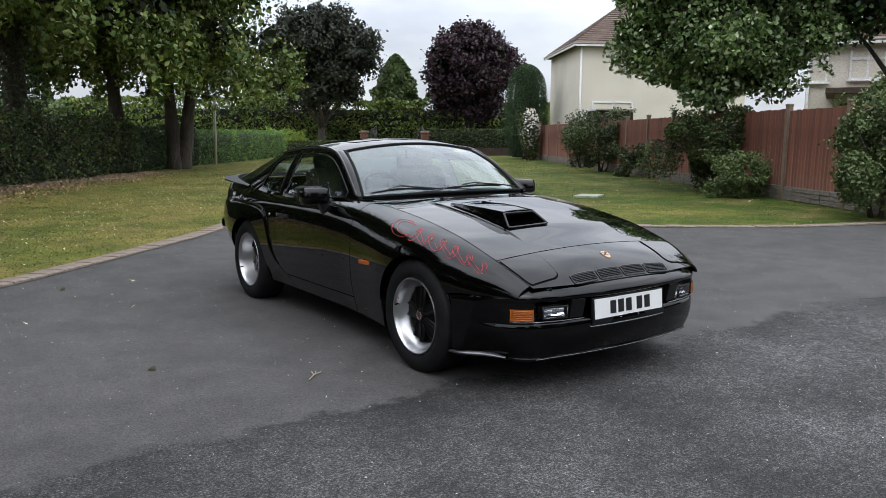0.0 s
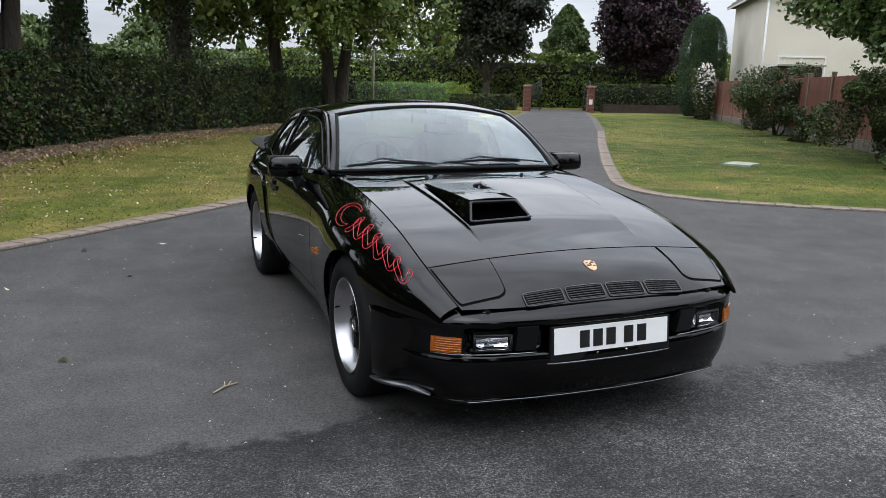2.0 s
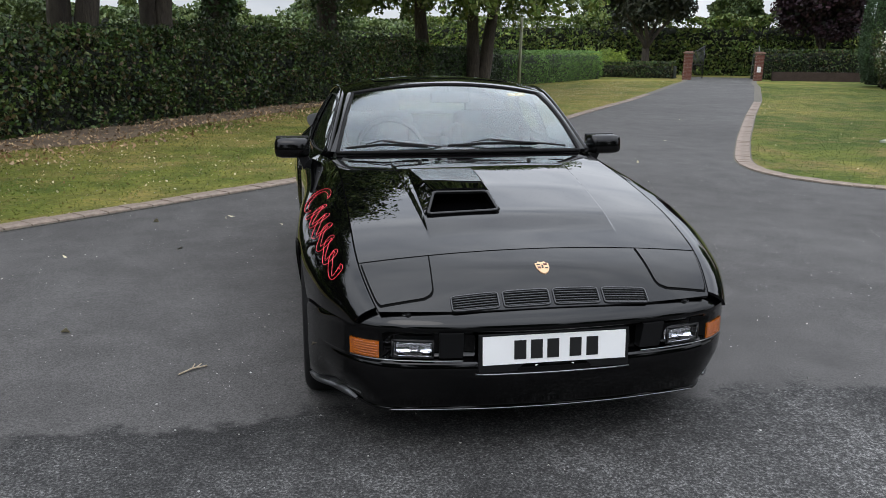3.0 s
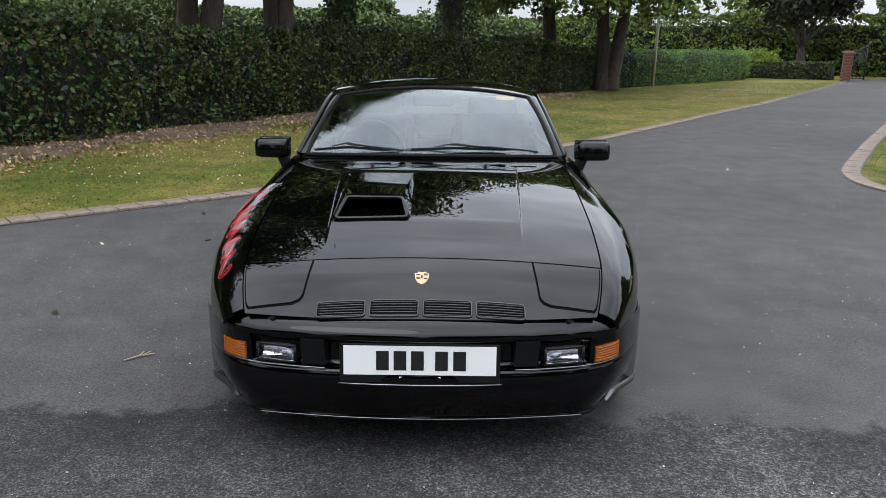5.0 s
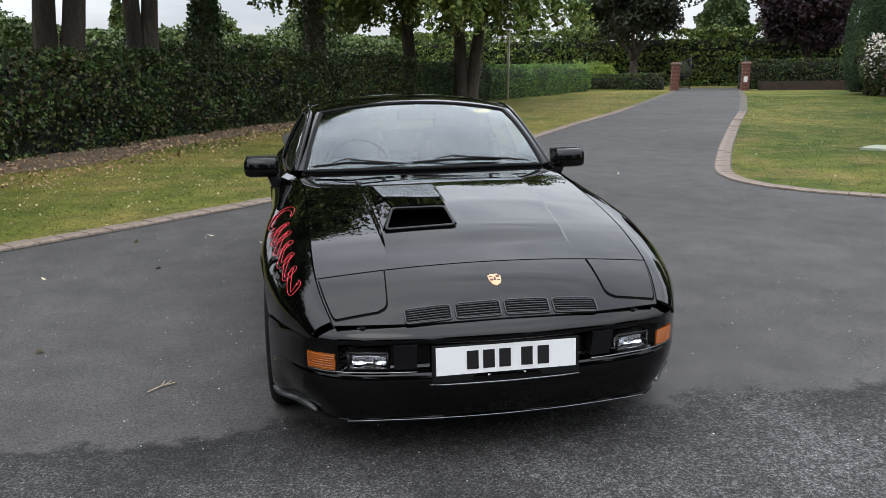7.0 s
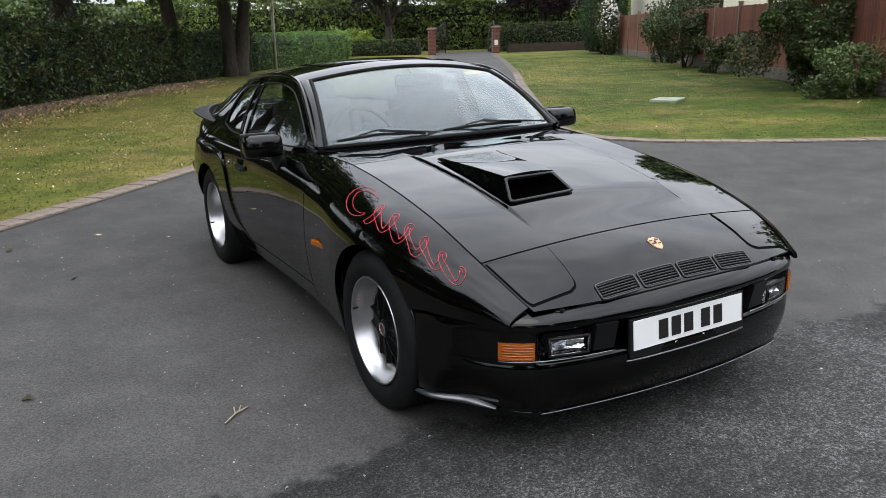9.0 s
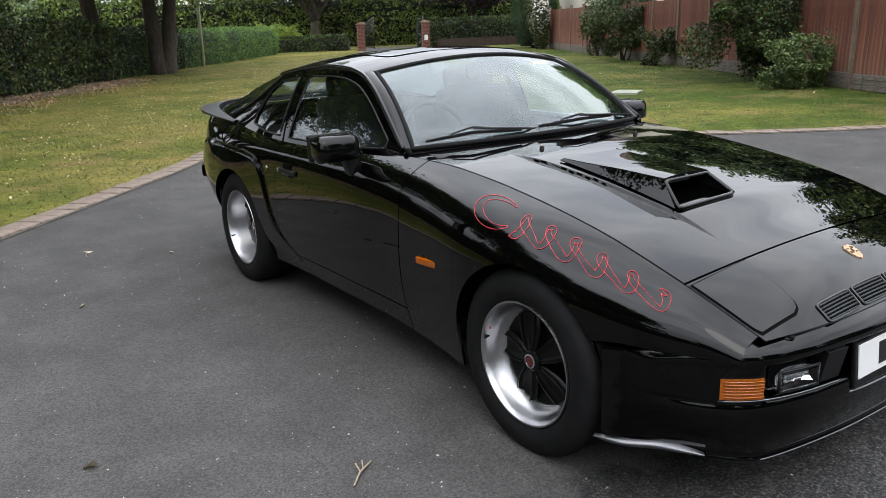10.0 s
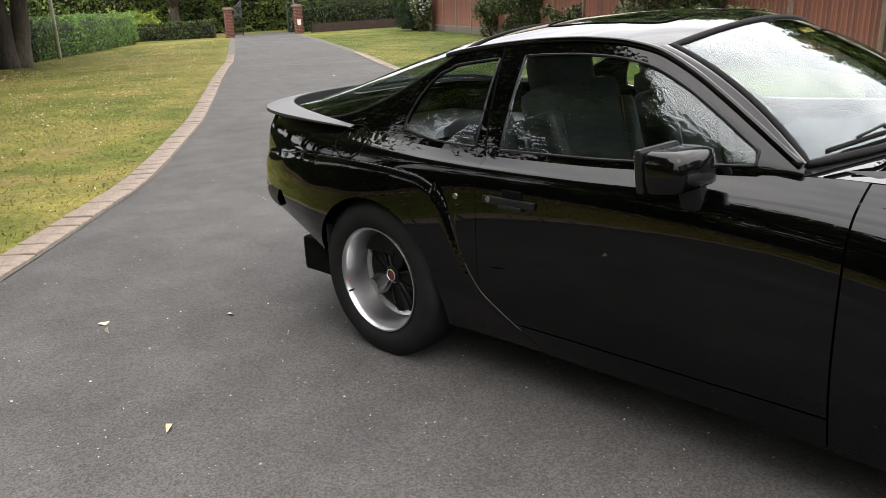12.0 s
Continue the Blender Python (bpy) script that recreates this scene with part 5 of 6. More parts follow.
# bonnet with its gap, nose panel, headlamp lids
hood_front = lambda x: -0.527 + 0.012 * (np.abs(x) / 0.65) ** 2
hood_edge = lambda y: RAILS[0][0](y)
u = np.linspace(-1, 1, 341)[:, None]
v = np.linspace(0, 1, 50)[None]
yy = hood_front(u * 0.65) + (cowl_y(u * 0.66) - hood_front(u * 0.65)) * v
xx = u * (hood_edge(yy) - 0.004)
sheet("bonnet", np.stack([xx, yy, bonnet_z(xx, yy)], -1), paint, car, 0.012)
u, v = np.linspace(-1, 1, 121)[:, None], np.linspace(0, 1, 40)[None]
yy2 = -0.56 + (0.9 + 0.56) * v + 0 * u
xx2 = u * (hood_edge(yy2) + 0.02)
sheet("bonnet_seal", np.stack([xx2, yy2, bonnet_z(xx2, yy2) - 0.016 - 0.006 * np.abs(u)], -1), gapblack, car)
yy3 = nose_front(u * 0.62) + (-0.5335 + 0.012 * u ** 2 - nose_front(u * 0.62)) * v
xx3 = u * (hood_edge(yy3) - 0.003)
sheet("nose_panel", np.stack([xx3, yy3, bonnet_z(xx3, yy3)], -1), paint, car, 0.010)


def lid_grid(sg, grow, lift, n=22):
    g = []
    for f in np.linspace(0, 1, n):
        y = -0.722 - grow + (0.186 + 2 * grow) * f
        t = np.clip((y + 0.722) / 0.188, 0, 1)
        inner, outer = 0.408 - 0.012 * t - grow, float(hood_edge(y)) - 0.011 + 0.8 * grow
        r = 0.034
        d = max(0.0, r - (y + 0.722 + grow))
        pin = r - math.sqrt(max(0.0, r * r - d * d))
        xs = np.linspace(inner + pin, outer - pin * 0.22, n)
        g.append([(x, y, float(bonnet_z(x, y)) + lift) for x in xs])
    g = np.array(g).transpose(1, 0, 2)
    return mirror(g, sg)


for sg in (-1, 1):
    lid = sheet("headlamp_lid", lid_grid(sg, 0.0, 0.005), paint, car, 0.012)
    sheet("lid_seal", lid_grid(sg, 0.0055, 0.0012), gapblack, car)

# four grille openings in the nose, each with its slats
for k in range(4):
    xc = -0.2685 + 0.179 * k
    grille = empty("nose_grille")
    grille.parent = car
    w, y0, y1 = 0.078, -0.775, -0.733
    base = top_patch(xc - w, xc + w, lambda x: y0 + 0 * x, lambda x: y1 + 0 * x, 13, 6, 0.002)
    sheet("opening", base, gapblack, grille)
    for q in range(6):
        yq = y0 + (y1 - y0) * (q + 0.25) / 5.5
        xs = np.linspace(xc - w + 0.002, xc + w - 0.002, 13)
        pts = np.stack([xs, np.full(13, yq), bonnet_z(xs, np.full(13, yq)) + 0.0025], -1)
        tube("slat", pts, 0.0021, grille_black, grille)
    ring = []
    for a in np.linspace(0, 2 * np.pi, 40, endpoint=False):
        cx, cy = math.cos(a), math.sin(a)
        e = 0.22
        px = xc + (w + 0.003) * math.copysign(abs(cx) ** e, cx)
        py = (y0 + y1) / 2 + ((y1 - y0) / 2 + 0.003) * math.copysign(abs(cy) ** e, cy)
        ring.append((px, py, float(bonnet_z(px, py)) + 0.003))
    tube("frame", ring, 0.0030, grille_black, grille, closed=True)

# badge: a plain shield
shield = [(0, -1), (0.55, -0.75), (0.9, -0.2), (0.95, 0.45), (0.6, 0.5), (0.5, 0.7), (0, 0.62), (-0.5, 0.7), (-0.6, 0.5), (-0.95, 0.45), (-0.9, -0.2), (-0.55, -0.75)]


def shield_mesh(name, k, lift, material, keep=None):
    vs = [(0.026 * k * a, -0.640 + 0.034 * k * b2) for a, b2 in (keep or shield)]
    low = [(a, b2, float(bonnet_z(a, b2))) for a, b2 in vs]
    top = [(a, b2, float(bonnet_z(a, b2)) + lift) for a, b2 in vs]
    n = len(vs)
    return link_mesh(name, low + top, [tuple(range(n, 2 * n))] + [(i, (i + 1) % n, n + (i + 1) % n, n + i) for i in range(n)], material, car, "", False)


shield_mesh("badge", 1.0, 0.004, gold)
shield_mesh("badge_field", 1.0, 0.0055, cap_red, [(0.25, 0.18), (0.75, 0.18), (0.78, 0.36), (0.25, 0.40)])
shield_mesh("badge_field", 1.0, 0.0055, cap_red, [(-0.7, -0.30), (-0.25, -0.30), (-0.25, -0.10), (-0.75, -0.10)])
shield_mesh("badge_field", 1.0, 0.0055, ink, [(-0.75, 0.18), (-0.3, 0.18), (-0.3, 0.26), (-0.75, 0.26)])
shield_mesh("badge_field", 1.0, 0.0055, ink, [(0.3, -0.30), (0.7, -0.30), (0.74, -0.22), (0.3, -0.22)])
shield_mesh("badge_field", 1.0, 0.0058, ink, [(-0.14, -0.22), (0.10, -0.22), (0.14, 0.08), (-0.08, 0.16)])

# front bumper: wraps from arch to arch
PLAN = np.array([(0.850, -0.315), (0.832, -0.41), (0.797, -0.50), (0.753, -0.588), (0.718, -0.648), (0.682, -0.695), (0.628, -0.738), (0.57, -0.764), (0.50, -0.783), (0.42, -0.800), (0.22, -0.822), (0.0, -0.830)])


def plan_curve(n):
    both = np.vstack([PLAN * [-1, 1], PLAN[-2::-1]])
    d = np.concatenate([[0], np.cumsum(np.linalg.norm(np.diff(both, axis=0), axis=1))])
    q = np.linspace(0, d[-1], n)
    p = np.stack([np.interp(q, d, both[:, 0]), np.interp(q, d, both[:, 1])], -1)
    k = np.exp(-0.5 * (np.arange(-9, 10) / 4.0) ** 2)
    k /= k.sum()
    sm = np.stack([np.convolve(np.pad(p[:, i], 9, mode="reflect", reflect_type="odd"), k, mode="valid") for i in (0, 1)], -1)
    t = np.gradient(sm, axis=0)
    t /= np.linalg.norm(t, axis=1, keepdims=True)
    return sm, np.stack([-t[:, 1], t[:, 0]], -1)


BUMPER = [(0.546, 0.075), (0.5455, 0.058), (0.539, 0.046), (0.524, 0.024), (0.506, 0.008), (0.493, 0.001), (0.482, 0.001), (0.472, 0.010), (0.468, 0.030), (0.464, 0.046),
          (0.440, 0.047), (0.400, 0.047), (0.378, 0.047), (0.374, 0.030), (0.370, 0.012), (0.362, 0.006), (0.340, 0.003), (0.300, 0.002), (0.260, 0.008),
          (0.225, 0.020), (0.208, 0.028), (0.200, 0.030), (0.196, 0.0265), (0.190, 0.0255), (0.184, 0.030), (0.172, 0.060), (0.165, 0.120)]
plan, inward = plan_curve(161)


def tuck(x, z):
    """How far the lower corners draw in towards the ground."""
    return 0.040 * (1 - float(step(0.185, 0.33, z))) * float(step(0.56, 0.74, abs(x))) * (1 - 0.85 * float(step(0.765, 0.825, abs(x))))


gb = []
for (px, py), (nx, ny) in zip(plan, inward):
    if py > -0.388:
        continue
    near = 1 - step(0.572, 0.590, abs(px))
    sidey = step(0.725, 0.800, abs(px))
    row = []
    for z, d in BUMPER:
        recess = d
        if 0.371 < z < 0.481:
            recess = 0.004 + (d - 0.004) * near
        zz = z
        if z > 0.44:
            seam = 0.490 - 0.02 * step(-0.45, -0.30, py) - 0.004
            ztop = 0.546 + (seam - 0.546) * sidey
            zz = 0.44 + (z - 0.44) * (ztop - 0.44) / 0.106
        if z < 0.3:
            zz = z - 0.012 * step(0.4, 0.7, abs(px))
        if z > 0.215:
            recess = recess * (1 - sidey) + (0.004 + 0.004 * max(0.0, z - 0.50) / 0.046) * sidey
        recess += tuck(px, z)
        # the wheel arch cuts the bumper's ends
        arch_y = WHEEL_Y[0] - math.sqrt(max(0.0, (ARCH_R + 0.004) ** 2 - (zz - HUB_Z) ** 2))
        row.append((px + nx * recess, min(py + ny * recess, arch_y), zz))
    gb.append(row)
gb = np.array(gb)
sheet("front_bumper", gb[:, ::-1], paint, car)
# screw caps on the bumper's sloped top
for sg in (-1, 1):
    xc = 0.515 * sg
    q = np.array([np.interp(xc, plan[:, 0], plan[:, 1]), 0.0])
    nrm = np.array([np.interp(xc, plan[:, 0], inward[:, k]) for k in (0, 1)])
    c = np.array([xc, q[0], 0.0]) + np.array([nrm[0], nrm[1], 0]) * 0.035 + np.array([0, 0, 0.5325])
    up = np.array([-nrm[0] * 0.56, -nrm[1] * 0.56, 0.83])
    ax = np.array([-nrm[1], nrm[0], 0.0])
    ay = np.cross(up, ax)
    ang = np.linspace(0, 2 * np.pi, 18, endpoint=False)[:, None]
    cap = tube("screw_cap", c + up * 0.001 + 0.010 * (np.cos(ang) * ax + np.sin(ang) * ay), 0.0022, grille_black, car, closed=True)
    tube("screw", [c - up * 0.002, c + up * 0.0035], 0.0055, grille_black, cap, sides=10)
# upturned chin spoiler ends low on both corners, pale metal painting their sky highlight
for sg in (-1, 1):
    idx = [i for i, (px, py) in enumerate(plan) if 0.700 < px * sg < 0.840]
    if sg < 0:
        idx = idx[::-1]
    g = []
    for n_i, i in enumerate(idx):
        w_ = math.sin(math.pi * n_i / (len(idx) - 1)) ** 0.8
        (px, py), (nx, ny) = plan[i], inward[i]
        t0 = tuck(px, 0.19)
        g.append([(px + nx * a_, py + ny * a_, z_) for a_, z_ in ((t0 + 0.018, 0.192 + 0.016 * w_), (t0 + 0.010 - 0.004 * w_, 0.189 + 0.009 * w_), (t0 + 0.006 - 0.009 * w_, 0.187), (t0 + 0.02, 0.180))])
    g = np.array(g)
    sheet("chin_lip_glint", g if sg > 0 else g[:, ::-1], lip_glint_grey, car)
# bright metal line under the lip, standing in for its highlight
lipi = [i for i, (px, py) in enumerate(plan) if abs(px) < 0.575]
tube("lip_edge_glint", [(plan[i][0] + inward[i][0] * 0.0255, plan[i][1] + inward[i][1] * 0.0255, 0.190 - 0.012 * step(0.4, 0.7, abs(plan[i][0]))) for i in lipi], 0.0016, glint_lock_metal, car)


def along_bumper(x):
    i = int(np.argmin(np.abs(plan[:, 0] - x) + 10 * (plan[:, 1] > -0.5)))
    return plan[i], inward[i]


def bumper_block(name, x0, x1, z0, z1, depth_in, depth_out, material, parent, n=9, label="", slope=0.0):
    """A block that follows the bumper's plan between two widths."""
    xs = np.linspace(x0, x1, n)
    rows = []
    for x in xs:
        i = np.argmin(np.abs(plan[:, 0] - x) + 10 * (plan[:, 1] > -0.55))
        t = np.interp(x, plan[:, 0], plan[:, 1])
        nrm = np.array([np.interp(x, plan[:, 0], inward[:, 0]), np.interp(x, plan[:, 0], inward[:, 1])])
        o, q = np.array([x, t]) + nrm * depth_out, np.array([x, t]) + nrm * depth_in
        rows.append([(*q, z0), (*(o + nrm * slope), z0), (*o, z1), (*q, z1)])
    r = np.array(rows)
    vs = r.reshape(-1, 3)
    fs = []
    for i in range(n - 1):
        for j in range(4):
            a, b2 = i * 4 + j, i * 4 + (j + 1) % 4
            fs.append((a, b2, b2 + 4, a + 4))
    fs += [(0, 3, 2, 1), tuple((n - 1) * 4 + j for j in range(4))]
    ob = link_mesh(name, vs, fs, material, parent, label, False)
    bm = bmesh.new()
    bm.from_mesh(ob.data)
    bmesh.ops.recalc_face_normals(bm, faces=bm.faces)
    bm.to_mesh(ob.data)
    bm.free()
    return ob


for sg in (-1, 1):
    ind = bumper_block("indicator", sg * 0.596, sg * 0.688, 0.382, 0.440, 0.03, -0.0015, amber, car, 10, "amber ribbed indicator lens")
    for k in range(6):
        zq = 0.389 + 0.0088 * k
        xs = np.linspace(sg * 0.598, sg * 0.681, 10)
        pts = []
        for x in xs:
            t = np.interp(x, plan[:, 0], plan[:, 1])
            nv = np.array([np.interp(x, plan[:, 0], inward[:, 0]), np.interp(x, plan[:, 0], inward[:, 1])])
            pts.append((x - nv[0] * 0.0015, t - nv[1] * 0.0015, zq))
        tube("rib", pts, 0.0022, amber, ind)
    xs = np.linspace(sg * 0.318, sg * 0.688, 20)
    # metal line that paints the highlight on the ledge under the lamps
    tube("lamp_ledge_glint", [(x, np.interp(x, plan[:, 0], plan[:, 1]) + 0.004, 0.376) for x in xs], 0.0022, glint_lock_metal, car)
    fog = bumper_block("fog_lamp", sg * 0.416, sg * 0.554, 0.388, 0.450, 0.065, 0.046, satin, car, 4)
    for z_ in (0.391, 0.447):
        tube("bezel", [(x, np.interp(x, plan[:, 0], plan[:, 1]) + 0.004, z_) for x in np.linspace(sg * 0.417, sg * 0.553, 8)], 0.0048, satin, fog)
    for x_ in (0.419, 0.551):
        yb_ = float(np.interp(sg * x_, plan[:, 0], plan[:, 1])) + 0.004
        tube("bezel", [(sg * x_, yb_, 0.391), (sg * x_, yb_, 0.447)], 0.0048, satin, fog)
    bowl = []
    for fu in np.linspace(-1, 1, 17):
        x = sg * (0.485 + 0.060 * fu)
        yq = float(np.interp(x, plan[:, 0], plan[:, 1]))
        nv = np.array([np.interp(x, plan[:, 0], inward[:, 0]), np.interp(x, plan[:, 0], inward[:, 1])])
        row = []
        for fv in np.linspace(-1, 1, 11):
            deep_ = 0.010 + 0.034 * math.sqrt(max(0.0, 1 - 0.62 * fu * fu - 0.36 * fv * fv))
            row.append((x + nv[0] * deep_, yq + nv[1] * deep_, 0.419 + 0.023 * fv))
        bowl.append(row)
    sheet("reflector", np.array(bowl), lamp_reflector, fog)
    bumper_block("bulb_shield", sg * 0.472, sg * 0.498, 0.409, 0.424, 0.016, 0.010, chrome, fog, 3, "", 0.004)
    bumper_block("lens", sg * 0.424, sg * 0.546, 0.396, 0.442, 0.002, -0.002, lens_clear, fog, 4)
    bumper_block("overrider_block", sg * 0.318, sg * 0.398, 0.382, 0.476, 0.06, -0.006, satin, car, 4, "matt black bumper block", 0.02)
    (bx, by), (ix, iy) = along_bumper(sg * 0.51)
    bm = bmesh.new()
    bmesh.ops.create_cone(bm, cap_ends=True, segments=14, radius1=0.011, radius2=0.009, depth=0.008, matrix=Matrix.Translation((bx + ix * 0.03, by + iy * 0.03, 0.5335)) @ pose(0, 0, 0, 22, 0, 0))
    bolt = part("bumper_plug", bm, satin, car)
    bm = bmesh.new()
    bmesh.ops.create_cone(bm, cap_ends=True, segments=10, radius1=0.005, radius2=0.004, depth=0.006, matrix=Matrix.Translation((bx + ix * 0.03, by + iy * 0.03, 0.539)) @ pose(0, 0, 0, 22, 0, 0))
    part("plug_head", bm, ink, bolt)

# number plate with plain bars in place of its characters
plate = empty("number_plate")
plate.parent = car
plate.matrix_basis = pose(0, -0.818, 0.410, -5, 0, 0)
part("carrier", box_bm(0.535, 0.012, 0.135, 0.004, (0, 0.008, -0.010)), satin, plate)
part("plate_face", box_bm(0.508, 0.004, 0.100, 0.0015), plate_white, plate, "white number plate")
for bx, bw in ((-0.124, 0.042), (-0.066, 0.042), (-0.008, 0.042), (0.072, 0.042), (0.132, 0.042)):
    part("character_bar", box_bm(bw, 0.002, 0.066, 0.0, (bx, -0.0025, 0)), ink, plate, "plain black bar")
for cx_, cw_ in ((-0.036, 0.066), (0.038, 0.062)):
    part("caption_bar", box_bm(cw_, 0.002, 0.010, 0.0, (cx_, 0.0012, -0.061)), plate_white, plate, "plain white bar")

# metal line that paints the highlight on the ledge under the plate
tube("plate_ledge_glint", [(x, np.interp(x, plan[:, 0], plan[:, 1]) - 0.001 + 0.004 * abs(x / 0.27) ** 8, 0.326) for x in np.linspace(-0.275, 0.275, 24)], 0.0026, glint_lock_metal, car)

# bonnet scoop
X0, X1, YF = -0.358, -0.064, -0.268
scoop = empty("bonnet_scoop")
scoop.parent = car


def scoop_roof(yq):
    f = np.clip((yq + 0.172) / (0.26 + 0.172), 0, 1)
    return float(bonnet_z(-0.21, yq)) + 0.052 * (1 - f) ** 1.15


gl, gr_, gt = [], [], []
for f in np.linspace(0, 1, 24):
    yq = -0.172 + (0.255 + 0.172) * f
    zt = scoop_roof(yq)
    wl_, wr_ = -0.315 - 0.035 * f, -0.096 + 0.026 * f
    xs = np.linspace(wl_, wr_, 16)
    gt.append([(x, yq, zt + 0.006 * (1 - ((x + 0.2055) / 0.11) ** 2) * (1 - f) + 0.001) for x in xs])
roof_edge_l, roof_edge_r = [r[0] for r in gt], [r[-1] for r in gt]
sheet("scoop_top", np.array(gt), paint, scoop, 0.006)
for edge, xb, sgn in ((roof_edge_l, X0, -1), (roof_edge_r, X1, 1)):
    wall = []
    for i, e in enumerate(edge):
        f = i / 23
        yb_ = YF + 0.012 + (0.262 - YF - 0.012) * f
        xb_ = xb + (0.0 if sgn < 0 else 0.0)
        b_ = (xb_, yb_, float(bonnet_z(xb_, yb_)) + 0.002)
        wall.append([tuple(np.array(e) * (1 - q) + np.array(b_) * q) for q in np.linspace(0, 1, 8)])
    wl2 = np.array(wall)
    sheet("scoop_wall", wl2 if sgn > 0 else wl2[::-1], paint, scoop, 0.006)
loop_in = [(-0.315, -0.174, scoop_roof(-0.172) - 0.004), (-0.096, -0.174, scoop_roof(-0.172) - 0.004), (-0.070, YF + 0.004, float(bonnet_z(-0.07, YF)) + 0.006), (-0.352, YF + 0.004, float(bonnet_z(-0.352, YF)) + 0.006)]
dense = []
for i in range(4):
    a, b2 = np.array(loop_in[i]), np.array(loop_in[(i + 1) % 4])
    dense += [a + (b2 - a) * f for f in np.linspace(0.05, 0.95, 10)]
tube("scoop_rim", dense, 0.0085, paint, scoop, closed=True, sides=8)
throat = []
for f in np.linspace(0, 1, 5):
    back = 0.16 * f
    throat.append([tuple(np.array(p) + np.array([0, back, -0.035 * f])) for p in dense])
th = np.array(throat).transpose(1, 0, 2)
link_mesh("scoop_throat", th.reshape(-1, 3), grid_faces(40, 5, close_u=True) + [tuple(i * 5 + 4 for i in range(40))], underblack, scoop)

# washer jets, wipers
for jx in (-0.272, 0.265):
    bm = bmesh.new()
    bmesh.ops.create_cone(bm, cap_ends=True, segments=12, radius1=0.011, radius2=0.007, depth=0.014, matrix=Matrix.Translation((jx, 0.455, float(bonnet_z(jx, 0.455)) + 0.006)))
    part("washer_jet", bm, satin, car)

# ---- cabin ----
Y_RAIL = [0.70, 0.80, 0.90, 1.00, 1.12, 1.24, 1.36, 1.50, 1.65, 1.80, 1.95, 2.10, 2.25, 2.40, 2.60, 2.80, 3.00, 3.12]
RAIL_X = [0.712, 0.688, 0.664, 0.640, 0.612, 0.590, 0.584, 0.588, 0.596, 0.602, 0.608, 0.616, 0.624, 0.632, 0.638, 0.632, 0.612, 0.59]
RAIL_Z = [0.820, 0.880, 0.948, 1.015, 1.090, 1.148, 1.172, 1.180, 1.176, 1.164, 1.146, 1.118, 1.080, 1.036, 0.978, 0.932, 0.902, 0.885]
rail_x, rail_z = smooth_curve(Y_RAIL, RAIL_X, 0.03), smooth_curve(Y_RAIL, RAIL_Z, 0.03)


def cab(y, v):
    """The side of the cabin between the belt (v 0) and the roof rail (v 1)."""
    y, v = np.asarray(y, float), np.asarray(v, float)
    bx, bz = RAILS[0][0](y), RAILS[0][1](y)
    rx, rz = rail_x(y), np.maximum(rail_z(y), bz + 0.002)
    h = np.clip((rz - bz) / 0.30, 0, 1)
    return np.stack([bx + (rx - bx) * v + 0.016 * 4 * v * (1 - v) * h, y + 0 * v, bz + (rz - bz) * v], -1)


def win_lo(y):
    h = rail_z(y) - RAILS[0][1](y)
    base = 0.022 + 0.020 * step(1.95, 2.20, y)
    return base / np.maximum(h, 0.03)


def win_hi(y):
    h = rail_z(y) - RAILS[0][1](y)
    top = 1 - 0.042 / np.maximum(h, 0.05)
    slope = np.interp(y, [1.0, 2.00, 2.05, 2.09, 2.12, 2.142, 2.155], [9.0, 0.84, 0.80, 0.69, 0.53, 0.36, 0.18])
    return np.minimum(top, np.where(y > 1.9, slope, top))


def glass_line(y):
    """The rear pillar's upper edge, which runs down and back to the belt; the hatch glass wraps over it."""
    return np.clip(1 - (np.asarray(y, float) - 1.99) / 0.70, 0.0, 1.0)


WINDOWS = ((0.900, 1.700), (1.795, 2.155))
for sg in (-1, 1):
    pieces = ((0.79, 0.900, False), (0.900, 1.70, True), (1.70, 1.795, False), (1.795, 2.155, True), (2.155, 2.69, False))
    for y0, y1, open_ in pieces:
        ys = np.linspace(y0, y1, max(6, int((y1 - y0) * 60)))
        gtop = np.maximum(glass_line(ys), 0.012)
        spans = ((np.zeros(ys.shape), win_lo(ys)), (np.maximum(win_hi(ys), win_lo(ys)), gtop)) if open_ else ((np.zeros(ys.shape), gtop),)
        for a, b2 in spans:
            vv = a[:, None] + (b2 - a)[:, None] * np.linspace(0, 1, 6 if open_ else 14)[None]
            g = cab(ys[:, None] + 0 * vv, vv)
            sheet("window_surround" if open_ else "pillar", mirror(g, sg), paint, car, 0.014)
    for y0, y1 in WINDOWS:
        ys = np.linspace(y0 + 0.004, y1 - 0.004, 40)
        a, b2 = win_lo(ys), np.maximum(win_hi(ys), win_lo(ys) + 0.01)
        vv = a[:, None] + (b2 - a)[:, None] * np.linspace(0, 1, 12)[None]
        g = cab(ys[:, None] + 0 * vv, vv)
        g[..., 0] -= 0.007
        pane = sheet("side_window", mirror(g, sg), glass, car, 0.004, "tinted side window")
        pane.visible_shadow = False
        loop = np.vstack([g[:, 0], g[-1, 1:], g[-2::-1, -1], g[0, -2:0:-1]])
        loop[:, 0] = (loop[:, 0] + 0.008) * sg
        tube("window_trim", loop, 0.0042, satin, pane, closed=True)
    # drip rail along the pillar and roof
    ys = np.linspace(0.80, 2.05, 60)
    e = cab(ys, np.ones(60))
    e[:, 0] = (e[:, 0] + 0.003) * sg
    tube("drip_rail", e, 0.0105, paint, car, sides=10)
    # door seam up the rear pillar
    vs = np.linspace(0, 1, 20)
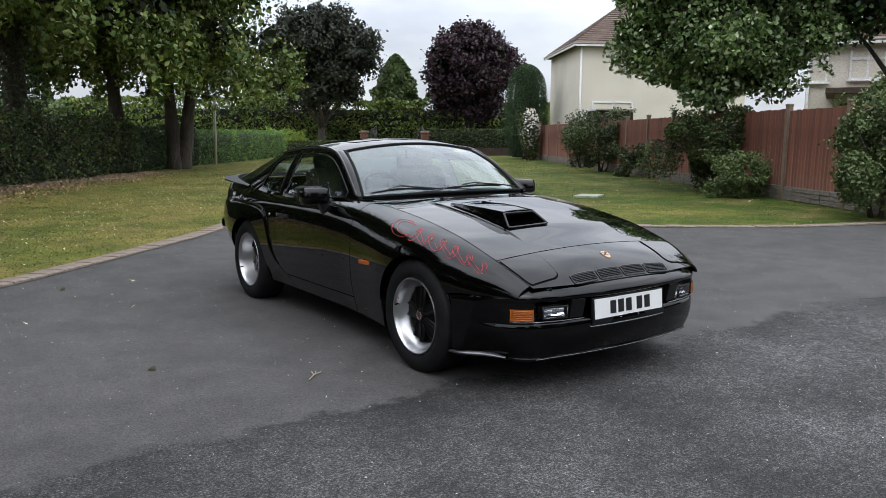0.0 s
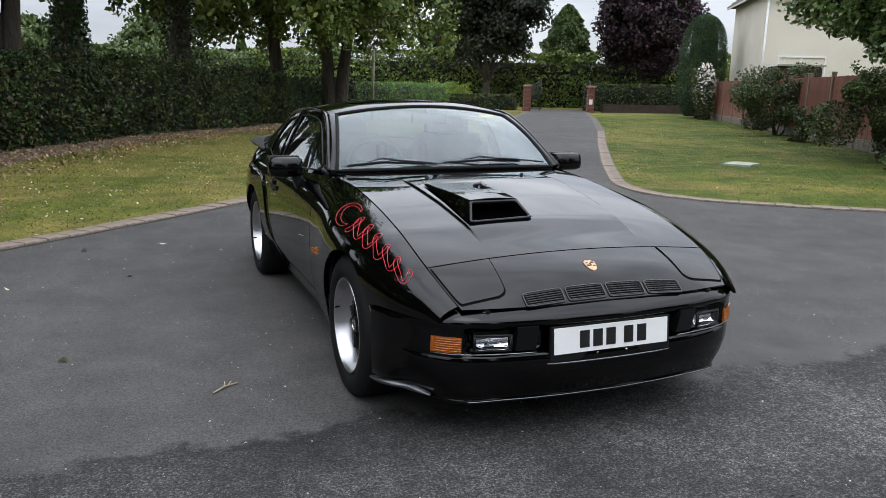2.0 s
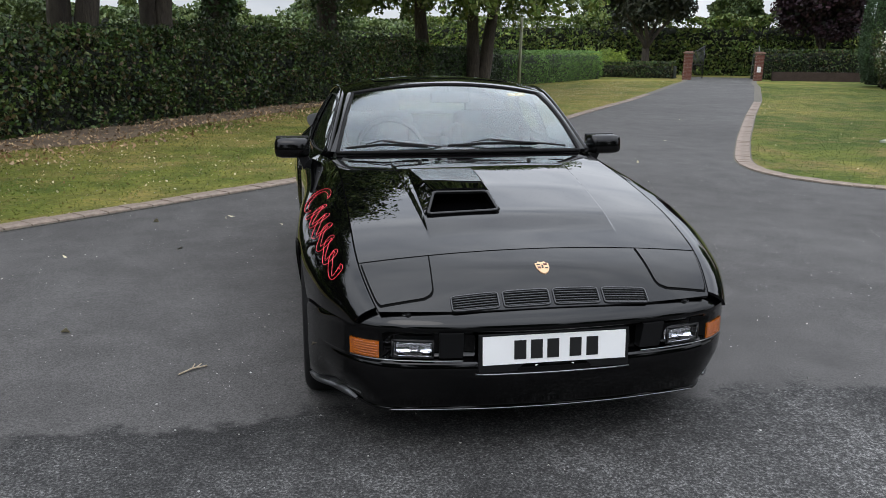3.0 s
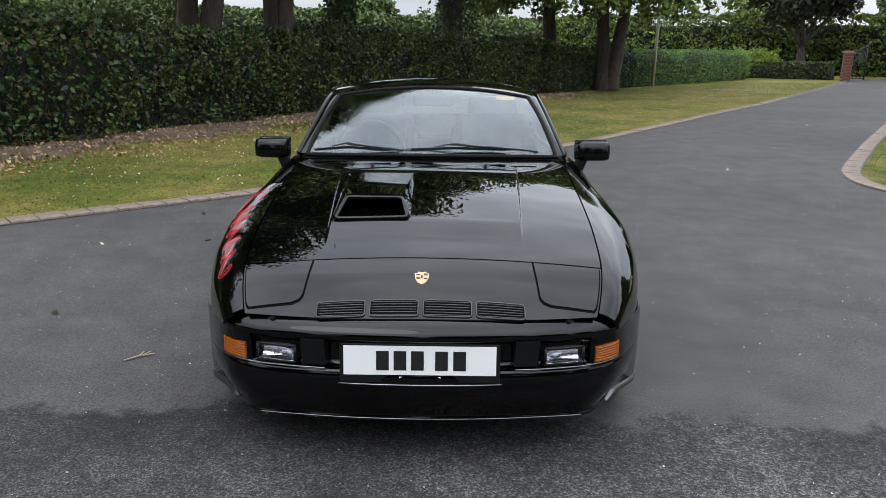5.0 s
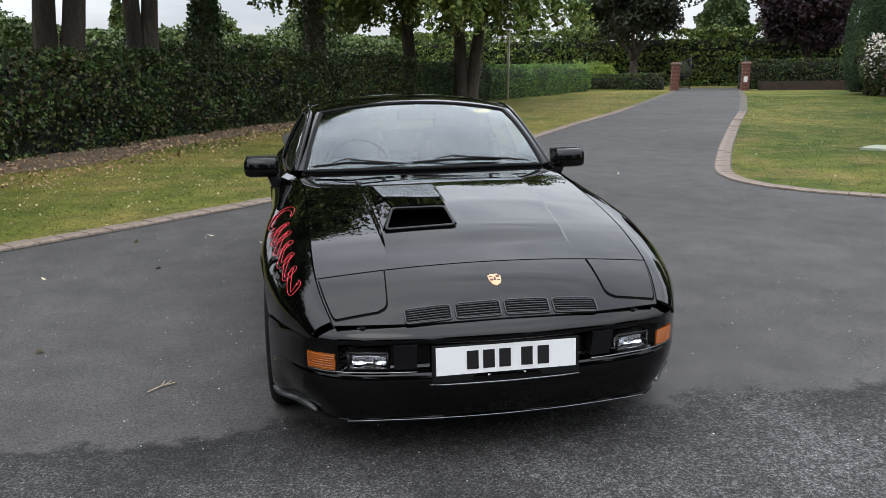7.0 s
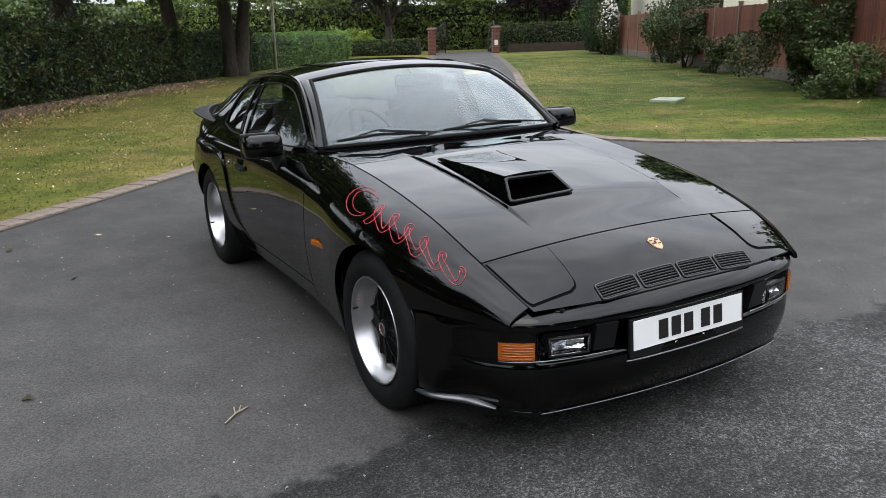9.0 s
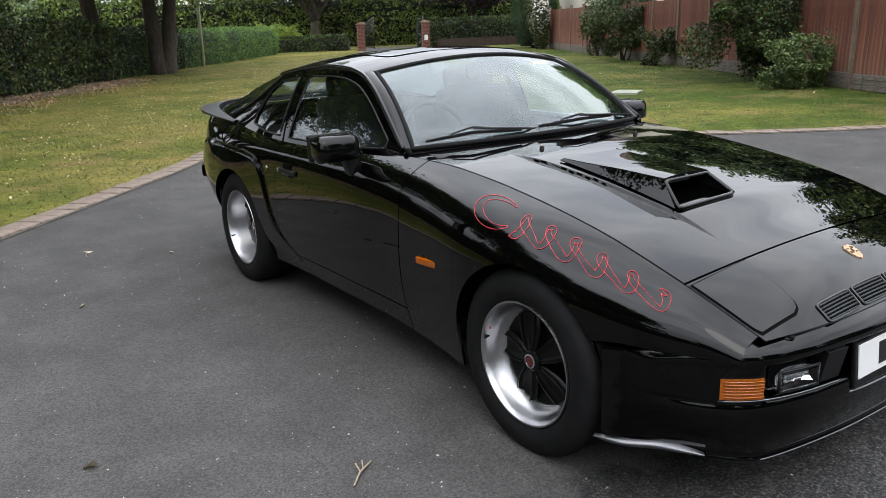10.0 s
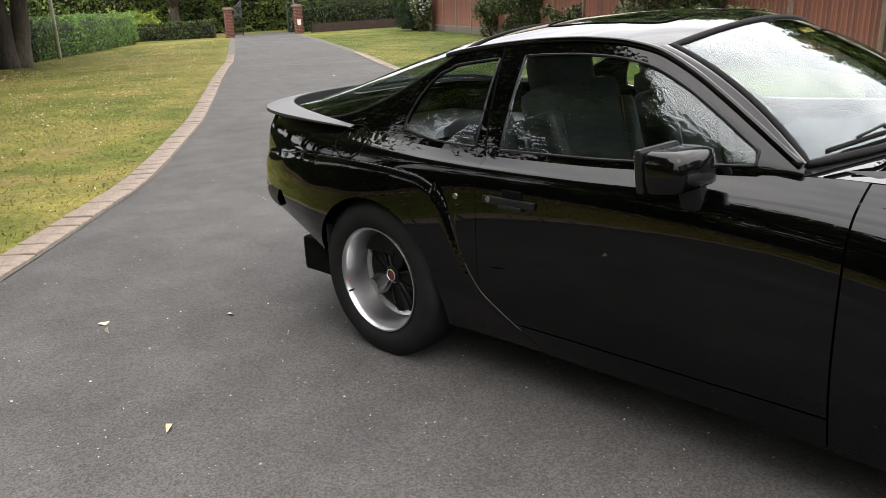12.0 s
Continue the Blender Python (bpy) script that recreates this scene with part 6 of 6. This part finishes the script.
    e = cab(1.755 + 0.04 * vs, vs)
    e[:, 0] = (e[:, 0] + 0.001) * sg
    tube("pillar_seam", e, 0.003, gapblack, car)


# windscreen
def screen(u, w):
    """u across -1..1, w from the cowl up to the header."""
    xb, xt = 0.645 * u, 0.532 * u
    yb, yt = 0.625 + 0.175 * u ** 2, 1.185 + 0.055 * u ** 2
    zb, zt = 0.900 - 0.022 * u ** 2, 1.206 - 0.052 * u ** 2
    bul = 0.035 * 4 * w * (1 - w)
    return np.stack([xb + (xt - xb) * w, yb + (yt - yb) * w - bul * 0.45, zb + (zt - zb) * w + bul * 0.75], -1)


uu, ww = np.meshgrid(np.linspace(-1, 1, 50), np.linspace(0, 1, 30), indexing="ij")
pane = sheet("windscreen", screen(uu, ww), screen_glass, car, 0.005, "slightly tinted windscreen")
pane.visible_shadow = False
rim_ = np.vstack([screen(np.linspace(-1, 1, 50), np.zeros(50)), screen(np.ones(30), np.linspace(0, 1, 30))[1:], screen(np.linspace(1, -1, 50), np.ones(50))[1:], screen(-np.ones(30), np.linspace(1, 0, 30))[1:-1]])
tube("windscreen_rubber", rim_, 0.011, rubber, pane, closed=True)
part("tax_disc", box_bm(0.10, 0.002, 0.030, 0, (0.40, 1.205, 1.148), None, pose(0, 0, 0, -58, 0, 0)), sticker, pane, "yellow paper sticker")
for sg in (-1, 1):
    w = np.linspace(0, 1, 30)
    inner = screen(np.ones(30), w)
    ysr = np.interp(w, [0, 1], [0.795, 1.262])
    outer = cab(ysr, np.ones(30))
    g = np.array([[inner[i] * (1 - q) + outer[i] * q + np.array([0, 0, 0.008 * 4 * q * (1 - q)]) for q in np.linspace(0, 1, 8)] for i in range(30)])
    g[..., 0] *= sg
    sheet("a_pillar", g if sg > 0 else g[:, ::-1], paint, car)

# scuttle between bonnet and windscreen
uu, ww = np.meshgrid(np.linspace(-1, 1, 50), np.linspace(0, 1, 6), indexing="ij")
fr = np.stack([uu * 0.66, cowl_y(uu * 0.66) - 0.03, bonnet_z(uu * 0.655, cowl_y(uu * 0.66) - 0.03) - 0.020], -1)
bk = screen(uu, 0 * uu) + np.array([0, 0.01, -0.006])
sheet("scuttle", fr + (bk - fr) * ww[..., None], satin, car)

# roof
roof_z = smooth_curve([1.10, 1.20, 1.32, 1.45, 1.60, 1.80, 1.95, 2.15, 2.4, 2.7, 3.0, 3.15], [1.180, 1.212, 1.234, 1.243, 1.243, 1.231, 1.212, 1.176, 1.112, 1.022, 0.928, 0.88], 0.04)


def upper(x, y):
    rx, rz = rail_x(y), rail_z(y)
    return roof_z(y) - (roof_z(y) - rz) * np.abs(x / rx) ** 2.4


u2, v2 = np.meshgrid(np.linspace(-1, 1, 60), np.linspace(0, 1, 40), indexing="ij")
yr = 1.190 + 0.068 * u2 ** 2 + (1.955 - 1.190 - 0.068 * u2 ** 2) * v2
xr = u2 * rail_x(yr)
sheet("roof", np.stack([xr, yr, upper(xr, yr)], -1), paint, car, 0.012)
# sunroof seam
loop = []
for a in np.linspace(0, 2 * np.pi, 80, endpoint=False):
    cx, cy = math.cos(a), math.sin(a)
    px, py = 0.40 * math.copysign(abs(cx) ** 0.25, cx), 1.58 + 0.24 * math.copysign(abs(cy) ** 0.25, cy)
    loop.append((px, py, float(upper(px, py)) + 0.0005))
tube("sunroof_seam", loop, 0.003, gapblack, car, closed=True)

# hatch glass that wraps round to both sides
ysh = np.linspace(1.995, 2.98, 60)
cols = []
for y in ysh:
    gl0 = float(glass_line(y))
    sd = cab(np.full(9, y), np.linspace(gl0, 1.0, 9))
    sd[:, 0] -= 0.003
    xs = np.linspace(-1, 1, 41)[1:-1] * (rail_x(y) - 0.003)
    top_ = np.stack([xs, np.full(39, y), upper(xs, np.full(39, y)) + 0.003 * (1 - np.abs(xs / rail_x(y)) ** 6)], -1)
    lf = sd * [-1, 1, 1]
    cols.append(np.vstack([lf, top_, sd[::-1]]))
hatch = np.array(cols)
pane = sheet("hatch_glass", hatch[::-1], glass, car, 0.004, "tinted wrap-round rear hatch glass")
pane.visible_shadow = False
for k in (0, -1):
    tube("hatch_seal", hatch[:, k] + np.array([0, 0, 0.001]), 0.006, rubber, pane)
tube("hatch_seal", hatch[0], 0.006, rubber, pane)

# tail: rear cap and deck
ys = np.array([3.13])
cap = side(ys, np.linspace(0, 5, 24)[None])[0]
rows = []
for f in np.linspace(1, -1, 25):
    bow = 0.08 * (1 - f * f)
    rows.append([(p[0] * f, p[1] + bow * (1 - 0.3 * abs(p[2] - 0.6)), p[2]) for p in cap])
sheet("tail_panel", np.array(rows), paint, car)
deck = []
for f in np.linspace(0, 1, 12):
    y = 2.92 + 0.28 * f
    w_ = np.interp(y, [2.92, 3.06, 3.13, 3.2], [0.66, 0.63, 0.60, 0.42])
    deck.append([(x, y - 0.02 * (x / w_) ** 2, 0.895 - 0.02 * f - 0.02 * (x / w_) ** 2) for x in np.linspace(-w_, w_, 20)])
sheet("rear_deck", np.array(deck), paint, car)
for sg in (-1, 1):
    g = []
    for y in np.linspace(2.90, 3.17, 10):
        x = float(np.interp(y, [2.90, 3.02, 3.11, 3.17], [0.782, 0.735, 0.690, 0.60]))
        g.append([(sg * (x + o), y + 0.012, z) for o, z in ((-0.02, 0.575), (0.022, 0.570), (0.030, 0.535), (0.022, 0.500), (-0.02, 0.495))])
    sheet("rear_bumper_end", np.array(g), satin, car)

# rubber tail spoiler
SP = [(-0.738, 2.44, 0.872), (-0.724, 2.60, 0.886), (-0.702, 2.75, 0.898), (-0.675, 2.89, 0.910), (-0.632, 2.985, 0.918), (-0.57, 3.06, 0.925), (-0.42, 3.11, 0.930), (-0.2, 3.13, 0.932), (0, 3.135, 0.932)]
spl = np.array(SP + [(-a, b2, c) for a, b2, c in SP[-2::-1]])
d = np.concatenate([[0], np.cumsum(np.linalg.norm(np.diff(spl, axis=0), axis=1))])
q = np.linspace(0, d[-1], 90)
spl = np.stack([np.interp(q, d, spl[:, i]) for i in range(3)], -1)
k9 = np.exp(-0.5 * (np.arange(-6, 7) / 2.5) ** 2)
k9 /= k9.sum()
spl = np.stack([np.convolve(np.pad(spl[:, i], 6, mode="reflect", reflect_type="odd"), k9, mode="valid") for i in range(3)], -1)
t_ = np.gradient(spl, axis=0)
t_ /= np.linalg.norm(t_, axis=1, keepdims=True)
nin = np.stack([t_[:, 1] * -1, t_[:, 0], 0 * t_[:, 0]], -1)
taper = np.clip(np.minimum(q, q[-1] - q) / 0.60, 0.05, 1)
rows = []
for i in range(90):
    p, nn, tp = spl[i], nin[i], taper[i]
    sec = [(0.010, -0.042), (0.001, -0.008), (0.0, 0.004), (0.004, 0.009), (0.012, 0.008), (0.05, 0.001), (0.125, -0.016), (0.125, -0.036), (0.05, -0.050), (0.010, -0.042)]
    rows.append([p + nn * a * (0.15 + 0.85 * tp) + np.array([0, 0, 0.8 * b2 * (0.25 + 0.75 * tp)]) for a, b2 in sec])
g = np.array(rows)
spoiler_rubber = mat("polyurethane_black", (0.022, 0.022, 0.023), 0.40)
spoiler = sheet("tail_spoiler", g, spoiler_rubber, car, 0.0, "matt black rubber tail spoiler")
spoiler.data.set_sharp_from_angle(angle=radians(30))

mirror_black = mat("mirror_housing_black", (0.002, 0.002, 0.002), 0.10, 0.0, Specular_IOR_Level=0.32)
# mirrors
for sg in (-1, 1):
    mir = empty("door_mirror")
    mir.parent = car
    bm = box_bm(0.182, 0.125, 0.118, 0.034, (0.872 * sg, 1.030, 0.881), None, pose(0, 0, 0, -6, 0, 5 * sg))
    for v_ in bm.verts:
        f = np.clip((1.09 - v_.co.y) / 0.125, 0, 1)
        v_.co.z = 0.881 + (v_.co.z - 0.881) * (1 - 0.16 * f)
    ob = part("housing", bm, mirror_black, mir, "", True)
    ob.data.set_sharp_from_angle(angle=radians(75))
    part("housing_rim", box_bm(0.176, 0.022, 0.112, 0.010, (0.872 * sg, 1.088, 0.882), None, pose(0, 0, 0, -6, 0, 5 * sg)), satin, mir)
    part("mirror_glass", box_bm(0.155, 0.003, 0.08, 0.006, (0.872 * sg, 1.0985, 0.883), None, pose(0, 0, 0, -6, 0, 5 * sg)), chrome, mir)
    bm = box_bm(0.055, 0.060, 0.115, 0.014, (0.806 * sg, 1.022, 0.806), None, pose(0, 0, 0, 0, 22 * sg, 0))
    part("stalk", bm, satin, mir)

# door handles, key locks, side markers, fuel flap
for sg in (-1, 1):
    hx = 0.834
    hd = empty("door_handle")
    hd.parent = car
    part("recess", box_bm(0.010, 0.075, 0.036, 0.004, ((hx - 0.001) * sg, 1.60, 0.726)), gapblack, hd)
    part("bezel", box_bm(0.014, 0.205, 0.026, 0.006, ((hx + 0.002) * sg, 1.612, 0.705)), satin, hd)
    part("pull", box_bm(0.020, 0.090, 0.014, 0.005, ((hx + 0.006) * sg, 1.600, 0.690)), satin, hd)
    for yk, zk in ((1.690, 0.706), (1.834, 0.697)):
        bm = bmesh.new()
        bmesh.ops.create_cone(bm, cap_ends=True, segments=16, radius1=0.011, radius2=0.009, depth=0.008, matrix=Matrix.Translation(((0.840 if yk < 1.8 else 0.838) * sg, yk, zk)) @ pose(0, 0, 0, 0, 90 * sg, 0))
        part("key_lock", bm, glint_lock_metal, hd if yk < 1.8 else car)
    p = side(np.array([0.425]), s_at_height([0.425], [0.535])[:, None])[0, 0]
    part("side_marker", box_bm(0.016, 0.122, 0.026, 0.006, ((p[0] + 0.002) * sg, 0.425, 0.535), None, pose(0, 0, 0, 0, 0, -6 * sg)), amber, car, "amber side repeater")
ring = []
for a in np.linspace(0, 2 * np.pi, 40, endpoint=False):
    yq, zq = 2.40 + 0.085 * math.cos(a), 0.822 + 0.055 * math.sin(a)
    yq2 = np.array([yq])
    p = side(yq2, s_at_height(yq2, [zq])[:, None])[0, 0]
    ring.append((-(p[0] + 0.0005), yq, zq))
tube("fuel_flap_seam", ring, 0.0028, gapblack, car, closed=True)


# mudflaps, underbody
for sg in (-1, 1):
    part("mud_flap", box_bm(0.15, 0.014, 0.25, 0.005, (0.765 * sg, 2.545, 0.435)), rubber, car)
part("underbody", box_bm(1.30, 3.55, 0.16, 0.02, (0, 1.22, 0.235)), underblack, car)

# wheels
def make_wheel(deep=0.0):
    """deep: how much further in the spokes sit behind the rim lip."""
    wheel = empty("wheel")
    R = TYRE_R
    lathe("tyre", [(0.195, -0.09), (0.205, -0.098), (0.250, -0.108), (0.282, -0.102), (R - 0.006, -0.086), (R, -0.068), (R, 0.068), (R - 0.006, 0.086), (0.282, 0.102), (0.250, 0.108), (0.222, 0.104), (0.206, 0.090)], rubber, wheel, 64)
    lathe("rim", [(0.204, 0.088), (0.2075, 0.094), (0.205, 0.100), (0.200, 0.099), (0.195, 0.090), (0.191, 0.080), (0.186, 0.060 - 0.4 * deep), (0.172, 0.036 - deep), (0.156, 0.026 - deep), (0.152, 0.005 - deep), (0.19, -0.08)], rim_metal, wheel, 64, "polished alloy rim")
    lathe("dish", [(0.160, 0.029 - deep), (0.155, 0.020 - deep), (0.10, 0.008 - deep), (0.0, 0.008 - deep)], rim_black, wheel, 48)
    for k in range(5):
        a0 = 2 * math.pi * k / 5 + 0.3
        rows = []
        for f in np.linspace(0, 1, 12):
            r = 0.030 + 0.124 * f
            half = 0.017 + 0.026 * math.sin(min(1.0, f * 1.05) * math.pi * 0.62)
            row = []
            for s_ in np.linspace(-1, 1, 9):
                hgt = 0.040 + 0.010 * (1 - f) - 0.008 * f + 0.010 * (abs(s_) > 0.6) - 0.004 * (1 - s_ * s_) - (0.020 if abs(s_) == 1 else 0)
                ca, sa = math.cos(a0), math.sin(a0)
                row.append((hgt - deep, r * ca - half * s_ * sa, r * sa + half * s_ * ca))
            rows.append(row)
        sheet("spoke", np.array(rows), rim_black, wheel)
        for s_ in (-0.80, 0.80):
            pts = []
            for f in np.linspace(0.12, 1, 10):
                r = 0.030 + 0.124 * f
                half = 0.017 + 0.026 * math.sin(min(1.0, f * 1.05) * math.pi * 0.62)
                pts.append((0.0515 - deep + 0.010 * (1 - f) - 0.008 * f, r * math.cos(a0) - half * s_ * math.sin(a0), r * math.sin(a0) + half * s_ * math.cos(a0)))
            tube("spoke_edge", pts, 0.0014, satin, wheel)
    cap_ = lathe("hub_cap", [(0.036, 0.044 - deep), (0.035, 0.056 - deep), (0.028, 0.062 - deep), (0.0, 0.063 - deep)], rim_black, wheel, 28)
    lathe("cap_ring", [(0.024, 0.0615 - deep), (0.024, 0.065 - deep), (0.019, 0.066 - deep), (0.018, 0.0625 - deep)], chrome, cap_, 24)
    lathe("cap_badge", [(0.017, 0.062 - deep), (0.016, 0.0645 - deep), (0.0, 0.0650 - deep)], cap_red, cap_, 20)
    tube("valve", [(0.075, 0.19, 0.035), (0.100, 0.183, 0.034)], 0.004, rubber, wheel)
    part("rim_mark", box_bm(0.003, 0.022, 0.009, 0, (0.078, 0.197, 0.0), None, pose(0, 0, 0, 0, 0, 20)), red_line, wheel)
    return wheel


proto = make_wheel()
proto.parent = car
proto.matrix_basis = pose(-0.738, WHEEL_Y[0], HUB_Z, 0, 0, 180) @ pose(0, 0, 0, 160, 0, 0)
copy_thing(proto, pose(0.738, WHEEL_Y[0], HUB_Z) @ pose(0, 0, 0, 40, 0, 0))
rear = make_wheel(0.040)
rear.parent = car
rear.matrix_basis = pose(-0.742, WHEEL_Y[1], HUB_Z, 0, 0, 180) @ pose(0, 0, 0, 195, 0, 0)
copy_thing(rear, pose(0.742, WHEEL_Y[1], HUB_Z) @ pose(0, 0, 0, 80, 0, 0))

# wipers: one blade and arm each
for pts in ([(-0.60, 0.775, 0.905), (-0.42, 0.70, 0.930), (-0.20, 0.655, 0.922)], [(-0.10, 0.660, 0.925), (0.12, 0.645, 0.937), (0.38, 0.70, 0.925)]):
    wip = empty("wiper")
    wip.parent = car
    p = np.array(pts)
    f = np.linspace(0, 2, 16)
    blade = np.stack([np.interp(f, [0, 1, 2], p[:, i]) for i in range(3)], -1)
    tube("blade", blade, 0.0045, rubber, wip, squash=1.6)
    tube("arm", [p[2] + [0.16, 0.02, -0.012], p[2] + [0.02, 0.0, 0.004], p[1] + [0, -0.004, 0.016]], 0.005, satin, wip)
    tube("yoke", [blade[4] + [0, 0, 0.010], p[1] + [0, 0, 0.022], blade[11] + [0, 0, 0.010]], 0.0038, satin, wip)

# red outline flourish, as plain looped ribbons along the fender
def on_fender(y, c, sg):
    """A point c metres down the flank from the middle of the flourish."""
    p = side(np.array([y]), np.array([[1.45 + c * 9.5]]))[0, 0]
    return (sg * (p[0] + 0.0012), p[1], p[2] + 0.0012)


script = empty("fender_script")
script.parent = car
script["label"] = "red outlined flourish drawn as plain loops"


def ribbon(cy_, cc_, half):
    """The closed outline of a band along a line on the fender."""
    ty, tc = np.gradient(cy_), np.gradient(cc_)
    ll = np.hypot(ty, tc) + 1e-9
    oy, oc = -half * tc / ll, half * ty / ll
    py = np.concatenate([cy_ + oy, (cy_ - oy)[::-1]])
    pc = np.concatenate([cc_ + oc, (cc_ - oc)[::-1]])
    tube("outline", [on_fender(a_, b_, -1) for a_, b_ in zip(py, pc)], 0.0009, red_line, script, closed=True, sides=4)


# a large open crescent, then a slanted band of smaller loops
th = np.linspace(radians(40), radians(310), 90)
ribbon(0.125 + 0.092 * -np.cos(th) - 0.02 * np.sin(th), -0.014 + 0.060 * np.sin(th), 0.017 * np.sin(np.linspace(0.2, 2.95, 90)))
tt = np.linspace(0, 1, 420)
ph = 2 * np.pi * 5.5 * tt
ribbon(0.035 - 0.56 * tt - 0.034 * np.sin(ph + 0.9), 0.000 + 0.040 * np.cos(ph) + 0.008 * np.sin(2 * ph), 0.0115 + 0.003 * np.sin(1.7 * ph))

# ---- cabin inside ----
part("cabin_floor", box_bm(1.36, 2.2, 0.03, 0, (0, 1.75, 0.34)), underblack, car)
for sg in (-1, 1):
    part("door_card", box_bm(0.03, 2.1, 0.44, 0.01, (0.735 * sg, 1.62, 0.60)), leather, car)
bm = box_bm(1.34, 0.42, 0.22, 0.05, (0, 0.80, 0.755))
part("dashboard", bm, leather, car, "", True)
part("binnacle", box_bm(0.36, 0.20, 0.09, 0.03, (-0.34, 0.90, 0.875)), leather, car, "", True)
part("firewall", box_bm(1.3, 0.04, 0.55, 0, (0, 0.62, 0.56)), underblack, car)
part("load_floor", box_bm(1.16, 0.95, 0.03, 0, (0, 2.72, 0.72)), leather, car)
part("rear_bulkhead", box_bm(1.2, 0.05, 0.5, 0, (0, 2.22, 0.56)), leather, car)
sw = [( -0.34 + 0.185 * math.cos(a), 1.06 + 0.185 * math.sin(a) * 0.40, 0.845 + 0.185 * math.sin(a) * 0.92) for a in np.linspace(0, 2 * np.pi, 40, endpoint=False)]
wheel_rim = tube("steering_wheel", sw, 0.014, leather, car, closed=True, sides=8)
tube("spoke", [(-0.51, 1.06, 0.845), (-0.34, 1.035, 0.84), (-0.17, 1.06, 0.845)], 0.014, leather, wheel_rim)
tube("column", [(-0.34, 1.045, 0.84), (-0.34, 0.85, 0.80)], 0.03, leather, wheel_rim)


def seat(x, y, k, head):
    s = empty("seat")
    s.parent = car
    part("cushion", box_bm(0.48 * k, 0.50 * k, 0.16, 0.05, (x, y, 0.47)), cloth, s, "", True)
    part("backrest", box_bm(0.46 * k, 0.13, 0.50 * k, 0.05, (x, y + 0.30 * k, 0.48 + 0.30 * k), None, pose(0, 0, 0, -16, 0, 0)), cloth, s, "", True)
    if head:
        part("headrest", box_bm(0.30, 0.10, 0.19, 0.045, (x, y + 0.395 * k, 1.035), None, pose(0, 0, 0, -12, 0, 0)), cloth, s, "", True)
    for q in (-1, 1):
        part("bolster", box_bm(0.07, 0.15, 0.42 * k, 0.03, (x + 0.22 * k * q, y + 0.27 * k, 0.46 + 0.28 * k), None, pose(0, 0, 0, -16, 0, 0)), leather, s, "", True)
        e = [(x + 0.185 * k * q, y + 0.19 * k + 0.30 * k * f * 0.27, 0.52 + 0.44 * k * f) for f in np.linspace(0, 1, 6)]
        tube("piping", e, 0.0022, cap_red, s)


seat(-0.36, 1.35, 1.0, True)
seat(0.36, 1.35, 1.0, True)
seat(-0.31, 1.93, 0.72, False)
seat(0.31, 1.93, 0.72, False)
mirror_in = part("interior_mirror", box_bm(0.22, 0.025, 0.06, 0.012, (0, 1.14, 1.135)), satin, car, "", True)
tube("mirror_stem", [(0, 1.14, 1.14), (0, 1.20, 1.195)], 0.008, satin, mirror_in)


# ---- single bricks of the kerbs ----
pm = None
for kb, bed, nn, d0, count in ((kerb_left, bed_l, nl, None, 190), (kerb_right, bed_r, nr, None, 150)):
    seg = np.linalg.norm(np.diff(bed, axis=0), axis=1)
    d = np.concatenate([[0], np.cumsum(seg)])
    near = np.argmin(np.hypot(bed[:, 0] - (-1.2 if kb is kerb_left else 4.6), bed[:, 1] - 5.0))
    start = d[near] - (22.0 if kb is kerb_left else 16.0)
    rr = random.Random(4)
    for i in range(count):
        q = start + 0.212 * i
        if q < 0 or q > d[-1]:
            continue
        x, y = np.interp(q, d, bed[:, 0]), np.interp(q, d, bed[:, 1])
        nx, ny = np.interp(q, d, nn[:, 0]), np.interp(q, d, nn[:, 1])
        if pm is None:
            b0 = part("brick", box_bm(0.203, 0.205, 0.06, 0.008), paver, kb)
            pm = b0.data
        else:
            b0 = new("brick", pm)
            b0.parent = kb
        ang = math.degrees(math.atan2(ny, nx)) - 90
        b0.matrix_basis = pose(x + nx * 0.11, y + ny * 0.11, float(rise(x, y)) + 0.0 + rr.uniform(-0.004, 0.004), rr.uniform(-1.2, 1.2), rr.uniform(-1.2, 1.2), ang + rr.uniform(-1.5, 1.5))
